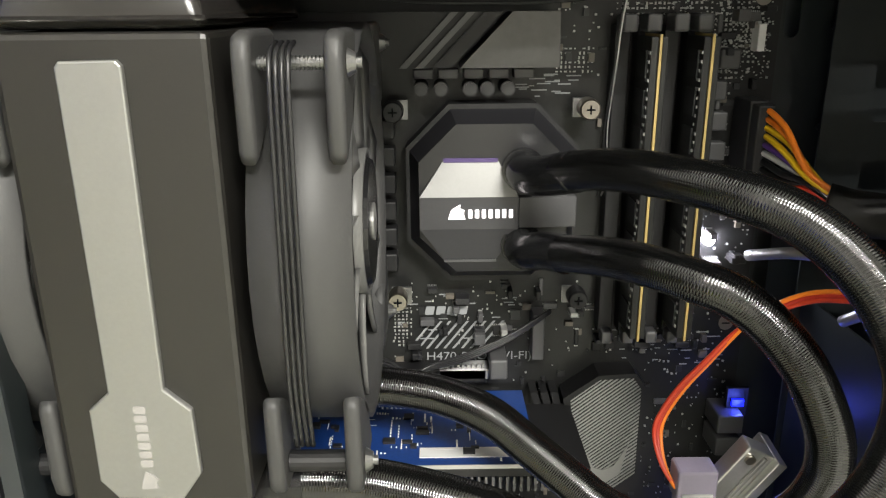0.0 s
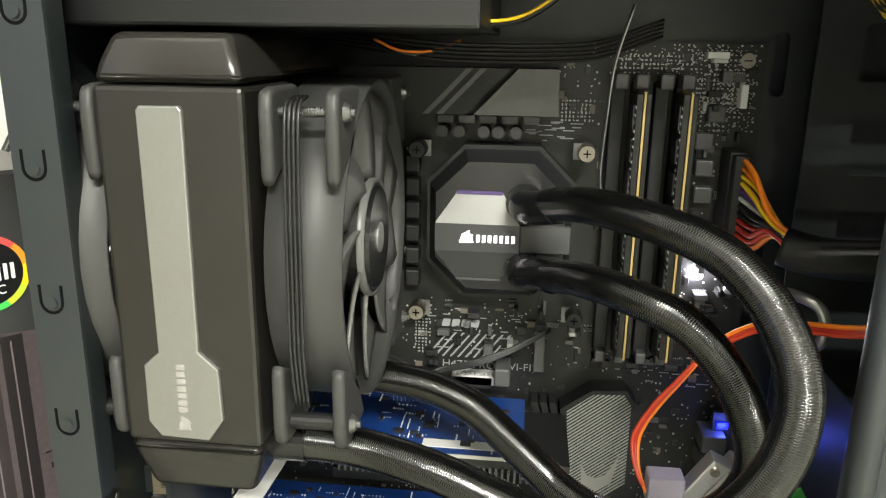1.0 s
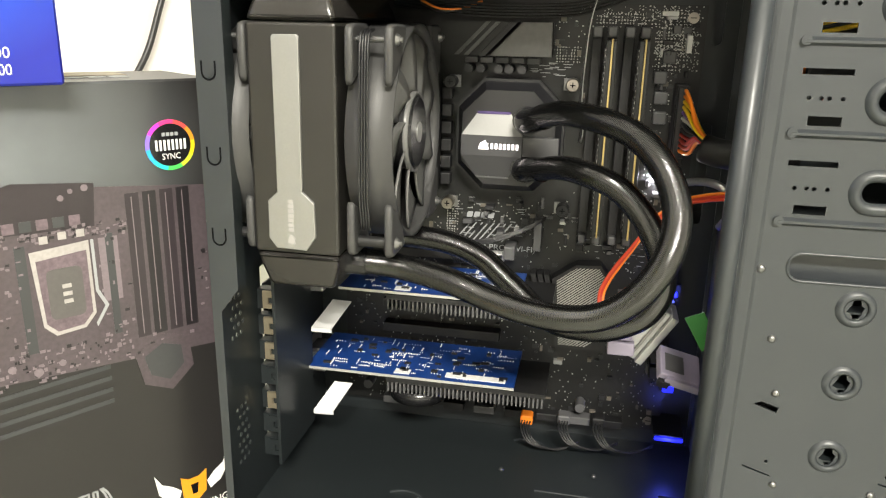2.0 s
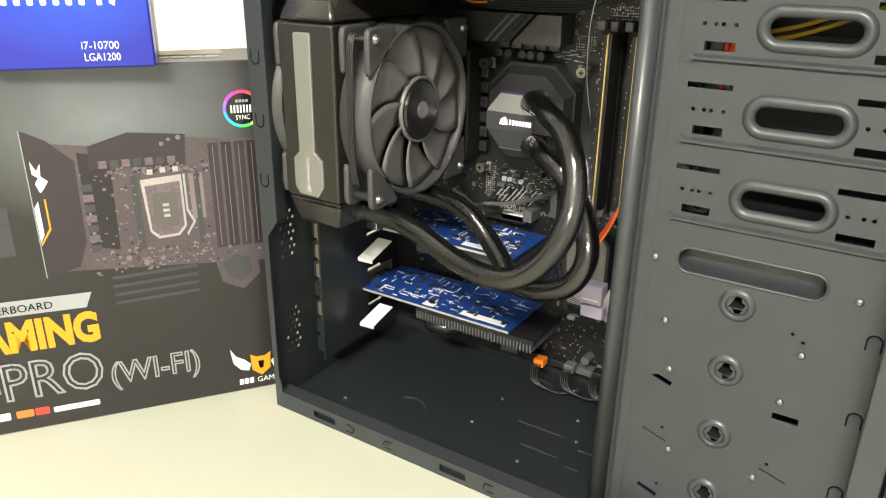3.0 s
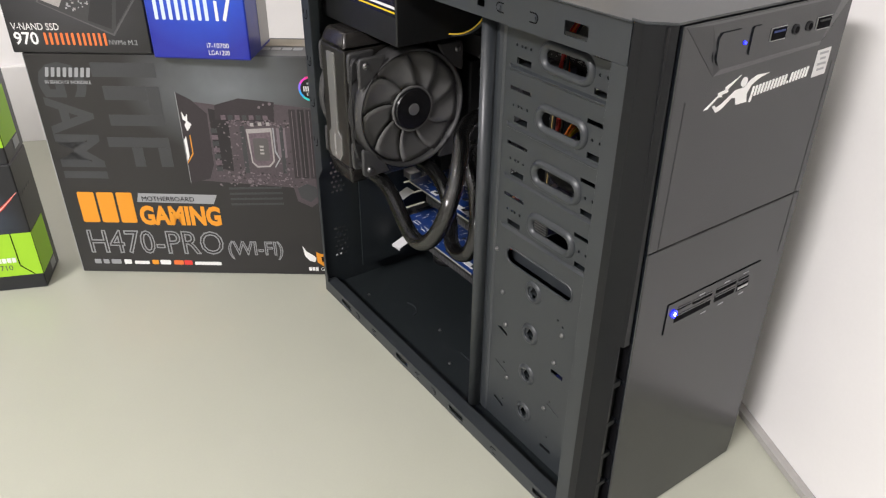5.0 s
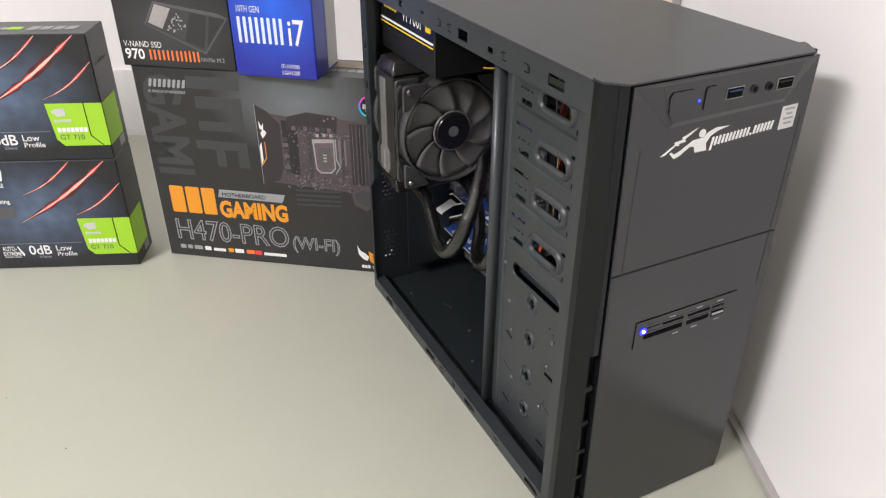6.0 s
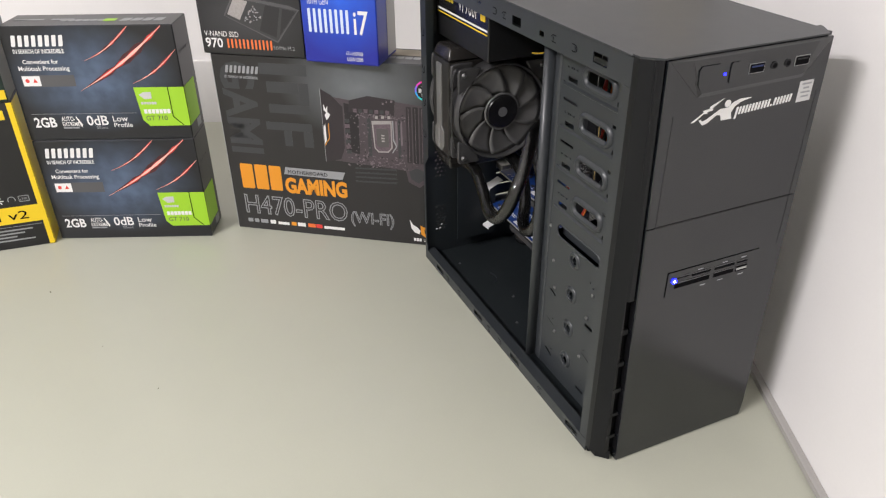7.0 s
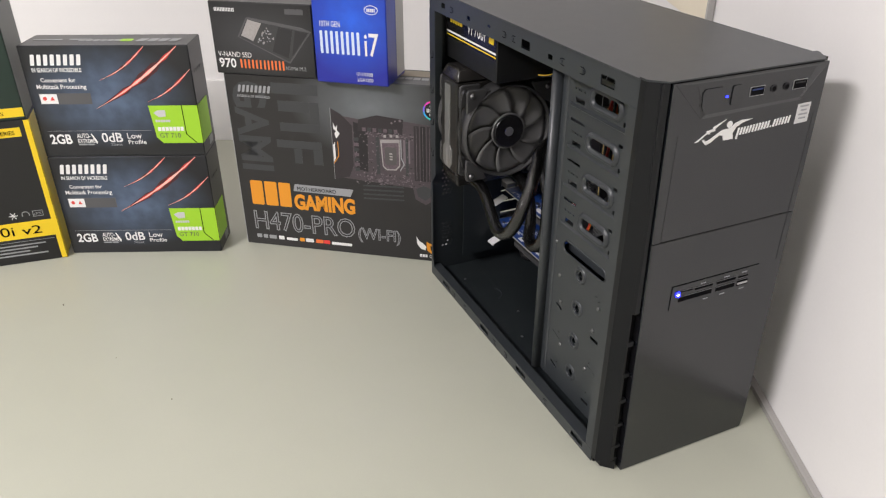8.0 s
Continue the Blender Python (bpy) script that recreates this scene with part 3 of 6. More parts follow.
def card_box(z, shift):
    e = carton("graphics_card_box", "dark blue graphics card carton, lime badge, red claw marks", -0.2815 + shift, -0.4845, z, 67.2, 0.2320, 0.062, 0.1622, M_CARDBOX, "graphics card boxes")
    bars("maker_mark", M_WHITE, e, 0.0130, 0.1350, 0.0150, (0.0054,) * 8, 0.0036, lean=0.2, r=0.2)
    words("maker_line", "IN SEARCH OF INCREDIBLE", M_WHITE, e, 0.0130, 0.1258, 0.0056, width=0.0680, bold=0.02)
    words("slogan", "Convenient for", M_WHITE, e, 0.0215, 0.1115, 0.0058, width=0.0480, bold=0.015)
    words("slogan", "Multitask Processing", M_WHITE, e, 0.0135, 0.1020, 0.0062, width=0.0690, bold=0.015)
    slab("port_picture", M_GREYPL, e, rect(0.0135, 0.0855, 0.0795, 0.0955))
    slab("port_picture_glare", M_WHITE, e, rect(0.0145, 0.0385, 0.0805, 0.0945), t=0.0006)
    slab("port_picture_dot", M_RED, e, circle(0.0210, 0.0880, 0.0028, 10), t=0.0009)
    slab("port_picture_dot", M_RED, e, [(0.0285, 0.0855), (0.0345, 0.0855), (0.0315, 0.0910)], t=0.0009)
    words("memory", "2GB", M_WHITE, e, 0.0130, 0.0205, 0.0140, width=0.0310, bold=0.025)
    words("feature", "AUTO-", M_WHITE, e, 0.0520, 0.0290, 0.0068, width=0.0190, bold=0.015)
    words("feature", "EXTREME", M_WHITE, e, 0.0520, 0.0215, 0.0060, width=0.0240, bold=0.015)
    bars("feature_line", M_GREY, e, 0.0520, 0.0178, 0.0022, (0.012, 0.009), 0.0012)
    slab("feature_arrow", M_WHITE, e, [(0.0725, 0.0345), (0.0735, 0.0360), (0.0800, 0.0230), (0.0785, 0.0195), (0.0770, 0.0225)])
    words("noise", "0dB", M_WHITE, e, 0.0870, 0.0225, 0.0140, width=0.0300, bold=0.015)
    words("noise", "Silent", M_GREY, e, 0.0985, 0.0165, 0.0042, width=0.016)
    words("size", "Low", M_WHITE, e, 0.1240, 0.0275, 0.0085, width=0.021, bold=0.01)
    words("size", "Profile", M_WHITE, e, 0.1240, 0.0190, 0.0065, width=0.026, bold=0.01)
    slab("rule", M_GREY, e, rect(0.012, 0.160, 0.0395, 0.0398))
    slab("badge", M_LIME, e, [(0.1745, 0.0200), (0.2317, 0.0200), (0.2317, 0.0765), (0.1625, 0.0765), (0.1665, 0.0290)], t=0.0004)
    part("badge_side", box(mesh(), 0.2322, 0.2326, 0.001, 0.048, 0.0200, 0.0765), M_LIME, e)
    part("badge_side", box(mesh(), -0.0006, -0.0002, 0.004, 0.05, 0.020, 0.072), M_LIME, e)
    slab("badge_line", M_DARK, e, [(0.2090, 0.0765), (0.2100, 0.0765), (0.2104, 0.034), (0.2232, 0.0207), (0.2222, 0.0202), (0.2093, 0.0335)], t=0.0007)
    slab("eye_emblem", M_BOXSIDE, e, [(0.1680, 0.066), (0.1740, 0.0695), (0.1850, 0.0700), (0.1850, 0.0605), (0.1750, 0.0595)], t=0.0008)
    bars("badge_mark", M_BOXSIDE, e, 0.1690, 0.0520, 0.0035, (0.0030,) * 6, 0.0006, y=-0.0004)
    bars("badge_series", M_WHITE, e, 0.1705, 0.0385, 0.0062, (0.0044,) * 7, 0.0010, y=-0.0004)
    words("badge_number", "GT 710", M_GREYPL, e, 0.1715, 0.0285, 0.0068, y=-0.0004, width=0.0300)
    rng = random.Random(5)
    # glowing tears: a dark edge, a red body and a pale core, each a tapering sliver
    for (xa, za), (xb, zb), w in (((0.0905, 0.073), (0.2165, 0.1605), 0.0056), ((0.103, 0.114), (0.1720, 0.1605), 0.0026), ((0.163, 0.082), (0.2300, 0.1285), 0.0026)):
        for mm, s, tt in ((M_MAROON, 1.8, 0.0002), (M_RED, 1.0, 0.0005), (M_PINK, 0.45, 0.0008)):
            n, up, lo = 14, [], []
            for i in range(n + 1):
                f = i / n
                half = w * s * 0.5 * math.sin(math.pi * min(1, 0.03 + 0.85 * f ** 1.3)) ** 1.1 * (1 + 0.45 * rng.uniform(-1, 1))
                bend = 0.006 * math.sin(math.pi * f)
                px, pz = xa + (xb - xa) * f, za + (zb - za) * f - bend
                up.append((px - half * 0.55, min(pz + half * 0.8, 0.1615)))
                lo.append((px + half * 0.55, pz - half * 0.8))
            slab("claw_mark", mm, e, lo + up[::-1], t=tt)
    bars("top_mark", M_GREY, e, 0, 0, 0.016, (0.012,) * 4, 0.003, lean=0.2).matrix_basis = pose(0.155, 0.02, 0.1623, -90)
    bars("top_mark", M_GREY, e, 0, 0, 0.010, (0.008,) * 6, 0.002).matrix_basis = pose(0.075, 0.022, 0.1623, -90)
    slab("top_mark", M_LIME, e, rect(0, 0.016, 0, 0.012)).matrix_basis = pose(0.133, 0.022, 0.1623, -90)
    slab("top_mark", M_GREY, e, rect(0, 0.030, 0, 0.006), rect(-0.05, -0.01, 0, 0.005)).matrix_basis = pose(0.060, 0.03, 0.1623, -90)
    bars("side_text", M_GREYPL, e, 0, 0, 0.004, (0.006,) * 4, 0.003).matrix_basis = pose(0.2322, 0.012, 0.12, 0, 0, 90)
    slab("side_text", M_GREY, e, rect(0, 0.018, 0, 0.012)).matrix_basis = pose(0.2322, 0.03, 0.006, 0, 0, 90)
    return e


card_box(0.0, 0.0)
card_box(0.1625, -0.0005)

# yellow and black cooler box with another on top
yb = carton("cooler_box", "black cooler carton with yellow edges and a yellow band", -0.3015, -0.7715, 0, 84, 0.280, 0.10, 0.2255, M_DRIVEBOX)
slab("edge_band", M_YELLOW, yb, rect(0.2725, 0.2797, 0.001, 0.2245))
part("side_band", box(mesh(), 0.2800, 0.2804, 0.001, 0.099, 0.001, 0.2245), M_YELLOW, yb, "yellow side")
slab("name_band", M_YELLOW, yb, rect(0.06, 0.2725, 0.0415, 0.0685))
words("version", "v2", M_DARK, yb, 0.2290, 0.0480, 0.0135, y=-0.0005, width=0.0270)
words("version", "0i", M_DARK, yb, 0.2000, 0.0480, 0.0155, y=-0.0005, width=0.0185)
slab("series_band", M_YELLOW, yb, rect(0.190, 0.2660, 0.2010, 0.2145))
words("series", "SERIES", M_DARK, yb, 0.2360, 0.2045, 0.0060, y=-0.0005, width=0.022)
for k in range(4):
    bars("fine_print", M_GREY, yb, 0.150, 0.0300 - 0.0055 * k, 0.0022, (0.106 - 0.012 * (k % 3),), 0)
slab("rule", M_GREY, yb, rect(0.14, 0.2700, 0.0365, 0.0370))
slab("flake_emblem", M_WHITE, yb, *[[(0.224 + 0.006 * math.cos(a) - 0.0006 * math.sin(a), 0.080 + 0.006 * math.sin(a) + 0.0006 * math.cos(a)),
                                    (0.224 - 0.006 * math.cos(a) - 0.0006 * math.sin(a), 0.080 - 0.006 * math.sin(a) + 0.0006 * math.cos(a)),
                                    (0.224 - 0.006 * math.cos(a) + 0.0006 * math.sin(a), 0.080 - 0.006 * math.sin(a) - 0.0006 * math.cos(a)),
                                    (0.224 + 0.006 * math.cos(a) + 0.0006 * math.sin(a), 0.080 + 0.006 * math.sin(a) - 0.0006 * math.cos(a))] for a in (0, math.pi / 3, 2 * math.pi / 3)])
for cxx in (0.2405,):
    for k in range(9):
        a0, a1 = radians(-30 + 240 * k / 9), radians(-30 + 240 * (k + 1) / 9)
        slab("gauge_emblem", M_GREY, yb, [(cxx + r * math.cos(a), 0.080 + r * math.sin(a)) for r, a in ((0.0055, a0), (0.0055, a1), (0.0043, a1), (0.0043, a0))])
slab("frame_emblem", M_GREY, yb, rect(0.2500, 0.2640, 0.0842, 0.0850), rect(0.2500, 0.2640, 0.0755, 0.0763), rect(0.2500, 0.2508, 0.0763, 0.0842), rect(0.2632, 0.2640, 0.0763, 0.0842))
words("link_word", "LINK", M_GREY, yb, 0.2520, 0.0780, 0.0042, width=0.010)
gb = carton("cooler_box", "dark green and grey carton with a yellow lower band", -0.3005, -0.7700, 0.2260, 84, 0.276, 0.10, 0.215, mat("dark_green_print", (0.010, 0.028, 0.020), 0.4, grain=0.3, scale=60, blotch=0.5))
slab("lower_band", M_YELLOW, gb, rect(0.02, 0.2750, 0.0040, 0.0170))
part("side_panel", box(mesh(), 0.2762, 0.2766, 0.001, 0.099, 0.001, 0.214), mat("grey_side_print", (0.16, 0.17, 0.17), 0.5, grain=0.2, scale=200), gb, "grey side")
words("band_text", "SERIES", M_DARK, gb, 0.22, 0.0075, 0.0050, y=-0.0005, width=0.03)

# black cable hanging on the back wall
cable = thing("power_cable", "black power cable hanging down the wall behind the boxes", "cable")
part("cord", sweep(mesh(), [(-0.325, 0.600, 0.520), (-0.332, 0.590, 0.430), (-0.341, 0.572, 0.363), (-0.350, 0.555, 0.312), (-0.358, 0.538, 0.268), (-0.368, 0.515, 0.230),
                            (-0.382, 0.480, 0.170), (-0.395, 0.450, 0.100), (-0.395, 0.430, 0.030), (-0.370, 0.410, 0.004), (-0.300, 0.400, 0.004)], 0.0042, 12, 8), M_RUBBER, cable)


# ---- the computer case ----
Y0, YB, ZT = 0.0065, 0.192, 0.4125
case = thing("computer_case", "open black steel tower case without its side panel", "computer case")


def ribbon(bm, pts, wide, ya, yb):
    """A connected flat strip along points in x and z."""
    ends = []
    for i, p in enumerate(pts):
        q, r = pts[max(i - 1, 0)], pts[min(i + 1, len(pts) - 1)]
        d = Vector((r[0] - q[0], r[1] - q[1])).normalized()
        n = Vector((-d.y, d.x)) * wide / 2
        ends.append([bm.verts.new(v) for v in ((p[0] - n.x, ya, p[1] - n.y), (p[0] + n.x, ya, p[1] + n.y), (p[0] + n.x, yb, p[1] + n.y), (p[0] - n.x, yb, p[1] - n.y))])
    for a, b in zip(ends, ends[1:]):
        for k in range(4):
            bm.faces.new((a[k], a[(k + 1) % 4], b[(k + 1) % 4], b[k]))
    bm.faces.new(ends[0])
    bm.faces.new(ends[-1])
    bmesh.ops.recalc_face_normals(bm, faces=bm.faces)
    return bm


def hook(x, z, turn, y, parent, s=1.0):
    """A pressed tongue in the sheet with a U-shaped slit round it."""
    c, q = math.cos(radians(turn)), math.sin(radians(turn))
    pts = [(-0.0030, 0.0046), (-0.0030, 0.0)] + [(0.0030 * math.cos(radians(b)), 0.0030 * math.sin(radians(b))) for b in range(200, 341, 20)] + [(0.0030, 0.0), (0.0030, 0.0046)]
    pts = [(x + s * (a * c - b * q), z + s * (a * q + b * c)) for a, b in pts]
    part("catch_slit", ribbon(mesh(), pts, 0.0008 * s, y - 0.00015, y + 0.0002), M_DARK, parent)
    bm = mesh()
    cyl(bm, (x, y - 0.0003, z), "y", 0.0019 * s, 0.0016, 14, 0.0011 * s)
    part("catch", bm, M_STEEL, parent, smooth=True)


# bottom: tray with a folded lip, catches and slots along the open side
bm = mesh()
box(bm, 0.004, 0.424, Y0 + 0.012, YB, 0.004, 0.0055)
part("bottom_panel", bm, M_STEEL_SHADE, case)
slots = [rounded(x, x + 0.022, 0.0045, 0.0105, 0.001, 2) for x in (0.045, 0.165, 0.262, 0.385)]
bm = mesh()
plate(bm, rect(0.004, 0.424, 0.0005, 0.0150), slots, "y", Y0, Y0 + 0.001)
box(bm, 0.004, 0.424, Y0 + 0.001, Y0 + 0.013, 0.0138, 0.0150)
part("bottom_lip", bm, M_STEEL, case)
# inner folds of the lip: same sheet, shade put into the darker colour
part("lip_backing", box(mesh(), 0.006, 0.422, Y0 + 0.0040, Y0 + 0.0050, 0.0010, 0.0136), M_STEEL_SHADE, case)
part("bottom_lip_back", box(mesh(), 0.004, 0.424, Y0 + 0.0118, Y0 + 0.013, 0.005, 0.0138), M_STEEL_SHADE, case)
for x, tn in ((0.083, 90), (0.118, -90), (0.205, -90), (0.236, 90), (0.330, -90)):
    hook(x, 0.0075, tn, Y0, case)
# pressed marks and standoffs in the floor
for x, y, l in ((0.205, 0.092, 0.040), (0.255, 0.083, 0.030), (0.215, 0.066, 0.030), (0.270, 0.062, 0.022), (0.275, 0.105, 0.014), (0.245, 0.060, 0.010)):
    part("floor_bead", box(mesh(), x - l / 2, x + l / 2, y - 0.0007, y + 0.0007, 0.0053, 0.0064, 0.0004), M_STEEL, case)
for x, y in ((0.160, 0.112), (0.155, 0.070), (0.225, 0.118), (0.208, 0.046), (0.050, 0.040), (0.235, 0.092)):
    part("floor_dimple", cyl(mesh(), (x, y, 0.006), "z", 0.0020, 0.002, 12, 0.0012), M_RIVET, case, smooth=True)
for x, y in ((0.100, 0.055), (0.175, 0.140)):
    bm = mesh()
    for k in range(9):
        a0, a1 = radians(20 + 12 * k), radians(20 + 12 * (k + 1))
        prism(bm, [(x + r * math.cos(a), y + r * math.sin(a)) for r, a in ((0.016, a0), (0.016, a1), (0.0172, a1), (0.0172, a0))], "z", 0.0053, 0.0066)
    part("foot_pressing", bm, M_STEEL, case)

# top
bm = mesh()
box(bm, 0.0, 0.4255, Y0 - 0.003, YB + 0.001, ZT - 0.0012, ZT, 0.0004, 1)
part("top_panel", bm, M_STEEL, case)
holes = [rounded(0.110, 0.118, 0.3925, 0.3985, 0.001, 2), rounded(0.235, 0.252, 0.3915, 0.4005, 0.001, 2), rounded(0.286, 0.294, 0.393, 0.398, 0.001, 2),
         rounded(0.372, 0.392, 0.3925, 0.4015, 0.001, 2), rounded(0.040, 0.050, 0.394, 0.400, 0.001, 2), rounded(0.160, 0.168, 0.396, 0.399, 0.001, 2)]
part("top_lip", plate(mesh(), rect(0.004, 0.424, 0.3865, ZT - 0.0013), holes, "y", Y0, Y0 + 0.001), M_STEEL, case)
# fold behind the top lip, its shade painted as darker steel
part("top_lip_fold", box(mesh(), 0.004, 0.424, Y0 + 0.001, Y0 + 0.012, 0.3865, 0.3877), M_STEEL_SHADE, case)
for x, tn in ((0.070, 90), (0.200, 90), (0.218, -90), (0.310, -90), (0.345, 90)):
    hook(x, 0.3965, tn, Y0, case)

# back panel with its flange, vents and expansion slots
bm = mesh()
rear_holes = []
for cz in (0.146, 0.062):
    for r in range(7):
        for c in range(3):
            rear_holes.append(circle(0.024 + 0.0055 * c + (0.00275 if r % 2 else 0), cz - 0.018 + 0.006 * r, 0.0017, 6))
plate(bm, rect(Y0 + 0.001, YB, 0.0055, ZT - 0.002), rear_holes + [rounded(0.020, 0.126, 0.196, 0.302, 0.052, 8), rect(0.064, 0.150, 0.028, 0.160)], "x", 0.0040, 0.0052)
part("back_panel", bm, M_STEEL_SHADE, case)
part("back_flange", box(mesh(), 0.0030, 0.0192, Y0, Y0 + 0.0012, 0.166, 0.3865), M_STEEL, case)
part("back_flange_step", prism(mesh(), [(0.0040, 0.0150), (0.0110, 0.0150), (0.0110, 0.022), (0.0085, 0.028), (0.0085, 0.152), (0.0192, 0.166), (0.0030, 0.166), (0.0030, 0.152)], "y", Y0, Y0 + 0.0012), M_STEEL, case)
# inward fold of the flange, coloured darker for shade
part("back_flange_fold", box(mesh(), 0.0180, 0.0192, Y0 + 0.0012, Y0 + 0.010, 0.166, 0.3865), M_STEEL_SHADE, case)
for z in (0.2832, 0.2392, 0.1950, 0.330):
    hook(0.0102, z, 0, Y0, case, 1.25)
for k in range(7):
    z = 0.036 + 0.0175 * k
    br = M_BRASS if k in (2, 4, 5, 6) else M_STEEL_SHADE
    bm = mesh()
    box(bm, 0.0056, 0.0066, 0.066, 0.150, z - 0.0075, z + 0.0075)
    box(bm, 0.0056, 0.0190, 0.058, 0.066, z - 0.0065, z + 0.0065)
    part("slot_cover", bm, M_STEEL_SHADE, case)
    bm = mesh()
    prism(bm, [(0.010, z - 0.0055), (0.0180, z - 0.0055), (0.0180, z - 0.0025), (0.0135, z - 0.0025), (0.0135, z + 0.0020), (0.0180, z + 0.0020), (0.0180, z + 0.0060), (0.010, z + 0.0060)], "y", 0.0560, 0.0578)
    part("slot_tab", bm, br, case)
part("slot_rail", box(mesh(), 0.0190, 0.0210, 0.050, 0.110, 0.028, 0.158), M_STEEL_SHADE, case)

# tray behind the board and the closed far side
tray_holes = [rounded(0.276, 0.283, 0.30, 0.33, 0.003, 3), rounded(0.276, 0.2835, 0.18, 0.25, 0.003, 3)]
# tray steel takes the darker colour that paints in the interior shade
part("board_tray", plate(mesh(), rect(0.0055, 0.284, 0.0055, 0.39), tray_holes, "y", 0.1745, 0.1757), M_STEEL_SHADE, case)
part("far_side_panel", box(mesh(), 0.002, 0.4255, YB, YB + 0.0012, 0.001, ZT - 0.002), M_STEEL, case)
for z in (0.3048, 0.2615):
    part("tray_pressing", prism(mesh(), rounded(0.2958, 0.330, z - 0.0015, z + 0.0015, 0.0014, 4), "y", 0.1725, 0.1742), M_STEEL_SHADE, case)
part("tray_side", box(mesh(), 0.284, 0.424, 0.1745, 0.1757, 0.0055, 0.39), M_STEEL_SHADE, case)

# drive cage: post, pressed plate, catches
PY = 0.0300
# rolled edge of the cage with a groove behind it
roll = [(0.2762 + 0.0052 * math.cos(2 * math.pi * k / 24), 0.0262 + 0.0062 * math.sin(2 * math.pi * k / 24)) for k in range(24)]
bm = mesh()
prism(bm, roll, "z", 0.0150, 0.3865)
for f in bm.faces:
    f.smooth = len(f.verts) == 4
part("cage_roll", bm, M_STEEL, case, "rolled steel edge of the drive cage")
part("cage_groove", prism(mesh(), [(0.2790, 0.0294), (0.2832, 0.0294), (0.2840, 0.0330), (0.2780, 0.0330)], "z", 0.0150, 0.3865), M_STEEL, case)
part("cage_ramp", prism(mesh(), [(0.2826, 0.0293), (0.2836, 0.0289), (0.2850, 0.0286), (0.2898, 0.0286), (0.2918, 0.0298), (0.2918, 0.0318), (0.2834, 0.0328)], "z", 0.0150, 0.3865), M_STEEL, case)
BAYS = (0.3660, 0.3222, 0.2797, 0.2365)
holes = []
for z in BAYS:
    holes += [rounded(0.3335, 0.3735, z - 0.0050, z + 0.0052, 0.005, 5)]
    holes += [rect(0.2985, 0.3210, z + 0.0112, z + 0.0140), rect(0.3040, 0.3190, z - 0.0125, z - 0.0080)]
    holes += [rect(0.3770, 0.3985, z + 0.0105, z + 0.0138), rect(0.3800, 0.3975, z - 0.0130, z - 0.0088)]
    holes += [circle(x, z + 0.0004, 0.0011, 8) for x in (0.3030, 0.3085, 0.3120, 0.3180, 0.3835, 0.3905, 0.3950)]
holes += [rounded(0.3065, 0.3815, 0.1905, 0.2035, 0.006, 5)]
KEYHOLES = (0.1772, 0.1362, 0.0933, 0.0505)
for z in KEYHOLES:
    holes.append([(0.3409 + a, z + b) for a, b in ((-0.0042, -0.0015), (-0.0018, -0.0030), (-0.0008, -0.0055), (0.0016, -0.0050), (0.0030, -0.0026), (0.0042, 0.0008), (0.0024, 0.0022), (0.0018, 0.0052), (-0.0016, 0.0046), (-0.0024, 0.0018))])
holes += [circle(x, z, 0.0010, 8) for x, z in ((0.3707, 0.1685), (0.3764, 0.1650), (0.3110, 0.0860), (0.3715, 0.0848), (0.3125, 0.0445), (0.3720, 0.0447))]
holes += [[(0.3000, 0.1195), (0.3120, 0.1155), (0.3130, 0.1185), (0.3040, 0.1215)], rect(0.3690, 0.3825, 0.1150, 0.1190), [(0.2990, 0.0815), (0.3140, 0.0768), (0.3141, 0.0777), (0.2992, 0.0824)],
          [(0.3680, 0.0800), (0.3830, 0.0757), (0.3831, 0.0766), (0.3682, 0.0809)], [(0.3000, 0.0385), (0.3125, 0.0340), (0.3135, 0.0370), (0.3015, 0.0413)], rect(0.3650, 0.3780, 0.0290, 0.0325)]
bm = mesh()
plate(bm, rect(0.2905, 0.4130, 0.0140, 0.3865), holes, "y", PY, PY + 0.0010)
part("cage_plate", bm, M_STEEL, case)


def frame_ring(bm, x0, x1, z0, z1, r, wide, y_in, y_out, n=6):
    """A pressed raised rim round an opening: a rounded ridge between two rounded outlines."""
    loops = [(0.0, y_in), (wide * 0.3, y_out), (wide * 0.7, y_out), (wide, y_in)]
    rings = [[bm.verts.new((a, y, b)) for a, b in rounded(x0 - d, x1 + d, z0 - d, z1 + d, r + d, n)] for d, y in loops]
    m = len(rings[0])
    for p, q in zip(rings, rings[1:]):
        for i in range(m):
            f = bm.faces.new((p[i], p[(i + 1) % m], q[(i + 1) % m], q[i]))
            f.smooth = True


for z in BAYS:
    bm = mesh()
    frame_ring(bm, 0.3335, 0.3735, z - 0.0050, z + 0.0052, 0.005, 0.0062, PY, PY - 0.0030)
    part("grip_rim", bm, M_STEEL, case)
    # long step under each bay
    bm = mesh()
    prism(bm, [(PY, z - 0.0185), (PY - 0.0022, z - 0.0170), (PY - 0.0022, z - 0.0158), (PY, z - 0.0143)], "x", 0.2975, 0.4035)
    part("bay_step", bm, M_STEEL, case)
    part("bay_step_end", cyl(mesh(), (0.2978, PY, z - 0.0160), "y", 0.0024, 0.004, 12, 0.0018), M_STEEL, case, smooth=True)
bm = mesh()
frame_ring(bm, 0.3065, 0.3815, 0.1905, 0.2035, 0.006, 0.0016, PY, PY - 0.0008)
part("slot_rim", bm, M_STEEL, case)
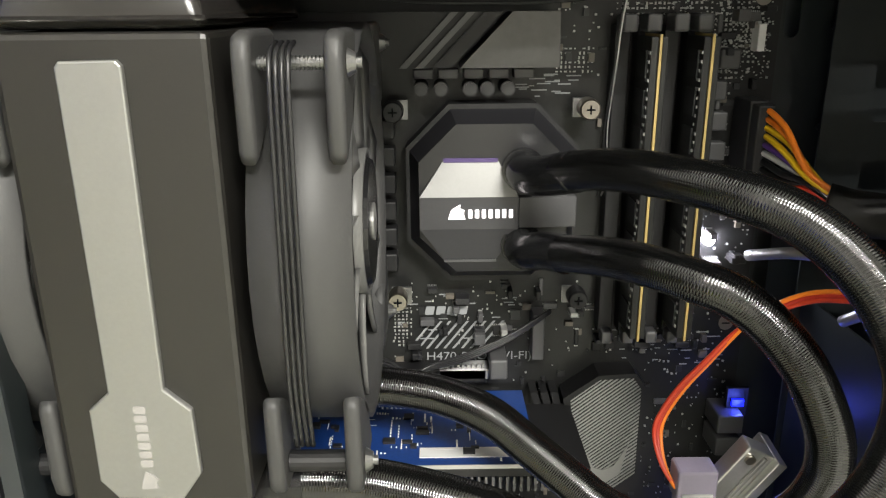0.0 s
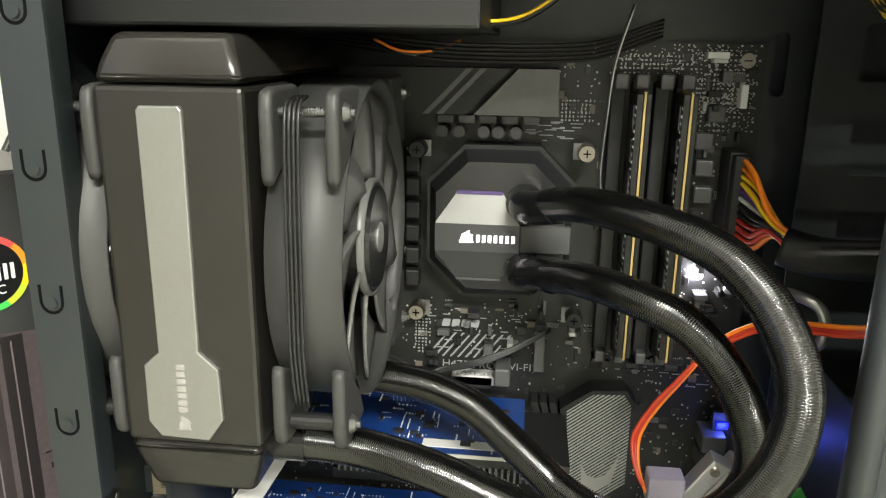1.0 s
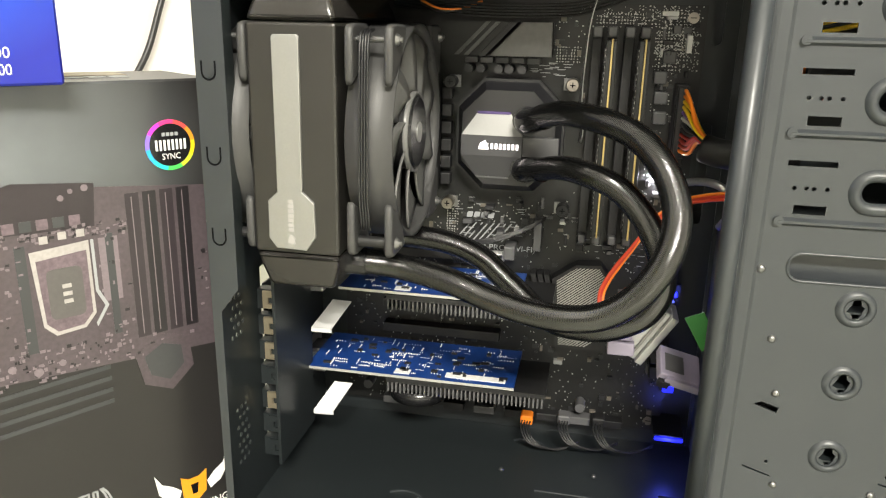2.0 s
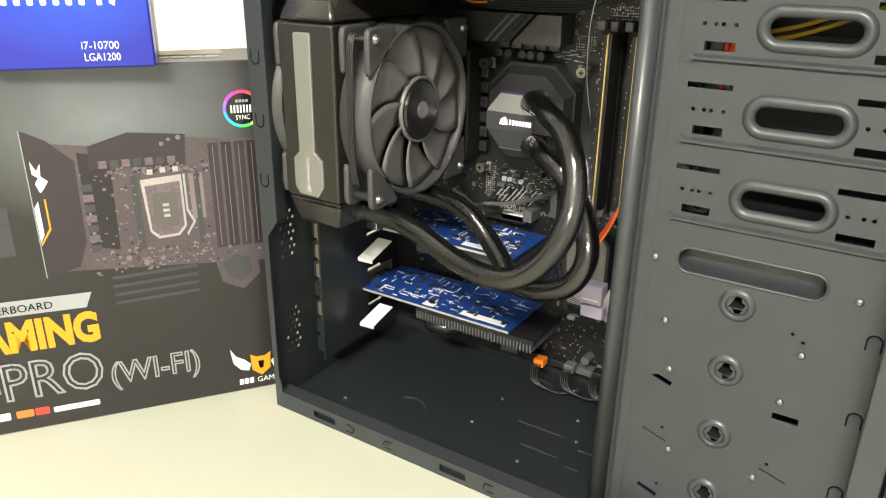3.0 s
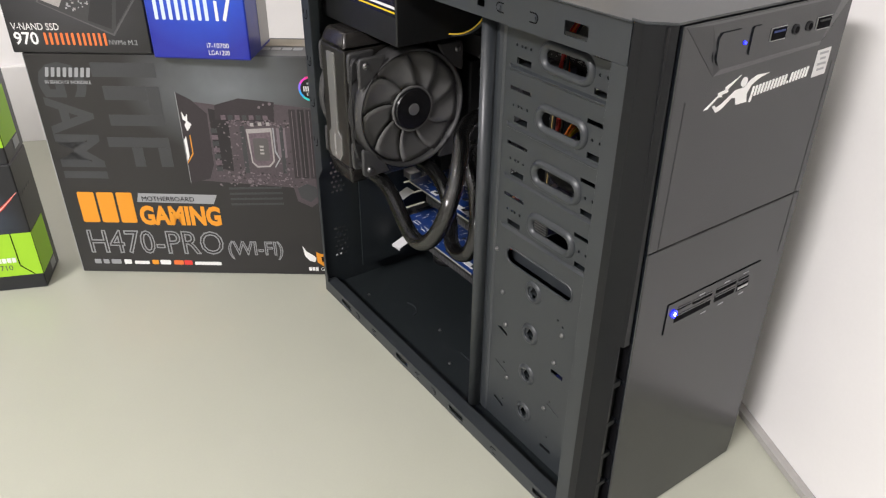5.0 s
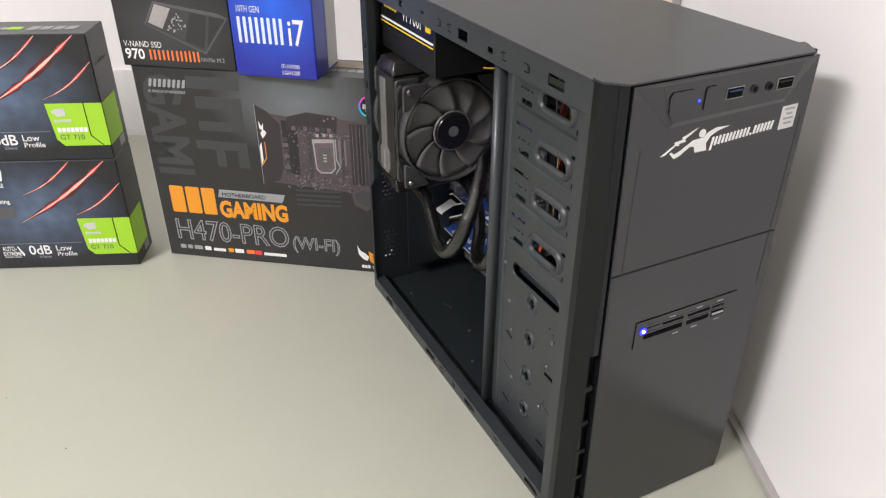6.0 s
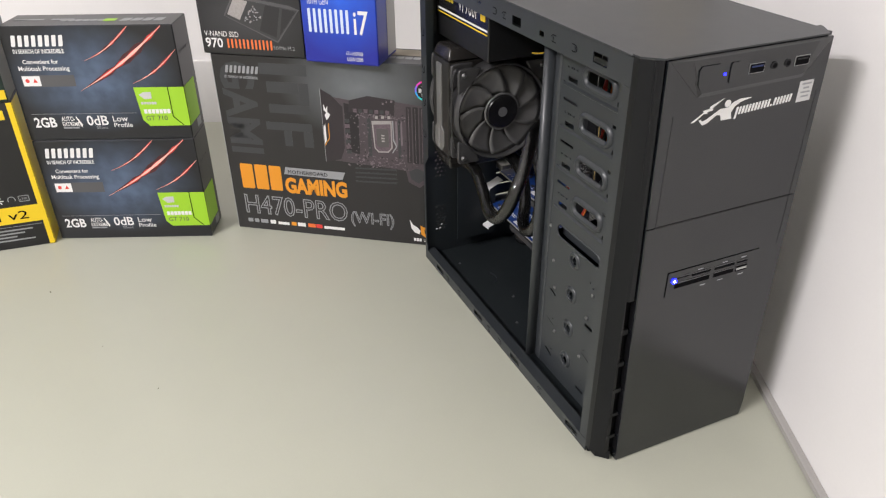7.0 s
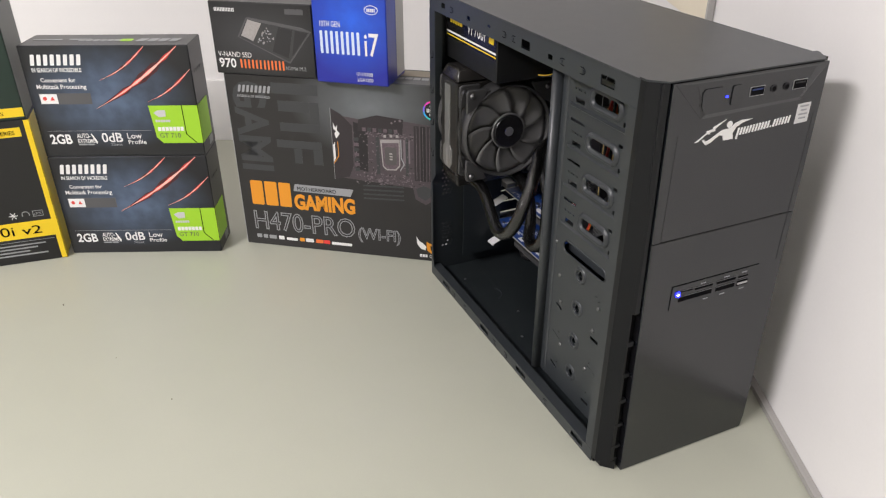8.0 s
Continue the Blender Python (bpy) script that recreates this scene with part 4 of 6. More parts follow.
for z in KEYHOLES:
    bm = mesh()
    n, prof = 28, ((0.0098, 0.0), (0.0085, -0.0016), (0.0066, -0.0020), (0.0056, -0.0012), (0.0056, 0.0))
    rings = [[bm.verts.new((0.3409 + r * math.cos(2 * math.pi * k / n), PY + d, z + r * math.sin(2 * math.pi * k / n))) for k in range(n)] for r, d in prof]
    for p, q in zip(rings, rings[1:]):
        for k in range(n):
            bm.faces.new((p[k], p[(k + 1) % n], q[(k + 1) % n], q[k])).smooth = True
    part("keyhole_boss", bm, M_STEEL, case)
for x, z in ((0.2935, 0.1949), (0.3972, 0.1945), (0.3039, 0.1574), (0.3769, 0.1574), (0.3102, 0.1269), (0.3714, 0.1266), (0.3165, 0.0722), (0.3655, 0.0730)):
    bm = mesh()
    bmesh.ops.create_icosphere(bm, subdivisions=2, radius=0.0023, matrix=Matrix.Translation((x, PY, z)) @ Matrix.Diagonal((1, 0.75, 1, 1)))
    part("rivet", bm, M_RIVET, case, smooth=True)
for z in (0.3251, 0.2782, 0.2318, 0.1751, 0.1293, 0.0819, 0.040):
    hook(0.4078, z, 180, PY, case, 1.15)
# fold from the plate out to the front flange
part("cage_fold", box(mesh(), 0.4118, 0.4130, Y0 + 0.002, PY - 0.0002, 0.0150, 0.3865), M_STEEL, case)
part("front_flange", box(mesh(), 0.4118, 0.4260, Y0, Y0 + 0.0014, 0.0150, 0.3865, 0.0005, 1), M_STEEL, case)
for z in BAYS + (0.1900, 0.1480, 0.1050, 0.0600):
    part("drive_rail", box(mesh(), 0.300, 0.410, 0.0315, 0.0420, z - 0.0160, z - 0.0150), M_STEEL_SHADE, case)
part("cage_back_plate", plate(mesh(), rect(0.290, 0.412, 0.015, 0.386), [rounded(0.31, 0.395, z - 0.014, z + 0.012, 0.003, 3) for z in BAYS], "y", 0.158, 0.1592), M_STEEL_SHADE, case)

part("slot_backing", box(mesh(), 0.3000, 0.3880, 0.0400, 0.0410, 0.1860, 0.2080), M_STEEL, case)
part("cage_side", box(mesh(), 0.2925, 0.2937, 0.0330, 0.1570, 0.0160, 0.1880), M_STEEL_SHADE, case)

# front bezel: chamfered edge along the open side, bevelled top strip, panel joint
ZI0, ZI1 = 0.3745, 0.4112
yA, yB2 = 0.0185, 0.1910
EDGE = [(0.4275, 0.0035), (0.4345, 0.0035), (0.4448, 0.0142), (0.4395, 0.0142), (0.4395, yB2), (0.4275, yB2)]


def left_edge(z):
    return 0.0188 + 0.0085 * (0.4118 - z) / 0.411


def right_edge(z):
    return 0.1830 + 0.0070 * (0.4118 - z) / 0.411


bm = mesh()
prism(bm, EDGE, "z", 0.0120, 0.4124)
# the chamfer narrows towards the foot
prism(bm, [(0.4275, 0.0110), (0.4345, 0.0110), (0.4448, 0.0217), (0.4395, 0.0217), (0.4395, yB2), (0.4275, yB2)], "z", 0.0008, 0.0119)
# rounded fold beside the gap, standing clear of the front panel
for k in range(14):
    z0, z1 = 0.0125 + 0.0285 * k, 0.0125 + 0.0285 * (k + 1)
    a, b = left_edge(z0) - 0.0075, left_edge(z1) - 0.0075
    lo = [bm.verts.new(p) for p in ((0.4396, 0.0142, z0), (0.4442, 0.0142, z0), (0.4442, 0.0150, z0), (0.4442, a, z0), (0.4396, a + 0.0006, z0))]
    hi = [bm.verts.new(p) for p in ((0.4396, 0.0142, z1), (0.4442, 0.0142, z1), (0.4442, 0.0150, z1), (0.4442, b, z1), (0.4396, b + 0.0006, z1))]
    for i in range(5):
        bm.faces.new((lo[i], lo[(i + 1) % 5], hi[(i + 1) % 5], hi[i]))
bmesh.ops.recalc_face_normals(bm, faces=bm.faces)
bezel = part("bezel", bm, M_BEZEL, case, "black moulded bezel body with a chamfered edge")
# cap over the bezel, level with the top panel, with a cut corner
bm = mesh()
prism(bm, [(0.4257, 0.0035), (0.4345, 0.0035), (0.4470, 0.0165), (0.4472, 0.1800), (0.4300, 0.1915), (0.4257, 0.1925)], "z", 0.4126, 0.4140)
part("bezel_cap", bm, M_STEEL, bezel)
# lip between chamfer and front panel: whole above, cut into bridges by the vents below
VENTS = ((0.1650, 0.1980), (0.1275, 0.1600), (0.0950, 0.1230), (0.0640, 0.0905), (0.0350, 0.0600), (0.0125, 0.0310))
for z0, z1 in [(VENTS[0][1], 0.4124)] + [(b[1], a[0]) for a, b in zip(VENTS, VENTS[1:])]:
    bm = mesh()
    lo, hi = left_edge(z0) - 0.0018, left_edge(z1) - 0.0018
    out = 0.4468 if z1 > 0.4 else 0.4446
    a = [bm.verts.new(p) for p in ((0.4396, 0.0143, z0), (0.4448, 0.0143, z0), (out, 0.0164, z0), (out, lo, z0), (0.4396, lo, z0))]
    b = [bm.verts.new(p) for p in ((0.4396, 0.0143, z1), (0.4448, 0.0143, z1), (out, 0.0164, z1), (out, hi, z1), (0.4396, hi, z1))]
    bm.faces.new(a)
    bm.faces.new(b)
    for k in range(5):
        bm.faces.new((a[k], a[(k + 1) % 5], b[(k + 1) % 5], b[k]))
    bmesh.ops.recalc_face_normals(bm, faces=bm.faces)
    part("bezel_lip", bm, M_BEZEL, bezel)
# black sheet paints the shade at the bottom of the gap
part("gap_shade_sheet", box(mesh(), 0.4396, 0.4401, 0.0145, 0.0300, 0.0122, 0.4123), M_DARK, bezel, "black sheet standing in for the shade deep in the gap")
bm = mesh()
prism(bm, [(left_edge(0.0008), 0.0008), (0.1880, 0.0008), (0.1898, 0.0180), (right_edge(0.2697), 0.2697), (left_edge(0.2697), 0.2697)], "x", 0.4402, 0.4490)
prism(bm, [(left_edge(0.2703), 0.2703), (right_edge(0.2703), 0.2703), (right_edge(0.4118), 0.4118), (left_edge(0.4118), 0.4118)], "x", 0.4402, 0.4490)
bmesh.ops.bevel(bm, geom=[e for e in bm.edges if all(v.co.x > 0.4489 for v in e.verts)], offset=0.0009, segments=2, affect="EDGES", profile=0.5)
part("front_panel", bm, M_FRONT, case, "flat black front panel")
# air openings are not cut: black plates stand in for their shade
for z0, z1 in VENTS:
    a, b = left_edge(z0), left_edge(z1)
    bm = mesh()
    v = [bm.verts.new(p) for p in ((0.4404, a - 0.0004, z0), (0.4470, a - 0.0004, z0), (0.4470, b - 0.0004, z1), (0.4404, b - 0.0004, z1))]
    w = [bm.verts.new((p.co.x, p.co.y + 0.0020, p.co.z)) for p in v]
    for q in (v, w, (v[0], v[1], w[1], w[0]), (v[1], v[2], w[2], w[1]), (v[2], v[3], w[3], w[2]), (v[3], v[0], w[0], w[3])):
        bm.faces.new(q)
    bmesh.ops.recalc_face_normals(bm, faces=bm.faces)
    part("side_vent_shade", bm, M_DARK, case, "black plate painted as the shade in an air opening")
part("bezel_gap", box(mesh(), 0.4256, 0.4276, 0.0075, 0.1895, 0.002, 0.4110), M_DARK, case)
part("panel_joint", box(mesh(), 0.4486, 0.4492, 0.0300, 0.1780, 0.2696, 0.2704), M_BLACK, case)
part("panel_joint", box(mesh(), 0.44895, 0.44915, 0.0300, 0.0306, 0.2715, 0.368), M_BLACK, case)
part("panel_joint", box(mesh(), 0.44895, 0.44915, 0.1774, 0.1780, 0.2200, 0.368), M_BLACK, case)
# sloping control strip
bm = mesh()
v = [bm.verts.new(p) for p in ((0.4492, 0.0205, 0.4112), (0.4492, 0.1818, 0.4112), (0.4492, 0.1570, 0.3815), (0.4492, 0.0510, 0.3795),
                               (0.4510, 0.0400, 0.4104), (0.4510, 0.1660, 0.4104), (0.4510, 0.1540, 0.3850), (0.4510, 0.0530, 0.3835))]
for q in ((4, 5, 6, 7), (0, 1, 5, 4), (1, 2, 6, 5), (2, 3, 7, 6), (3, 0, 4, 7)):
    bm.faces.new([v[i] for i in q])
bmesh.ops.recalc_face_normals(bm, faces=bm.faces)
part("control_strip", bm, M_FRONT, case)


def face_x(name, pts, material, parent=case, x=0.4490, t=0.0004, label=""):
    return part(name, prism(mesh(), pts, "x", x, x + t), material, parent, label)


XS = 0.4510
face_x("power_button", [(0.0475, 0.3905), (0.0465, 0.4020), (0.0490, 0.4050), (0.0660, 0.4050), (0.0680, 0.4030), (0.0680, 0.3880), (0.0660, 0.3866), (0.0500, 0.3866)], M_FRONT, x=XS, t=0.0009)
face_x("reset_button", rounded(0.0770, 0.0870, 0.3880, 0.4045, 0.002, 3), M_FRONT, x=XS, t=0.0009)
face_x("power_light", circle(0.0720, 0.3962, 0.0010, 10), M_LEDBLUE, x=XS, t=0.0008)
for y, m in ((0.1035, mat("blue_port_tongue", (0.015, 0.035, 0.16), 0.4)), (0.1505, M_BLACK)):
    us = face_x("usb_port", rect(y - 0.0075, y + 0.0075, 0.3930, 0.4008), M_ZINC, x=XS, t=0.0006)
    face_x("usb_opening", rect(y - 0.0071, y + 0.0071, 0.3934, 0.4004), M_DARK, us, x=XS + 0.0006, t=0.0002)
    face_x("usb_tongue", rect(y - 0.0056, y + 0.0056, 0.3978, 0.3990), m, us, x=XS + 0.0008, t=0.0003)
for y in (0.1215, 0.1355):
    bm = mesh()
    cyl(bm, (XS + 0.0004, y, 0.3966), "x", 0.0031, 0.0010, 18)
    jack = part("audio_jack", bm, M_BLACK, case)
    part("jack_hole", cyl(mesh(), (XS + 0.0007, y, 0.3966), "x", 0.0020, 0.0010, 14), M_DARK, jack)
st = face_x("rating_sticker", [(0.1572, 0.3598), (0.1722, 0.3602), (0.1722, 0.3780), (0.1572, 0.3776)], mat("silver_sticker", (0.62, 0.62, 0.62), 0.4, grain=0.1, scale=600), t=0.0003)
for k, (a, b) in enumerate(((0.160, 0.170), (0.162, 0.168), (0.160, 0.170), (0.161, 0.169))):
    face_x("sticker_bar", rect(a, b, 0.3745 - 0.0036 * k, 0.3760 - 0.0036 * k), M_GREY, st, x=0.4493, t=0.0002)
# white sign of the shop: a running swoosh and a row of plain blocks
face_x("shop_emblem", [(0.0485, 0.3597), (0.0520, 0.3600), (0.0600, 0.3655), (0.0640, 0.3650), (0.0628, 0.3665), (0.0690, 0.3672), (0.0680, 0.3690), (0.0790, 0.3757), (0.0655, 0.3705), (0.0660, 0.3690), (0.0590, 0.3680), (0.0600, 0.3666)], M_WHITE)
face_x("shop_emblem", [(0.0560, 0.3605), (0.0605, 0.3560), (0.0650, 0.3572), (0.0735, 0.3625), (0.0775, 0.3618), (0.0790, 0.3572), (0.0895, 0.3570), (0.0880, 0.3625), (0.0910, 0.3672), (0.0970, 0.3702), (0.1075, 0.3722), (0.0960, 0.3728), (0.0890, 0.3708), (0.0845, 0.3672), (0.0760, 0.3668), (0.0640, 0.3602), (0.0600, 0.3592), (0.0582, 0.3610)], M_WHITE)
face_x("shop_emblem", circle(0.0832, 0.3706, 0.0030, 14), M_WHITE)
y = 0.0925
for k in range(18):
    z = 0.3592 + (y - 0.0925) * 0.05
    w, h, dz = (0.0019, 0.0098, -0.0030) if k == 0 else (0.0017, 0.0018, 0) if k == 11 else (0.0019, 0.0066, 0)
    face_x("shop_letter_block", [(a + 0.15 * (b - z), b) for a, b in rounded(y, y + w, z + dz, z + dz + h, 0.0005, 3)], M_WHITE)
    y += w + 0.0014

# card reader
cr = thing("card_reader", "black memory card reader with a lit blue lamp", "card reader")
face_x("reader_joint", rect(0.0525, 0.1566, 0.1941, 0.2199), M_DARK, cr, t=0.0003)
face_x("reader_face", rect(0.0530, 0.1560, 0.1945, 0.2195), M_FRONT, cr, t=0.0008)
for y0, y1, z0, z1 in ((0.0620, 0.1010, 0.2015, 0.2065), (0.0640, 0.0770, 0.2115, 0.2130), (0.0800, 0.1010, 0.2100, 0.2125), (0.1060, 0.1290, 0.2095, 0.2125), (0.1060, 0.1290, 0.2015, 0.2060), (0.1320, 0.1440, 0.2100, 0.2120), (0.1320, 0.1450, 0.2010, 0.2070)):
    face_x("card_slot", rect(y0, y1, z0, z1), M_DARK, cr, x=0.4498, t=0.0003)
    # paler strip along the slot's upper edge, a highlight painted as colour
    face_x("slot_glint", rect(y0, y1, z1, z1 + 0.0006), M_GREYPL, cr, x=0.4498, t=0.0005)
face_x("reader_port", rect(0.1325, 0.1445, 0.2025, 0.2045), M_ZINC, cr, x=0.4501, t=0.0004)
for y0, z0 in ((0.086, 0.2150), (0.114, 0.2150), (0.136, 0.2150), (0.136, 0.1965), (0.092, 0.1965), (0.112, 0.1965)):
    face_x("reader_caption", rect(y0, y0 + 0.006, z0, z0 + 0.0010), M_GREY, cr, x=0.4498, t=0.0002)
rl = part("reader_lamp", cyl(mesh(), (0.4502, 0.0600, 0.2103), "x", 0.0029, 0.0014, 16), M_LEDBLUE, cr, "lit blue lamp")
part("lamp_core", cyl(mesh(), (0.4508, 0.0600, 0.2103), "x", 0.0011, 0.0010, 14), mat("pale_blue_led", (0.75, 0.75, 1.0), 0.3, emit=14), rl, "pale glowing middle")


# ---- inside the case ----
def grains(name, material, parent, rects, label="", kind="stuff"):
    """Many tiny blocks as one mesh: rects of x0, x1, y0, y1, z0, z1."""
    vs, fs = [], []
    for x0, x1, y0, y1, z0, z1 in rects:
        b = len(vs)
        vs += [(x0, y0, z0), (x1, y0, z0), (x1, y1, z0), (x0, y1, z0), (x0, y0, z1), (x1, y0, z1), (x1, y1, z1), (x0, y1, z1)]
        fs += [tuple(b + i for i in q) for q in ((0, 3, 2, 1), (4, 5, 6, 7), (0, 1, 5, 4), (1, 2, 6, 5), (2, 3, 7, 6), (3, 0, 4, 7))]
    me = bpy.data.meshes.new(name)
    me.from_pydata(vs, [], fs)
    me.materials.append(material)
    ob = new(name, me)
    ob.parent = parent
    return tagged(ob, label, kind=kind)


# power supply at the top
psu = thing("power_supply", "black power supply unit with a white and yellow striped label", "power supply")
part("housing", box(mesh(), 0.0060, 0.1463, 0.0275, 0.1690, 0.3266, 0.4085, 0.0012, 2), mat("black_supply_paint", (0.006, 0.0065, 0.007), 0.45, grain=0.12, scale=1800, bump=0.03, blotch=0.08), psu)
slab("label", M_GLOSSBLACK, psu, rect(0.012, 0.1445, 0.3520, 0.4050), y=0.0275)
slab("label_stripe", M_WHITE, psu, rect(0.012, 0.1445, 0.3590, 0.3612), y=0.0271)
slab("label_stripe", M_YELLOW, psu, rect(0.012, 0.1445, 0.3552, 0.3566), y=0.0271)
words("label_text", "VP700P", M_WHITE, psu, 0.070, 0.3680, 0.0170, y=0.0271, width=0.052)
bars("label_mark", M_YELLOW, psu, 0.022, 0.3720, 0.0090, (0.0055,) * 5, 0.0015, y=0.0271)
bars("label_badge", M_YELLOW, psu, 0.127, 0.3690, 0.0100, (0.0120,), 0, y=0.0271)

# mainboard
BY = 0.1680
mb = thing("motherboard", "black circuit mainboard crowded with components, fixed to the case tray", "motherboard")
part("circuit_board", box(mesh(), 0.0280, 0.2715, BY, BY + 0.0016, 0.0200, 0.3245), M_PCB, mb)
for x, z in ((0.2628, 0.3167), (0.2628, 0.1700), (0.2628, 0.0280), (0.10, 0.0280)):
    bm = mesh()
    cyl(bm, (x, BY - 0.0008, z), "y", 0.0035, 0.0016, 18, 0.0028)
    sc = part("board_screw", bm, M_NICKEL, mb, smooth=False)
    part("screw_slot", box(mesh(), x - 0.0018, x + 0.0018, BY - 0.0018, BY - 0.0015, z - 0.0003, z + 0.0003), M_DARK, sc)
rng = random.Random(11)


def clear_of(x, z):
    return not (0.105 < x < 0.195 and 0.192 < z < 0.284) and not (0.197 < x < 0.240 and 0.168 < z < 0.31) and not (0.184 < x < 0.226 and 0.08 < z < 0.152) and not (0.116 < x < 0.174 and 0.149 < z < 0.159) and not (z > 0.286 and x < 0.176)


dots, chips, caps, lines = [], [], [], []
for k in range(2600):
    x, z = rng.uniform(0.030, 0.269), rng.uniform(0.022, 0.323)
    if k < 900:
        x, z = rng.choice((rng.gauss(0.252, 0.008), rng.uniform(0.200, 0.268))), rng.uniform(0.283, 0.323)
    if k % 5 < 3:
        x, z = round(x / 0.0022) * 0.0022, round(z / 0.0022) * 0.0022
    if clear_of(x, z) and x < 0.270:
        s = rng.choice((0.00022, 0.0003, 0.0003, 0.00045))
        dots.append((x - s, x + s, BY - rng.uniform(0.0002, 0.0008), BY, z - s, z + s))
for k in range(420):
    x, z = rng.uniform(0.032, 0.264), rng.uniform(0.024, 0.318)
    if clear_of(x, z):
        w, h = rng.uniform(0.0008, 0.0045), rng.uniform(0.0008, 0.0040)
        (chips if k % 3 else caps).append((x, x + w, BY - rng.uniform(0.0006, 0.0026), BY, z, z + h))
for k in range(110):
    x, z = rng.uniform(0.100, 0.264), rng.uniform(0.024, 0.318)
    if k < 50:
        x, z = rng.uniform(0.100, 0.262), rng.uniform(0.148, 0.190)
    elif k < 80:
        x, z = rng.uniform(0.240, 0.262), rng.uniform(0.150, 0.318)
    if clear_of(x, z):
        w, h = rng.choice(((0.0022, 0.0044), (0.0044, 0.0022), (0.0050, 0.0050), (0.0030, 0.0030), (0.0065, 0.0030), (0.0018, 0.0080)))
        tall = rng.choice((0.0012, 0.0020, 0.0045, 0.0080))
        chip = part("component", box(mesh(), x, x + w, BY - tall, BY, z, z + h, 0.0003, 1), rng.choice((M_CHIP, M_CHIP, M_CHIP, M_GREYPL, M_GREYPL, M_BLACK, M_BLACK, M_SOLDER)), mb)
        if k % 3 == 0:
            grains("pin_row", M_SOLDER, chip, [(x + q * w / 6, x + q * w / 6 + 0.0003, BY - 0.0006, BY, z - 0.0006, z) for q in range(6)] + [(x + q * w / 6, x + q * w / 6 + 0.0003, BY - 0.0006, BY, z + h, z + h + 0.0006) for q in range(6)])
# slanting printed bars near the emblem
for k in range(60):
    x, z = rng.choice(((rng.uniform(0.105, 0.160), rng.uniform(0.150, 0.186)), (rng.uniform(0.205, 0.262), rng.uniform(0.145, 0.168)), (rng.uniform(0.16, 0.185), rng.uniform(0.276, 0.286))))
    lines.append((x, x + rng.uniform(0.002, 0.007), BY - 0.00025, BY, z, z + 0.0005))
for x0, x1, z0, z1 in ((0.205, 0.236, 0.3125, 0.3215), (0.241, 0.254, 0.292, 0.3105), (0.256, 0.2645, 0.297, 0.311), (0.178, 0.196, 0.287, 0.299), (0.106, 0.116, 0.160, 0.19)):
    for i in range(int((x1 - x0) / 0.0019)):
        for j in range(int((z1 - z0) / 0.0019)):
            if rng.random() < 0.8:
                x, z = x0 + 0.0019 * i + rng.uniform(-0.0002, 0.0002), z0 + 0.0019 * j
                w, h = rng.choice(((0.0003, 0.0006), (0.0006, 0.0003), (0.0003, 0.0003)))
                dots.append((x - w, x + w, BY - 0.0006, BY, z - h, z + h))
for x0, x1, z0, z1 in ((0.2462, 0.2530, 0.3155, 0.3175), (0.2600, 0.2617, 0.2985, 0.3070)):
    part("white_socket", box(mesh(), x0, x1, BY - 0.005, BY, z0, z1, 0.0003, 1), M_BOXSIDE, mb)
grains("solder_speckle", M_SOLDER, mb, dots)
grains("chip_speckle", M_CHIP, mb, chips)
grains("small_capacitor_stuff", mat("tan_components", (0.13, 0.115, 0.095), 0.45, grain=0.3, scale=900), mb, caps)
grains("printed_line_work", M_GREY, mb, lines)
for k in range(9):
    x = 0.112 + 0.0042 * k
    bm = mesh()
    prism(bm, [(x, 0.158), (x + 0.0012, 0.158), (x + 0.0122, 0.172), (x + 0.0110, 0.172)], "y", BY - 0.0003, BY)
    part("printed_stripe", bm, M_GREY, mb)
bars("board_mark", M_GREY, mb, 0.1200, 0.1755, 0.0042, (0.0042,) * 4, 0.0010, y=BY, lean=0.2)
words("board_text", "H470-PRO (WI-FI)", M_GREY, mb, 0.1210, 0.1520, 0.0042, y=BY, width=0.050)
# voltage regulator heatsinks
bm = mesh()
prism(bm, [(0.1360, 0.2905), (0.1755, 0.2905), (0.1750, 0.3118), (0.1565, 0.3118)], "y", 0.1440, BY)
part("regulator_heatsink", bm, mat("grey_brushed_aluminium", (0.08, 0.08, 0.078), 0.42, metal=0.8, grain=0.4, scale=250, bump=0.1), mb)
bm = mesh()
prism(bm, [(0.0650, 0.2905), (0.1325, 0.2905), (0.1530, 0.3118), (0.0650, 0.3118)], "y", 0.1452, BY)
part("regulator_heatsink", bm, M_BLACK, mb)
for dx in (0.0, 0.0065, 0.0130):
    bm = mesh()
    prism(bm, [(0.1120 + dx, 0.2906), (0.1150 + dx, 0.2906), (0.1355 + dx, 0.3117), (0.1325 + dx, 0.3117)], "y", 0.1436, 0.1451)
    part("heatsink_rib", bm, M_GREYPL if dx < 0.01 else M_BLACK, mb)
part("regulator_heatsink", box(mesh(), 0.0500, 0.1000, 0.1440, BY, 0.195, 0.283, 0.002), M_BLACK, mb)
for k in range(5):
    part("choke", box(mesh(), 0.1170 + 0.0105 * k, 0.1255 + 0.0105 * k, 0.1600, BY, 0.2850, 0.2890, 0.0005), M_GREYPL, mb)
for x in (0.1203, 0.1285, 0.1405, 0.1476, 0.1560):
    bm = mesh()
    cyl(bm, (x, 0.1605, 0.2815), "y", 0.0031, 0.015, 18)
    cp = part("capacitor", bm, M_BLACK, mb)
    part("capacitor_top", cyl(mesh(), (x, 0.1528, 0.2815), "y", 0.0026, 0.0006, 18), M_DECK, cp)
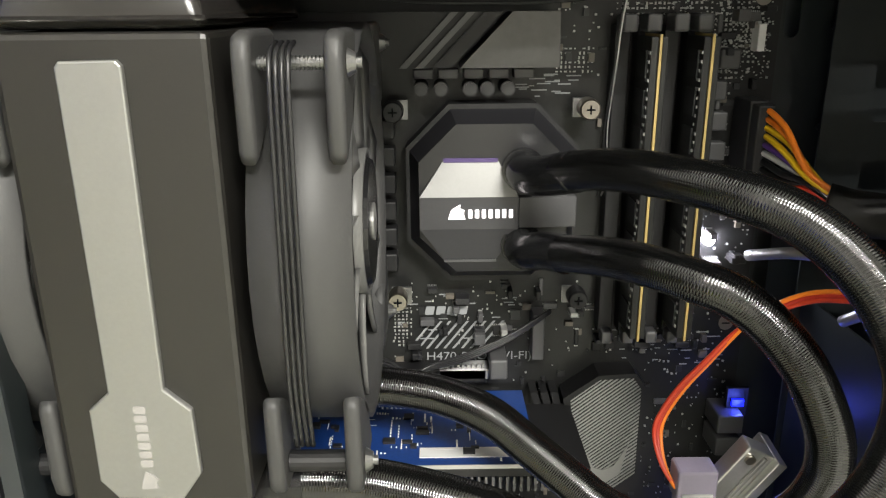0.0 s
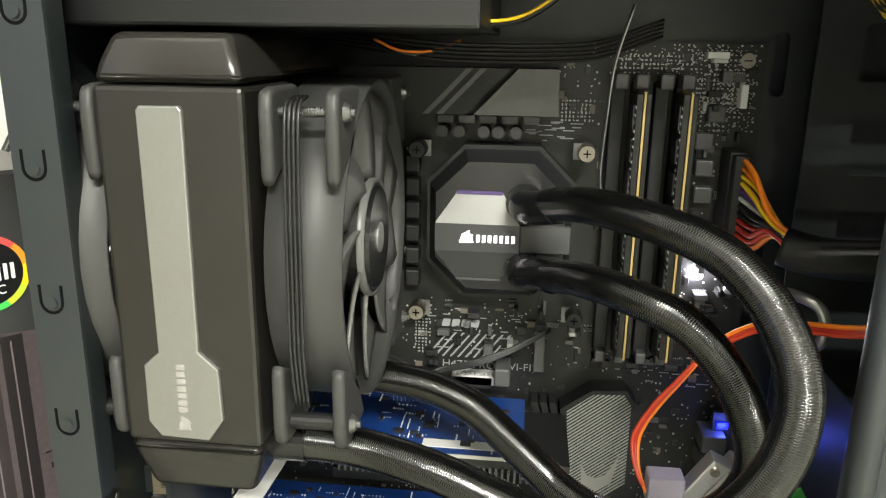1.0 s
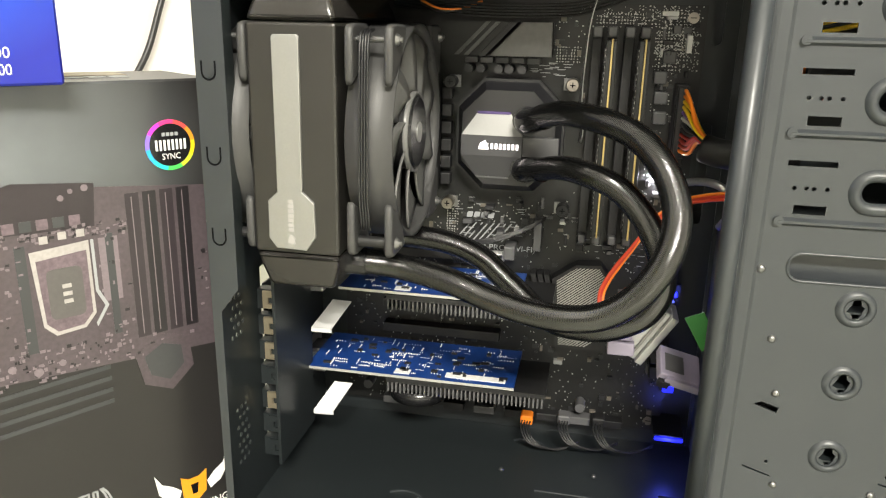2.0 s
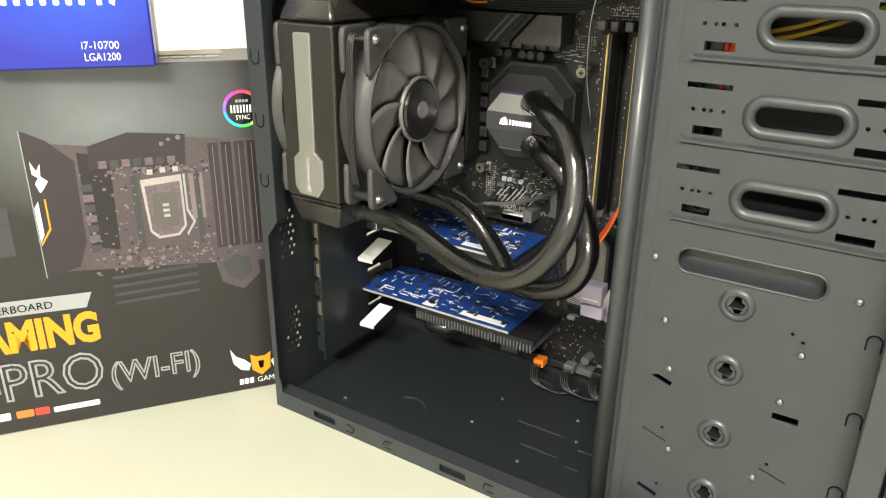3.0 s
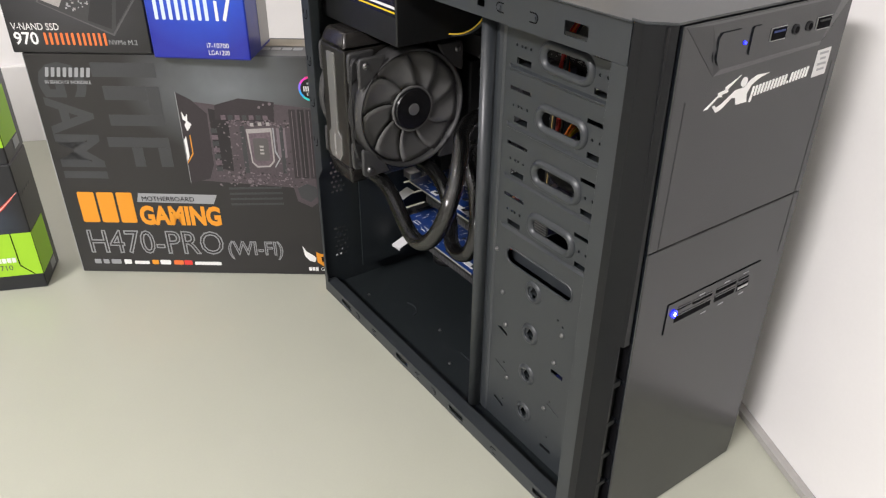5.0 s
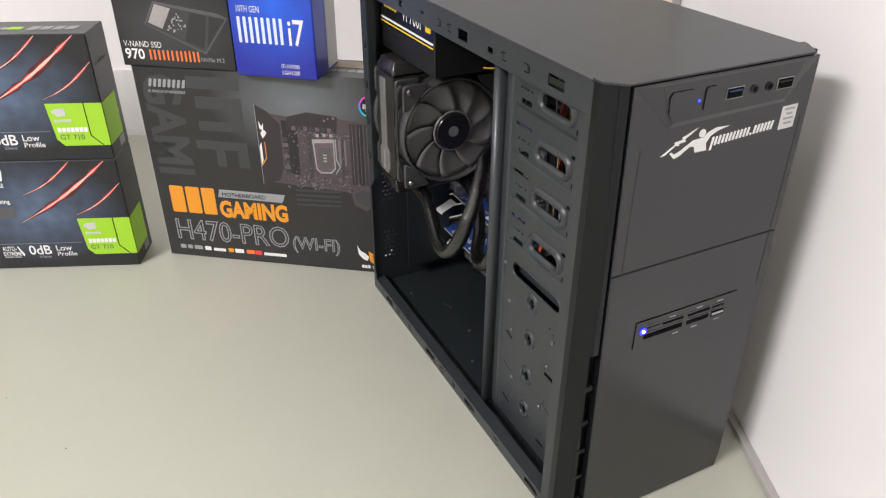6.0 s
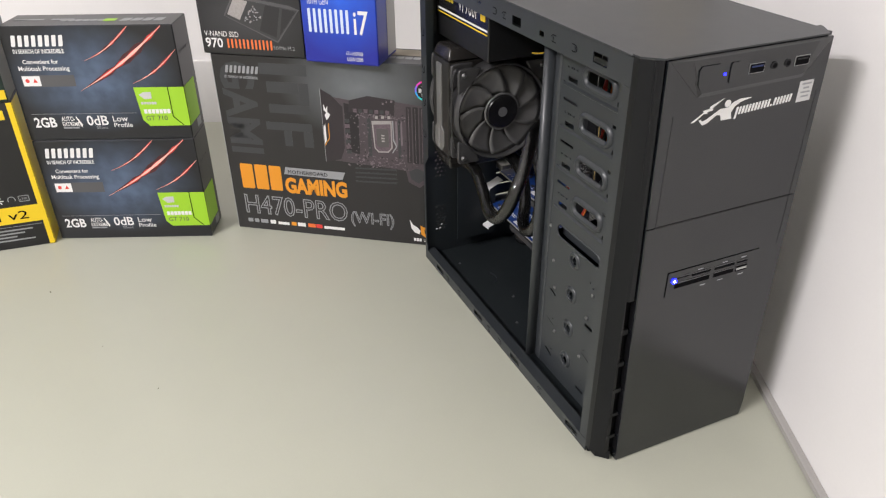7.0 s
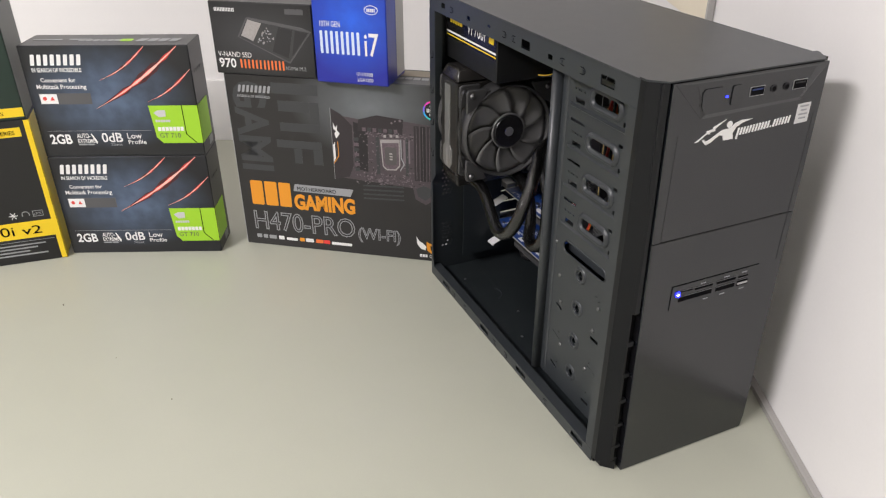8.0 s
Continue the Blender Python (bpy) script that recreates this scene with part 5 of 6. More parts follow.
# chokes left of the pump: black instead of grey, shade put into the colour
for z in (0.200, 0.212, 0.224, 0.236, 0.248, 0.260):
    part("choke", box(mesh(), 0.1015, 0.1085, 0.1595, BY, z, z + 0.0085, 0.0008), M_BLACK, mb)
# memory slots and modules
for k, x in enumerate((0.2035, 0.2130, 0.2238, 0.2333)):
    ms = part("memory_slot", box(mesh(), x - 0.0033, x + 0.0033, 0.1590, BY, 0.1690, 0.3060, 0.0006), M_BLACK, mb)
    part("slot_latch", box(mesh(), x - 0.0030, x + 0.0030, 0.1470, 0.1600, 0.3035, 0.3105, 0.001), M_GREYPL, ms)
    part("slot_latch", box(mesh(), x - 0.0026, x + 0.0026, 0.1530, 0.1600, 0.1660, 0.1720, 0.001), M_GREYPL, ms)
for x in (0.2130, 0.2333):
    ram = thing("memory_module", "slim memory module with a yellow board edge, seated in its slot", "memory module", group="memory modules")
    part("module_board", box(mesh(), x - 0.0005, x + 0.0005, 0.1374, 0.1595, 0.1745, 0.3030), M_GOLD, ram)
    part("heat_spreader", box(mesh(), x - 0.0036, x - 0.0007, 0.1378, 0.1595, 0.1755, 0.3020, 0.0004), M_PCB, ram)
    part("heat_spreader", box(mesh(), x + 0.0007, x + 0.0030, 0.1378, 0.1595, 0.1755, 0.3020, 0.0004), M_PCB, ram)
    for j in range(8):
        part("memory_chip", box(mesh(), x - 0.0045, x - 0.0037, 0.1410, 0.1530, 0.1800 + 0.0152 * j, 0.1905 + 0.0152 * j), M_CHIP, ram)
    grains("contact_speckle", M_SOLDER, ram, [(x - 0.0040, x - 0.0036, 0.1375 + rng.uniform(0, 0.003), 0.1385 + rng.uniform(0.001, 0.004), z, z + 0.0012) for z in [0.18 + 0.0035 * j for j in range(34)]])
# chipset cover with slanting stripes
CH = [(0.1851, 0.1375), (0.2013, 0.1492), (0.2185, 0.1500), (0.2240, 0.1430), (0.2240, 0.0852), (0.1905, 0.0860)]
hs = part("chipset_heatsink", prism(mesh(), CH, "y", 0.1545, BY), M_BLACK, mb)
M_CHSILV = mat("satin_grey_aluminium", (0.36, 0.36, 0.35), 0.4, metal=0.7, grain=0.3, scale=400)


def clipped(poly, outline):
    """A convex polygon cut to a convex counter-clockwise outline."""
    for (ax, az), (bx, bz) in zip(outline, outline[1:] + outline[:1]):
        out, n = [], len(poly)
        for i in range(n):
            p, q = poly[i], poly[(i + 1) % n]
            sp = (bx - ax) * (p[1] - az) - (bz - az) * (p[0] - ax)
            sq = (bx - ax) * (q[1] - az) - (bz - az) * (q[0] - ax)
            if sp >= 0:
                out.append(p)
            if sp * sq < 0:
                f = sp / (sp - sq)
                out.append((p[0] + f * (q[0] - p[0]), p[1] + f * (q[1] - p[1])))
        poly = out
        if len(poly) < 3:
            return []
    return poly


COVER = [(0.1925, 0.0880), (0.2215, 0.0880), (0.2215, 0.1420), (0.2175, 0.1478), (0.2020, 0.1470), (0.1885, 0.1365)]
for k in range(46):
    c = -0.045 + 0.0020 * k
    w = 0.0009 if k < 33 else 0.0017
    strip = [(0.170, 0.1000 + c), (0.240, 0.1560 + c), (0.240, 0.1560 + c + w), (0.170, 0.1000 + c + w)]
    cut = clipped(strip, COVER)
    if cut:
        slab("cover_stripe", M_CHSILV, hs, cut, y=0.1545)
slab("cover_crest", M_SILVER, hs, [(0.1975, 0.1080), (0.2010, 0.1000), (0.2060, 0.0985), (0.2110, 0.1010), (0.2175, 0.1130), (0.2140, 0.0960), (0.2065, 0.0905), (0.1985, 0.0950)], y=0.1541)
for k in range(3):
    part("slot_fin", prism(mesh(), [(0.1695 + 0.0048 * k, 0.1400), (0.1730 + 0.0048 * k, 0.1400), (0.1860 + 0.0040 * k, 0.0950), (0.1825 + 0.0040 * k, 0.0950)], "y", 0.1560, BY), M_BLACK, mb)
for z in (0.148, 0.128, 0.107, 0.087, 0.066, 0.046):
    part("card_slot", box(mesh(), 0.060, 0.149 if z > 0.05 else 0.11, 0.1580, BY, z - 0.0035, z + 0.0035, 0.0006), M_BLACK, mb)
part("card_latch", box(mesh(), 0.150, 0.158, 0.150, BY, 0.150, 0.160, 0.001), M_GREYPL, mb)
part("header", box(mesh(), 0.1700, 0.1755, 0.1580, BY, 0.1560, 0.1790, 0.0005), M_GREYPL, mb)
part("board_power_socket", box(mesh(), 0.2555, 0.2640, 0.1500, BY, 0.2240, 0.2760, 0.0008), M_BLACK, mb)
for z0, x0 in ((0.288, 0.246), (0.275, 0.2415), (0.262, 0.243), (0.249, 0.2435)):
    part("square_coil", box(mesh(), x0, x0 + 0.0085, 0.1620, BY, z0, z0 + 0.0080, 0.0008), M_GREYPL, mb)
part("white_socket", box(mesh(), 0.2600, 0.2632, 0.1610, BY, 0.2950, 0.3060, 0.0004), M_WHITE, mb)
part("white_socket", box(mesh(), 0.2430, 0.2530, 0.1610, BY, 0.3175, 0.3205, 0.0004), M_WHITE, mb)
part("board_lamp", cyl(mesh(), (0.2500, 0.1660, 0.2120), "y", 0.0026, 0.003, 14), M_LEDWHITE, mb, "lit white lamp")
for z in (0.120, 0.108, 0.082, 0.070):
    part("data_socket", box(mesh(), 0.2580, 0.2700, 0.1500, BY, z, z + 0.0095, 0.0008), M_GREYPL if z > 0.1 else M_BLACK, mb)
for k in range(8):
    part("pin_header", box(mesh(), 0.060 + 0.024 * k, 0.076 + 0.024 * k, 0.1580, BY, 0.0225, 0.0285, 0.0005), M_BLACK if k % 3 else M_GREYPL, mb)
for x in (0.048, 0.118, 0.150, 0.212):
    bm = mesh()
    cyl(bm, (x, 0.1620, 0.0375), "y", 0.0036, 0.0120, 18)
    part("capacitor", bm, M_GREYPL, mb)

# graphics cards
GR = random.Random(21)


def graphics_card(z, x0, label):
    e = thing("graphics_card", label, "graphics card", pose(0, 0, z), "graphics cards")
    part("card_board", box(mesh(), x0, 0.1665, 0.1030, 0.1640, -0.0016, 0.0), M_PCBBLUE, e)
    part("board_edge", box(mesh(), x0, 0.1665, 0.1024, 0.1029, -0.0017, 0.0001), M_SOLDER, e)
    pads, chips2 = [], []
    for k in range(85):
        cx, cy, horiz = GR.uniform(x0 + 0.006, 0.155), GR.uniform(0.1050, 0.1570), GR.random() < 0.6
        n, step, a = GR.randint(2, 7), GR.choice((0.0012, 0.0016, 0.0021)), GR.choice((0.0004, 0.0006, 0.0008))
        for q in range(n):
            x, y = (cx + step * q, cy) if horiz else (cx, cy + step * q)
            if x < 0.163 and y < 0.161:
                pads.append((x, x + a, y, y + a * GR.choice((0.7, 1.0, 1.6)), 0, GR.uniform(0.0003, 0.0008)))
    for k in range(34):
        x, y = GR.uniform(x0 + 0.008, 0.158), GR.uniform(0.106, 0.156)
        chips2.append((x, x + GR.uniform(0.0015, 0.006), y, y + GR.uniform(0.0012, 0.004), 0, 0.0012))
    for k in range(9):
        x, y = GR.uniform(x0 + 0.01, 0.15), GR.uniform(0.106, 0.15)
        pads.append((x, x + GR.uniform(0.003, 0.008), y, y + 0.0005, 0, 0.0001))
    grains("pad_speckle", M_WHITE, e, pads)
    grains("chip_speckle", M_CHIP, e, chips2)
    part("label_patch", box(mesh(), 0.1180, 0.1600, 0.1080, 0.1150, 0, 0.0004), M_WHITE, e, "white paper label")
    part("label_patch", box(mesh(), 0.0820, 0.0930, 0.1060, 0.1130, 0, 0.0004), M_WHITE, e, "white paper label")
    bm = mesh()
    box(bm, 0.0770, 0.1880, 0.1040, 0.1560, -0.0065, -0.0030)
    hsk = part("heatsink", bm, M_BLACK, e)
    for k in range(38):
        x = 0.0780 + 0.0029 * k
        part("fin", box(mesh(), x, x + 0.0011, 0.1035, 0.1550, -0.0135, -0.0065), M_GREYPL, hsk)
    br = part("mounting_bracket", box(mesh(), 0.0068, 0.0078, 0.0700, 0.1640, -0.0140, 0.0040), M_ZINC, e)
    bm = mesh()
    top = [bm.verts.new(p) for p in ((0.0300, 0.0860, -0.0245), (0.0435, 0.0880, -0.0250), (0.0525, 0.1040, -0.0105), (0.0400, 0.1020, -0.0095))]
    lip = [bm.verts.new(p) for p in ((0.0300, 0.0860, -0.0275), (0.0435, 0.0880, -0.0280))]
    bm.faces.new(top)
    bm.faces.new((top[0], top[1], lip[1], lip[0]))
    res = bmesh.ops.extrude_face_region(bm, geom=list(bm.faces))
    bmesh.ops.translate(bm, vec=(0, 0.0006, -0.0006), verts=[v for v in res["geom"] if isinstance(v, bmesh.types.BMVert)])
    bmesh.ops.recalc_face_normals(bm, faces=bm.faces)
    part("bracket_tab", bm, M_BOXSIDE, e, "pale folded tab")
    part("video_port", box(mesh(), 0.0078, 0.0280, 0.1150, 0.1300, -0.0100, -0.0017, 0.0008), M_ZINC, e)
    part("video_port", box(mesh(), 0.0078, 0.0240, 0.1360, 0.1550, -0.0120, -0.0017, 0.0008), M_GREYPL, e)
    return e


graphics_card(0.0752, 0.0185, "blue low-profile graphics card with white chips, seated in the lower slot")
graphics_card(0.1370, 0.0440, "blue low-profile graphics card seated below the processor cooler")

# ---- liquid cooler ----
M_TANK = mat("gloss_black_tank", (0.020, 0.0185, 0.017), 0.24, grain=0.1, scale=1500, blotch=0.1)
lc = thing("liquid_cooler", "black liquid cooler with silver emblem plates and braided hoses", "liquid cooler")
RY0, RY1 = 0.0110, 0.1310
bm = mesh()
box(bm, 0.0290, 0.0768, RY0, RY1, 0.1885, 0.3088, 0.0016, 2)
rad = part("radiator", bm, M_RAD, lc)
for sgn, za, zb in ((1, 0.3092, 0.3245), (-1, 0.1881, 0.1675)):
    bm = mesh()
    lo = [bm.verts.new(p) for p in ((0.0295, RY0 + 0.0005, za), (0.0763, RY0 + 0.0005, za), (0.0763, RY1, za), (0.0295, RY1, za))]
    k = 0.0048
    mi = [bm.verts.new((x, y, za + sgn * 0.004)) for x, y in ((0.0295, RY0 + 0.0005), (0.0763, RY0 + 0.0005), (0.0763, RY1), (0.0295, RY1))]
    hi = [bm.verts.new((x, y, zb)) for x, y in ((0.0295 + k, RY0 + k), (0.0763 - k, RY0 + k), (0.0763 - k, RY1 - k), (0.0295 + k, RY1 - k))]
    for a, b in ((lo, mi), (mi, hi)):
        for i in range(4):
            bm.faces.new((a[i], a[(i + 1) % 4], b[(i + 1) % 4], b[i]))
    bm.faces.new(lo)
    bm.faces.new(hi)
    bmesh.ops.recalc_face_normals(bm, faces=bm.faces)
    bmesh.ops.bevel(bm, geom=list(bm.edges), offset=0.0030, segments=4, affect="EDGES", profile=0.5)
    part("end_tank", bm, M_TANK, rad, smooth=True)
M_PALE = mat("pale_etching", (0.30, 0.29, 0.28), 0.5)
STRIP = [(0.0432, 0.3015), (0.0442, 0.3028), (0.0568, 0.3030), (0.0579, 0.3017), (0.0574, 0.2231), (0.0638, 0.2172), (0.0643, 0.1986), (0.0588, 0.1908), (0.0420, 0.1914), (0.0378, 0.1968), (0.0380, 0.2174), (0.0434, 0.2223)]
bm = mesh()
prism(bm, STRIP, "y", RY0 - 0.0016, RY0)
bmesh.ops.bevel(bm, geom=[e for e in bm.edges if abs(e.verts[0].co.y - e.verts[1].co.y) < 1e-6 and e.verts[0].co.y < RY0 - 0.001], offset=0.0005, segments=2, affect="EDGES", profile=0.5)
sp = part("emblem_plate", bm, M_SILVER, rad, "silver brushed emblem plate")
for k in range(7):
    slab("plate_mark", M_PALE, sp, rounded(0.0492, 0.0524, 0.2010 + 0.0026 * k, 0.2030 + 0.0026 * k, 0.0005, 2), y=RY0 - 0.0016, t=0.0002)
slab("plate_sail", M_PALE, sp, [(0.0485, 0.1945), (0.0530, 0.1945), (0.0525, 0.1965), (0.0534, 0.1972), (0.0521, 0.1985), (0.0500, 0.1995), (0.0490, 0.1970)], y=RY0 - 0.0016, t=0.0002)
part("hose_outlet", cyl(mesh(), (0.0800, 0.0340, 0.1795), "x", 0.0078, 0.012, 20), M_GLOSSBLACK, rad)
part("hose_outlet", cyl(mesh(), (0.0800, 0.0920, 0.1800), "x", 0.0078, 0.012, 20), M_GLOSSBLACK, rad)


def braid_material():
    """Black woven sleeve: two crossing sets of fine strands in relief over the hose's own length and girth."""
    m = bpy.data.materials.new("braided_sleeve")
    m.use_nodes = True
    nt = m.node_tree
    b = nt.nodes["Principled BSDF"]
    b.inputs["Roughness"].default_value = 0.14
    b.inputs["Specular IOR Level"].default_value = 0.8
    b.inputs["Base Color"].default_value = (0.02, 0.02, 0.021, 1)
    uv = nt.nodes.new("ShaderNodeTexCoord")
    sep = nt.nodes.new("ShaderNodeSeparateXYZ")
    nt.links.new(uv.outputs["UV"], sep.inputs[0])

    def op(kind, a, bb):
        n = nt.nodes.new("ShaderNodeMath")
        n.operation = kind
        for i, w in ((0, a), (1, bb)):
            if isinstance(w, (int, float)):
                n.inputs[i].default_value = w
            else:
                nt.links.new(w, n.inputs[i])
        return n.outputs[0]
    turn = op("MULTIPLY", sep.outputs[0], 2 * math.pi * 13)
    along = op("MULTIPLY", sep.outputs[1], 2 * math.pi / 0.00085)
    s1 = op("SINE", op("ADD", turn, along), 0)
    s2 = op("SINE", op("SUBTRACT", turn, along), 0)
    hgt = op("MAXIMUM", s1, s2)
    bp = nt.nodes.new("ShaderNodeBump")
    bp.inputs["Strength"].default_value, bp.inputs["Distance"].default_value = 0.24, 0.0003
    nt.links.new(hgt, bp.inputs["Height"])
    nt.links.new(bp.outputs[0], b.inputs["Normal"])
    ramp = nt.nodes.new("ShaderNodeMapRange")
    ramp.inputs["From Min"].default_value, ramp.inputs["From Max"].default_value = -0.6, 1.0
    ramp.inputs["To Min"].default_value, ramp.inputs["To Max"].default_value = 0.0010, 0.0055
    nt.links.new(hgt, ramp.inputs["Value"])
    comb = nt.nodes.new("ShaderNodeCombineColor")
    for i in range(3):
        nt.links.new(ramp.outputs[0], comb.inputs[i])
    nt.links.new(comb.outputs[0], b.inputs["Base Color"])
    return m


M_BRAID = braid_material()
HOSE_A = [(0.1720, 0.1090, 0.2560), (0.1850, 0.0860, 0.2615), (0.1975, 0.0680, 0.2630), (0.2136, 0.0500, 0.2614), (0.2280, 0.0390, 0.2560), (0.2392, 0.0280, 0.2455), (0.2458, 0.0200, 0.2336),
          (0.2483, 0.0130, 0.2215), (0.2468, 0.0090, 0.2082), (0.2412, 0.0065, 0.1944), (0.2306, 0.0055, 0.1803), (0.2155, 0.0060, 0.1700), (0.1970, 0.0090, 0.1660), (0.1765, 0.0150, 0.1660),
          (0.1570, 0.0210, 0.1690), (0.1350, 0.0270, 0.1745), (0.1112, 0.0330, 0.1775), (0.0960, 0.0340, 0.1790), (0.0840, 0.0340, 0.1795)]
HOSE_B = [(0.1720, 0.1190, 0.2215), (0.1840, 0.0960, 0.2280), (0.1955, 0.0770, 0.2310), (0.2080, 0.0640, 0.2300), (0.2195, 0.0580, 0.2262), (0.2300, 0.0545, 0.2180), (0.2388, 0.0500, 0.2072), (0.2450, 0.0460, 0.1945),
          (0.2482, 0.0430, 0.1815), (0.2460, 0.0410, 0.1690), (0.2370, 0.0410, 0.1570), (0.2180, 0.0450, 0.1475), (0.1960, 0.0540, 0.1445), (0.1820, 0.0630, 0.1475), (0.1733, 0.0690, 0.1524), (0.1581, 0.0770, 0.1624),
          (0.1434, 0.0820, 0.1725), (0.1240, 0.0870, 0.1785), (0.1004, 0.0910, 0.1800), (0.0840, 0.0920, 0.1800)]
for pts in (HOSE_A, HOSE_B):
    part("hose", sweep(mesh(), pts, 0.0073, 24, 8), M_BRAID, lc, "black braided hose")
for z, pts in ((0.2500, HOSE_A), (0.2180, HOSE_B)):
    e = pts[0]
    path = [(0.1620, 0.1480, z), (0.1620, 0.1350, z), (0.1640, 0.1260 if z > 0.23 else 0.1290, z + 0.001), (0.1690, 0.1150 if z > 0.23 else 0.1225, z + 0.0035), (e[0] + 0.004, e[1] - 0.006, e[2] + 0.0015)]
    el = part("hose_elbow", sweep(mesh(), path, 0.0078, 20, 6), M_GLOSSBLACK, lc, "smooth black elbow")
    part("elbow_base", cyl(mesh(), (0.1620, 0.1425, z), "y", 0.0090, 0.004, 24), M_GLOSSBLACK, el)


def octagon(cx, cz, hx, hz, c):
    return [(cx - hx + c, cz - hz), (cx + hx - c, cz - hz), (cx + hx, cz - hz + c), (cx + hx, cz + hz - c), (cx + hx - c, cz + hz), (cx - hx + c, cz + hz), (cx - hx, cz + hz - c), (cx - hx, cz - hz + c)]


def tapered(bm, lo, hi, ya, yb):
    a, b = [bm.verts.new((x, ya, z)) for x, z in lo], [bm.verts.new((x, yb, z)) for x, z in hi]
    n = len(a)
    bm.faces.new(a)
    bm.faces.new(b)
    for i in range(n):
        bm.faces.new((a[i], a[(i + 1) % n], b[(i + 1) % n], b[i]))
    bmesh.ops.recalc_face_normals(bm, faces=bm.faces)
    return bm


bm = mesh()
prism(bm, octagon(0.1500, 0.2370, 0.0365, 0.0385, 0.018), "y", 0.1530, 0.1670)
pump = part("pump_head", bm, M_BLACK, lc, "black eight-sided pump head")
bm = tapered(mesh(), octagon(0.1500, 0.2370, 0.0350, 0.0365, 0.0172), octagon(0.1500, 0.2370, 0.0310, 0.0315, 0.0155), 0.1529, 0.1440)
part("pump_deck", bm, M_DECK, pump, "dark grey sloping deck")
# ridge plate: bright upper slope; lit middle band and lower slope coloured darker for shade
bm = mesh()
vs = {k: bm.verts.new(p) for k, p in dict(a=(0.1290, 0.1438, 0.2535), b=(0.1516, 0.1438, 0.2535), c=(0.1600, 0.1398, 0.2392), d=(0.1192, 0.1398, 0.2392), e=(0.1192, 0.1398, 0.2256), f=(0.1600, 0.1398, 0.2256), g=(0.1516, 0.1438, 0.2112), h=(0.1290, 0.1438, 0.2112)).items()}
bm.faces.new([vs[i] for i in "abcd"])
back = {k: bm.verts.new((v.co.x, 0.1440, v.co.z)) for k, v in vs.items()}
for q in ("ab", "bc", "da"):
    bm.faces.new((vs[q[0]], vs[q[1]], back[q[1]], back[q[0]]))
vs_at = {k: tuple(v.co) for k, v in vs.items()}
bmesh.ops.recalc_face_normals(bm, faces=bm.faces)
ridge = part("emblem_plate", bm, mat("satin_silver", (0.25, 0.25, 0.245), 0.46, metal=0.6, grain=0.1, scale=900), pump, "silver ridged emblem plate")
# rest of the same plate in a darker metal, its shade painted in
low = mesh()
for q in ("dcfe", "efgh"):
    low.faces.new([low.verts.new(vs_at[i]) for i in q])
part("emblem_plate_shaded", low, mat("satin_silver_in_shade", (0.075, 0.075, 0.08), 0.45, metal=0.5, grain=0.1, scale=900), pump, "lower half of the emblem plate, shade painted as dark grey")
part("band", box(mesh(), 0.1602, 0.1840, 0.1402, 0.1445, 0.2258, 0.2390, 0.0004, 1), M_GREYPL, pump, "grey band between the hoses")
slab("plate_edge", mat("violet_tint_metal", (0.10, 0.07, 0.20), 0.25, metal=0.6), ridge, rect(0.1292, 0.1514, 0.2530, 0.2548), y=0.1437)
slab("plate_edge", M_GREYPL, ridge, rect(0.1292, 0.1514, 0.2100, 0.2111), y=0.1437)
bars("lit_mark", M_LOGOLIT, ridge, 0.1393, 0.2304, 0.0036, (0.0016,) * 7, 0.0012, y=0.1397)
slab("lit_sail", M_LOGOLIT, ridge, [(0.1310, 0.2300), (0.1380, 0.2300), (0.1372, 0.2330), (0.1378, 0.2338), (0.1358, 0.2345), (0.1360, 0.2362), (0.1338, 0.2350), (0.1322, 0.2340)], y=0.1397)
for x, z in ((0.1901, 0.2729), (0.1085, 0.1886), (0.1085, 0.2725), (0.1890, 0.1885)):
    bm = mesh()
    prism(bm, [(x + 0.006 * (1 if x < 0.15 else -1), z - 0.004), (x + 0.006 * (1 if x < 0.15 else -1), z + 0.004), (x - 0.002 * (1 if x < 0.15 else -1), z + 0.004), (x - 0.002 * (1 if x < 0.15 else -1), z - 0.004)], "y", 0.1590, 0.1605)
    arm = part("mounting_arm", bm, M_RIVET, pump)
    bm = mesh()
    cyl(bm, (x, 0.1560, z), "y", 0.0044, 0.0085, 24)
    cyl(bm, (x, 0.1512, z), "y", 0.0038, 0.0012, 24, 0.0044)
    th = part("thumb_screw", bm, M_BLACK if (x < 0.15) == (z > 0.23) else M_NICKEL, arm)
    part("screw_cross", prism(mesh(), [(x + a, z + c) for a, c in ((-0.0018, -0.0003), (-0.0003, -0.0003), (-0.0003, -0.0018), (0.0003, -0.0018), (0.0003, -0.0003), (0.0018, -0.0003), (0.0018, 0.0003), (0.0003, 0.0003), (0.0003, 0.0018), (-0.0003, 0.0018), (-0.0003, 0.0003), (-0.0018, 0.0003))], "y", 0.1500, 0.1505), M_DARK, arm)


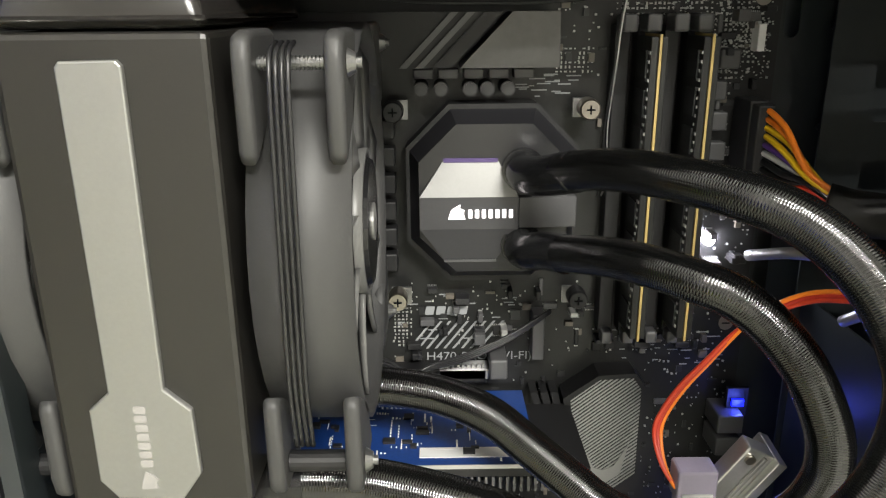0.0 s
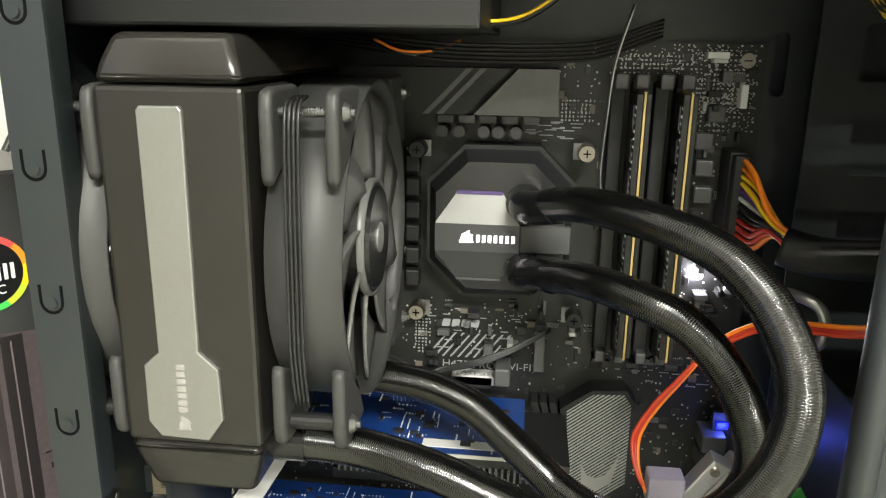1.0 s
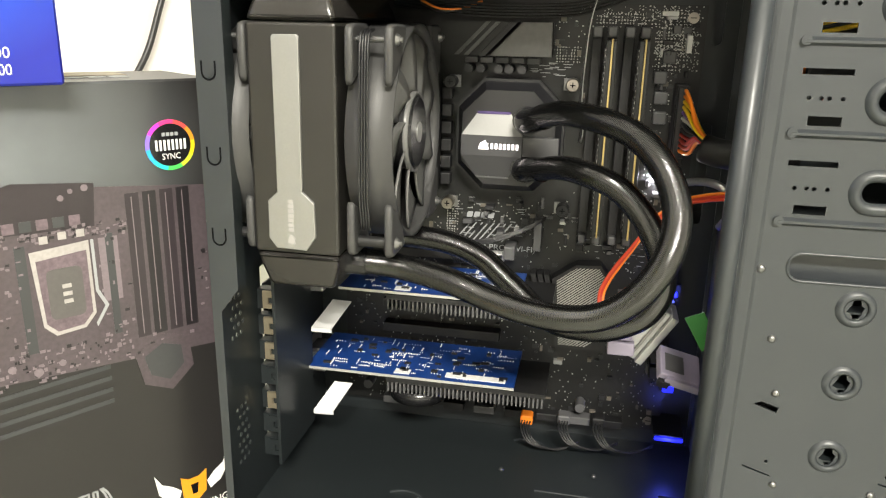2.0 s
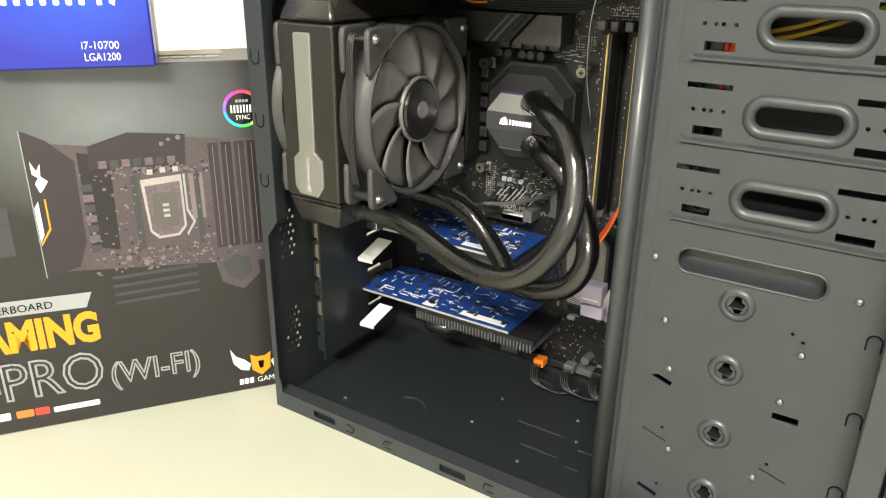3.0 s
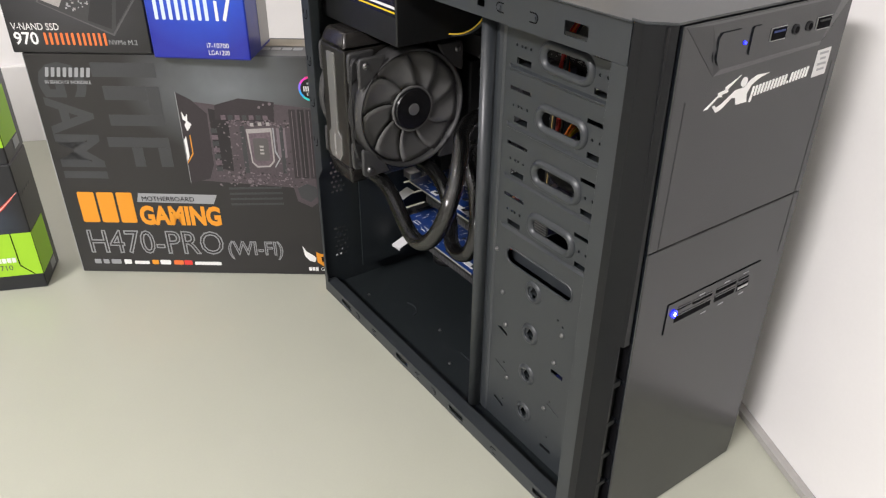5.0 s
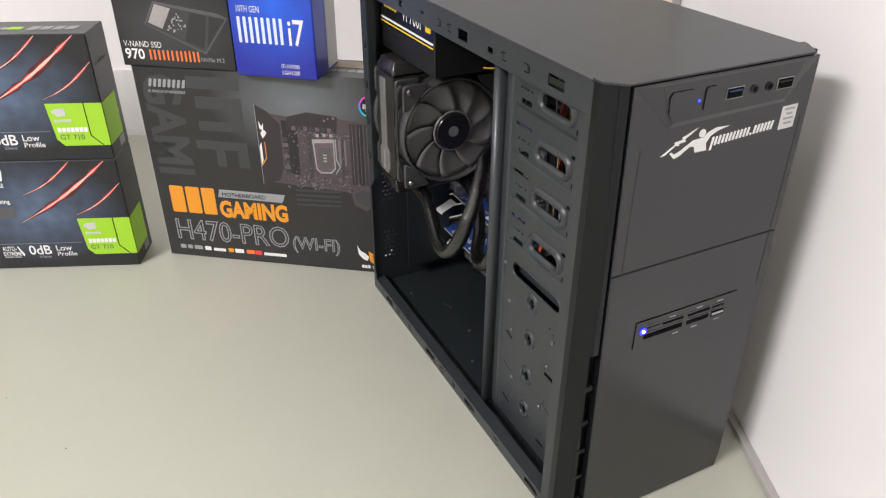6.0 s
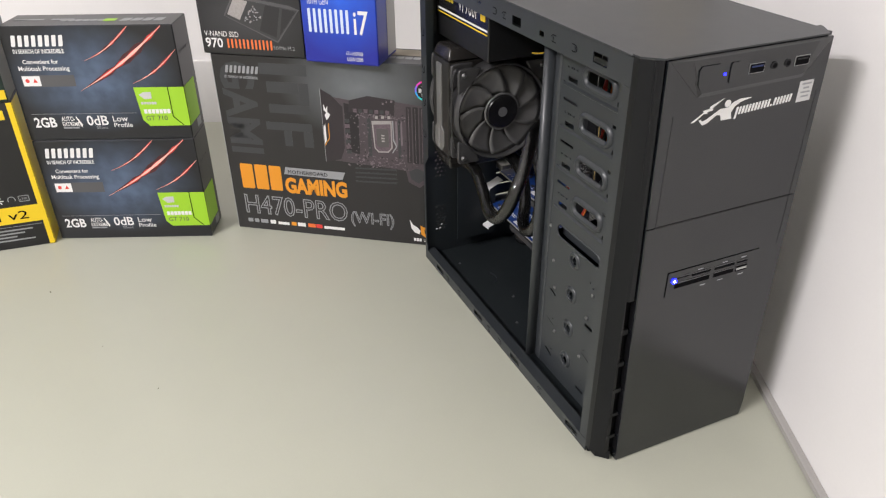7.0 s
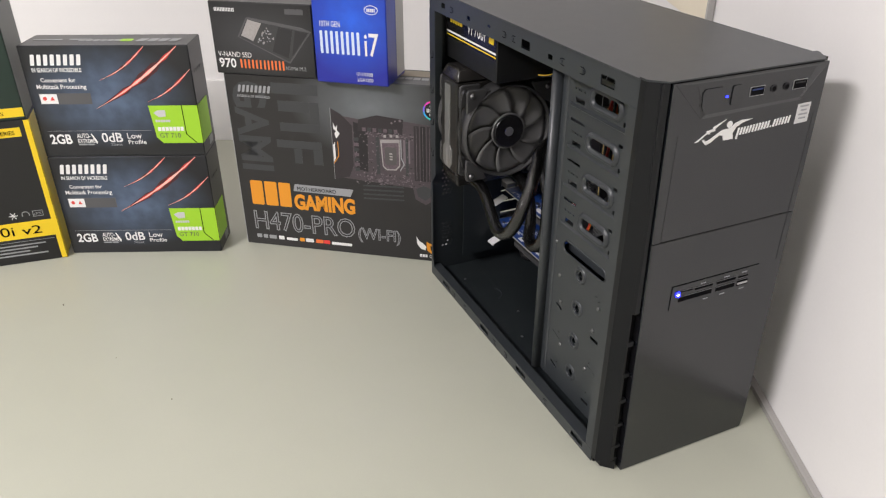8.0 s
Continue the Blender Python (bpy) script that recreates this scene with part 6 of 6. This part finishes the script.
# ---- cooling fans ----
def cooling_fan(x, label):
    """A 120 mm fan whose air runs along x; x: its front face (towards +x), 25 mm thick."""
    e = thing("cooling_fan", label, "fan", pose(x, 0.0705, 0.2490), "radiator fans")
    T, n = 0.025, 40
    bm = mesh()
    prof = ((0.0588, -T), (0.0606, -T), (0.0606, 0.0), (0.0588, 0.0), (0.0572, -0.0035), (0.0572, -T + 0.0035))
    rings = [[bm.verts.new((d, r * math.cos(2 * math.pi * k / n), r * math.sin(2 * math.pi * k / n))) for k in range(n)] for r, d in prof]
    for i in range(len(rings)):
        p, q = rings[i], rings[(i + 1) % len(rings)]
        for k in range(n):
            bm.faces.new((p[k], p[(k + 1) % n], q[(k + 1) % n], q[k])).smooth = i != 0
    bmesh.ops.recalc_face_normals(bm, faces=bm.faces)
    fr = part("frame", bm, M_FRAME, e)
    for sy in (-1, 1):
        for sz in (-1, 1):
            for d0, d1 in ((-0.0045, 0.0), (-T, -T + 0.0045)):
                a = 0.0600
                pts = [(sy * 0.0300, sz * 0.0585), (sy * 0.0330, sz * 0.0598), (sy * 0.0530, sz * a), (sy * 0.0575, sz * 0.0592), (sy * 0.0592, sz * 0.0575), (sy * a, sz * 0.0530), (sy * 0.0598, sz * 0.0330), (sy * 0.0585, sz * 0.0300), (sy * 0.0400, sz * 0.0400)]
                bm = prism(mesh(), pts, "x", d0, d1)
                bmesh.ops.bevel(bm, geom=[ed for ed in bm.edges if abs(ed.verts[0].co.x - ed.verts[1].co.x) < 1e-6], offset=0.0017, segments=4, affect="EDGES", profile=0.5)
                part("corner_flange", bm, M_FRAME, fr, smooth=True)
            bm = mesh()
            cyl(bm, (-T / 2 + 0.0015, sy * 0.0525, sz * 0.0525), "x", 0.0013, T + 0.004, 14)
            for k in range(17):
                cyl(bm, (-0.0055 - 0.0009 * k, sy * 0.0525, sz * 0.0525), "x", 0.0017, 0.0004, 14)
            sc = part("screw", bm, M_RIVET, e)
            part("screw_head", cyl(mesh(), (0.0012, sy * 0.0525, sz * 0.0525), "x", 0.0034, 0.0020, 20, 0.0022), M_RIVET, sc)
            bm = mesh()
            cyl(bm, (-T / 2, sy * 0.0525, sz * 0.0525), "x", 0.0030, T - 0.0095, 16)
            if sz < 0:
                part("corner_pillar", bm, M_BLACK, fr)
            else:
                bm.free()
    hub = part("hub", cyl(mesh(), (-0.0115, 0, 0), "x", 0.0215, 0.0200, 40), M_BLACK, e)
    part("hub_cap", cyl(mesh(), (-0.0008, 0, 0), "x", 0.0205, 0.0016, 40, 0.0195), M_GLOSSBLACK, hub)
    part("hub_sticker", cyl(mesh(), (0.0003, 0, 0), "x", 0.0060, 0.0006, 24), M_SILVER, hub)
    bm = mesh()
    n = 44
    prof = ((0.0215, -0.004), (0.0215, -0.0012), (0.0232, -0.0012), (0.0232, -0.004))
    rings = [[bm.verts.new((d, r * math.cos(2 * math.pi * k / n), r * math.sin(2 * math.pi * k / n))) for k in range(n)] for r, d in prof]
    for p, q in zip(rings, rings[1:]):
        for k in range(n):
            bm.faces.new((p[k], p[(k + 1) % n], q[(k + 1) % n], q[k])).smooth = True
    part("hub_ring", bm, M_FAN, hub, "pale ring round the hub")
    for b in range(9):
        bm = mesh()
        a0 = 2 * math.pi * b / 9
        grid = []
        for i in range(7):
            r = 0.0225 + 0.0335 * i / 6
            row = []
            for j in range(6):
                f = j / 5
                ang = a0 + 0.70 * f * (1 + 0.12 * i / 6) + 0.30 * (i / 6) ** 1.4
                row.append(bm.verts.new((-0.0022 - 0.0050 * f - 0.0010 * math.sin(math.pi * f), r * math.cos(ang), r * math.sin(ang))))
            grid.append(row)
        for i in range(6):
            for j in range(5):
                bm.faces.new((grid[i][j], grid[i][j + 1], grid[i + 1][j + 1], grid[i + 1][j])).smooth = True
        res = bmesh.ops.extrude_face_region(bm, geom=list(bm.faces))
        bmesh.ops.translate(bm, vec=(-0.0014, 0, 0), verts=[v for v in res["geom"] if isinstance(v, bmesh.types.BMVert)])
        bmesh.ops.recalc_face_normals(bm, faces=bm.faces)
        part("blade", bm, M_FAN, e)
    for k in range(4):
        w = sweep(mesh(), [(-0.0165 + 0.0014 * k, -0.0500, 0.0570), (-0.0165 + 0.0014 * k, -0.0590, 0.0530), (-0.0165 + 0.0014 * k, -0.0618, 0.030), (-0.0167 + 0.0014 * k, -0.0622, 0), (-0.0170 + 0.0014 * k, -0.0615, -0.025), (-0.0172 + 0.0014 * k, -0.0570, -0.045)], 0.00062, 8, 5)
        part("cable", w, M_RUBBER, e)
    return e


cooling_fan(0.1060, "grey-bladed black fan on the inner radiator side")
cooling_fan(0.0285, "grey-bladed black fan between radiator and case back")

# ---- cables ----
COL = {n: mat(n + "_wire", c, 0.35) for n, c in dict(orange=(0.85, 0.22, 0.02), yellow=(0.85, 0.55, 0.02), violet=(0.14, 0.06, 0.32), white=(0.6, 0.6, 0.6), red=(0.50, 0.035, 0.02), black=(0.012, 0.012, 0.013), scarlet=(0.62, 0.06, 0.025)).items()}
loom = thing("power_loom", "bundle of coloured wires from the power supply plugged into the mainboard", "cable")
for k, n in enumerate(("orange", "orange", "yellow", "yellow", "violet", "white", "black", "black", "red", "red", "scarlet", "orange")):
    z = 0.2730 - 0.0034 * k
    d = 0.0010 * (k % 3)
    part("wire", sweep(mesh(), [(0.2600, 0.1500, z), (0.2606, 0.1420, z - 0.0005), (0.2625 + d, 0.1300, z - 0.006 * (1 - k / 11)), (0.2660 + d, 0.1180 - d, 0.2540 - 0.0008 * k), (0.2740, 0.1080, 0.2470 - 0.0006 * k), (0.2860, 0.1020, 0.2440 - 0.0006 * k)], 0.0013, 8, 5), COL[n], loom)
part("plug", box(mesh(), 0.2562, 0.2634, 0.1430, 0.1502, 0.2300, 0.2750, 0.0008), M_BLACK, loom)
part("sleeve", sweep(mesh(), [(0.2700, 0.1090, 0.2425), (0.2800, 0.1040, 0.2405), (0.2960, 0.1000, 0.2400), (0.3200, 0.1000, 0.2420)], 0.0085, 16, 5), M_BLACK, loom)
sata = thing("drive_power_cable", "flat red and orange drive power cable looping beside the mainboard", "cable")
for k, n in enumerate(("orange", "red", "scarlet")):
    o = 0.0016 * k
    part("wire", sweep(mesh(), [(0.2900, 0.0480, 0.2310 - o), (0.2776, 0.0560, 0.2270 - o), (0.2688, 0.0720, 0.2219 - o), (0.2600, 0.0920, 0.2140 - o), (0.2484, 0.1030, 0.2020 - o), (0.2429, 0.1090, 0.1906 + o * 0.3), (0.2365 - o * 0.6, 0.1150, 0.1760), (0.2298 - o * 0.9, 0.1190, 0.1631), (0.2235 - o * 0.9, 0.1200, 0.1510), (0.2205 - o * 0.9, 0.1190, 0.1415), (0.2205 - o * 0.4, 0.1120, 0.1310), (0.2238 + o * 0.2, 0.1050, 0.1235), (0.2300 + o, 0.1030, 0.1210)], 0.0010, 8, 6), COL[n], sata)
M_LILAC = mat("pale_lilac_plastic", (0.30, 0.27, 0.35), 0.45, grain=0.1, scale=600)
part("plug", box(mesh(), 0.2235, 0.2400, 0.1010, 0.1130, 0.1180, 0.1330, 0.0012), M_LILAC, sata, "pale lilac plug")
part("plug_rib", box(mesh(), 0.2255, 0.2380, 0.1002, 0.1010, 0.1215, 0.1228), M_BOXSIDE, sata)
part("plug", box(mesh(), 0.2250, 0.2420, 0.1000, 0.1120, 0.1080, 0.1170, 0.0010), M_LILAC, sata, "pale plug")
brk = thing("drive_bracket", "bare steel drive bracket beside the mainboard", "bracket", pose(0.2530, 0.1090, 0.1270, 12, 28, 8))
part("plate", box(mesh(), -0.0105, 0.0030, -0.004, 0.004, -0.0260, 0.0150, 0.0008), M_ZINC, brk)
part("flange", box(mesh(), 0.0030, 0.0080, -0.007, 0.012, -0.0260, 0.0150, 0.0006), M_ZINC, brk)
part("rib", box(mesh(), -0.0022, -0.0004, -0.0055, -0.004, -0.024, 0.0135, 0.0004), M_SILVER, brk)
part("screw", cyl(mesh(), (-0.0066, -0.0046, 0.0100), "y", 0.0022, 0.0016, 14), M_NICKEL, brk)
ssd = thing("storage_drive", "small steel-cased drive lying beside the mainboard", "drive", pose(0.2650, 0.0900, 0.1080, 24, 16, 6))
part("shell", box(mesh(), -0.0090, 0.0170, -0.010, 0.014, -0.004, 0.003, 0.001), M_LILAC, ssd)
part("edge", box(mesh(), -0.0050, 0.0180, -0.0125, -0.0100, -0.0035, 0.0022, 0.0004), M_LILAC, ssd)
part("label", box(mesh(), -0.0060, 0.0060, -0.006, 0.008, 0.0030, 0.0033), M_GREYPL, ssd)
part("connector", box(mesh(), -0.0085, -0.0010, -0.0135, -0.0100, -0.0060, -0.0010, 0.0004), M_BLACK, ssd)
tag = thing("green_tag", "bright green plastic pull tag beside the drive", "tag", pose(0.2765, 0.0700, 0.1420, 14, -28, -12))
part("leaf", box(mesh(), -0.0058, 0.0058, -0.0006, 0.0006, -0.0130, 0.0120, 0.0004), mat("green_plastic", (0.03, 0.21, 0.04), 0.45, grain=0.15, scale=300), tag)
led = thing("lamp_strip", "small blue lamp strip in the dark front of the case", "lamp")
part("lamp", box(mesh(), 0.2660, 0.2715, 0.1560, 0.1575, 0.1312, 0.1348), M_BLUEGLOW, led)
part("lamp", box(mesh(), 0.2645, 0.2715, 0.1190, 0.1205, 0.0765, 0.0825), M_BLUEGLOW, led)
part("lamp", box(mesh(), 0.2655, 0.2850, 0.1390, 0.1405, 0.0285, 0.0308), M_BLUEGLOW, led)
part("strip", box(mesh(), 0.2640, 0.2740, 0.1576, 0.1600, 0.1240, 0.1400), M_BLACK, led)
part("strip", box(mesh(), 0.2635, 0.2725, 0.1206, 0.1740, 0.0750, 0.0840), M_BLACK, led)
part("strip", box(mesh(), 0.2650, 0.2855, 0.1406, 0.1740, 0.0270, 0.0320), M_BLACK, led)
for place, watts in (((0.2690, 0.1530, 0.1330), 0.008), ((0.2750, 0.1330, 0.0300), 0.014)):
    d = bpy.data.lights.new("blue_lamp_light", "POINT")
    d.energy, d.color, d.shadow_soft_size = watts, (0.10, 0.14, 1.0), 0.003
    new("blue_lamp_light", d).location = place
grey = thing("data_cable", "grey data cable arching over the drives", "cable")
part("cord", sweep(mesh(), [(0.2600, 0.1450, 0.2110), (0.2680, 0.1200, 0.2200), (0.2780, 0.1000, 0.2230), (0.2850, 0.0950, 0.2180), (0.2868, 0.0980, 0.2050), (0.2850, 0.1100, 0.1950)], 0.0024, 10, 6), M_ZINC, grey)
lead = thing("fan_lead", "tied coil of thin black fan cable by the lower card", "cable")
for k in range(4):
    o = 0.0016 * k
    part("strand", sweep(mesh(), [(0.0980, 0.1250, 0.1760 - o), (0.1060, 0.1300, 0.1700 - o), (0.1140, 0.1320, 0.1640 - o * 0.4), (0.1230, 0.1350, 0.1640 + o * 0.3), (0.1400, 0.1440, 0.1640 + o * 0.6), (0.1600, 0.1520, 0.1700 + o * 0.5), (0.1780, 0.1580, 0.1800 + o * 0.3)], 0.0007, 8, 5), M_RUBBER, lead)
for k in range(6):
    a = 0.0016 * k
    part("coil", sweep(mesh(), [(0.1130 + a, 0.1290, 0.1640), (0.1170 + a, 0.1250, 0.1590), (0.1190 + a, 0.1290, 0.1530), (0.1160 + a, 0.1330, 0.1560), (0.1125 + a, 0.1330, 0.1630)], 0.0008, 8, 5), M_RUBBER, lead)
part("tie", sweep(mesh(), [(0.1130, 0.1280, 0.1660), (0.1160, 0.1260, 0.1640), (0.1150, 0.1300, 0.1610), (0.1120, 0.1320, 0.1640)], 0.0010, 8, 4), M_BLACK, lead)
eps = thing("processor_power_cable", "flat dark cable running along the top of the mainboard", "cable")
for k in range(5):
    z = 0.3150 + 0.0018 * k
    part("wire", sweep(mesh(), [(0.0700, 0.1500, z + 0.006), (0.1150, 0.1400, z + 0.001), (0.1450, 0.1390, z), (0.1750, 0.1400, z + 0.0005), (0.1950, 0.1450, z + 0.003), (0.2200, 0.1500, z + 0.012)], 0.0007, 8, 5), M_BLACK, eps)
thin = thing("thin_lead", "thin grey lead hanging down between pump and memory", "cable")
for k in range(2):
    part("wire", sweep(mesh(), [(0.2050 + 0.0006 * k, 0.1380, 0.3400), (0.1985 + 0.0007 * k, 0.1400, 0.3150), (0.1965 + 0.0008 * k, 0.1420, 0.2900), (0.1955 + 0.0012 * k, 0.1480, 0.2650), (0.1970 + 0.0018 * k, 0.1520, 0.2450), (0.1960 + 0.002 * k, 0.1580, 0.2350)], 0.0004, 8, 5), M_ZINC if k == 1 else M_RUBBER, thin)
for pts, n in (([(0.0900, 0.1400, 0.3240), (0.1030, 0.1380, 0.3190), (0.1180, 0.1400, 0.3195), (0.1300, 0.1420, 0.3240)], "orange"),
               ([(0.1400, 0.0800, 0.3300), (0.1580, 0.0900, 0.3330), (0.1750, 0.0950, 0.3450), (0.1900, 0.0950, 0.3650)], "yellow")):
    wt = thing("supply_wire", "loose " + n + " wire under the power supply", "cable")
    part("wire", sweep(mesh(), pts, 0.0007, 8, 6), COL[n], wt)
    part("wire", sweep(mesh(), [(x, y + 0.003, z - 0.001) for x, y, z in pts], 0.0014, 8, 6), COL["black"], wt)

bundle = thing("yellow_wire_bundle", "short bundle of yellow wires behind the drive cage", "cable")
for k in range(3):
    o = 0.0020 * k
    part("wire", sweep(mesh(), [(0.2960 + o, 0.1560, 0.3660), (0.3030 + o, 0.1580, 0.3530), (0.3095 + o, 0.1590, 0.3440), (0.3150 + o, 0.1590, 0.3380 + 0.5 * o), (0.3230 + o, 0.1570, 0.3330 + o)], 0.0012, 8, 5), COL["yellow"], bundle)

# wires behind the cage plate
cw = thing("cage_wires", "loose red, orange and yellow wires hanging inside the drive cage", "cable")
for k, (n, x, y) in enumerate((("red", 0.3055, 0.072), ("red", 0.3080, 0.070), ("orange", 0.3100, 0.073), ("black", 0.3120, 0.071), ("red", 0.3900, 0.070), ("black", 0.3925, 0.068))):
    o = 0.004 * math.sin(2.1 * k)
    part("wire", sweep(mesh(), [(x - 0.006, y + 0.03, 0.384), (x + o, y + 0.004, 0.365), (x - o, y, 0.335), (x + 0.5 * o, y + 0.002, 0.306), (x - 0.7 * o, y + 0.004, 0.280), (x + 0.004, y + 0.030, 0.258)], 0.0013, 8, 5), COL[n], cw)
for k in range(3):
    o = 0.0022 * k
    part("wire", sweep(mesh(), [(0.400, 0.085, 0.352 - o), (0.380, 0.078, 0.338 - o), (0.3600, 0.075, 0.328 - o), (0.340, 0.078, 0.320 - o), (0.320, 0.095, 0.314 - o)], 0.0013, 8, 5), COL[("yellow", "black", "yellow")[k]], cw)
# cooling fan under the lower graphics card
gf = thing("card_fan", "small black fan under the lower graphics card", "fan", pose(0.0960, 0.1250, 0.0610))
bm = mesh()
n, prof = 36, ((0.0190, 0.0), (0.0205, 0.0), (0.0205, -0.0095), (0.0180, -0.0095), (0.0180, -0.0080))
rings = [[bm.verts.new((r * math.cos(2 * math.pi * k / n), r * math.sin(2 * math.pi * k / n), d)) for k in range(n)] for r, d in prof]
for p, q in zip(rings, rings[1:]):
    for k in range(n):
        bm.faces.new((p[k], p[(k + 1) % n], q[(k + 1) % n], q[k])).smooth = True
part("ring", bm, M_GLOSSBLACK, gf)
part("hub", cyl(mesh(), (0, 0, -0.005), "z", 0.0085, 0.009, 24), M_BLACK, gf)
for k in range(7):
    a = 2 * math.pi * k / 7
    bm = mesh()
    prism(bm, [(0.008 * math.cos(a), 0.008 * math.sin(a)), (0.0175 * math.cos(a + 0.25), 0.0175 * math.sin(a + 0.25)), (0.0175 * math.cos(a + 0.8), 0.0175 * math.sin(a + 0.8)), (0.008 * math.cos(a + 0.6), 0.008 * math.sin(a + 0.6))], "z", -0.006, -0.005)
    part("blade", bm, M_BLACK, gf)
# plugs along the lower edge of the board
for x, z, m, lab in ((0.1735, 0.0265, COL["orange"], "small orange plug on the lower edge of the mainboard"), (0.2010, 0.0300, M_GREYPL, "grey plug on the lower edge of the mainboard"), (0.2260, 0.0310, M_BLACK, "black plug on the lower edge of the mainboard")):
    pl = thing("header_plug", lab, "plug", pose(x, 0.1480, z))
    part("shell", box(mesh(), -0.0045, 0.0045, 0, 0.0105, -0.0035, 0.0035, 0.0008, 1), m, pl)
    for k in range(4):
        part("wire", sweep(mesh(), [(-0.003 + 0.002 * k, 0.001, 0), (-0.003 + 0.002 * k, -0.008, -0.003), (0.004 + 0.002 * k, -0.014, -0.010), (0.020 + 0.002 * k, -0.010, -0.015), (0.040, -0.002, -0.013 + 0.001 * k)], 0.0006, 8, 4), M_RUBBER, pl)
# pale edge connector above the upper graphics card
ec = thing("edge_connector", "pale plastic socket with a row of metal pins on the mainboard", "socket", pose(0.1265, 0.1580, 0.1462))
part("shell", box(mesh(), 0, 0.0235, 0, 0.0098, 0, 0.0055, 0.0005, 1), M_BOXSIDE, ec)
for k in range(9):
    part("pin", box(mesh(), 0.0012 + 0.0024 * k, 0.0024 + 0.0024 * k, 0.0010, 0.0030, 0.0055, 0.0072), M_SOLDER, ec)

tagged(grains("crumbs", mat("dark_crumb", (0.10, 0.08, 0.05), 0.8), None, [(-0.1285, -0.1262, -0.5005, -0.4990, 0.0, 0.0010), (0.1400, 0.1412, -0.3860, -0.3848, 0.0, 0.0006), (0.0302, 0.0312, -0.4402, -0.4394, 0.0, 0.0005)]), "tiny dark crumbs lying on the bench top", "crumbs")
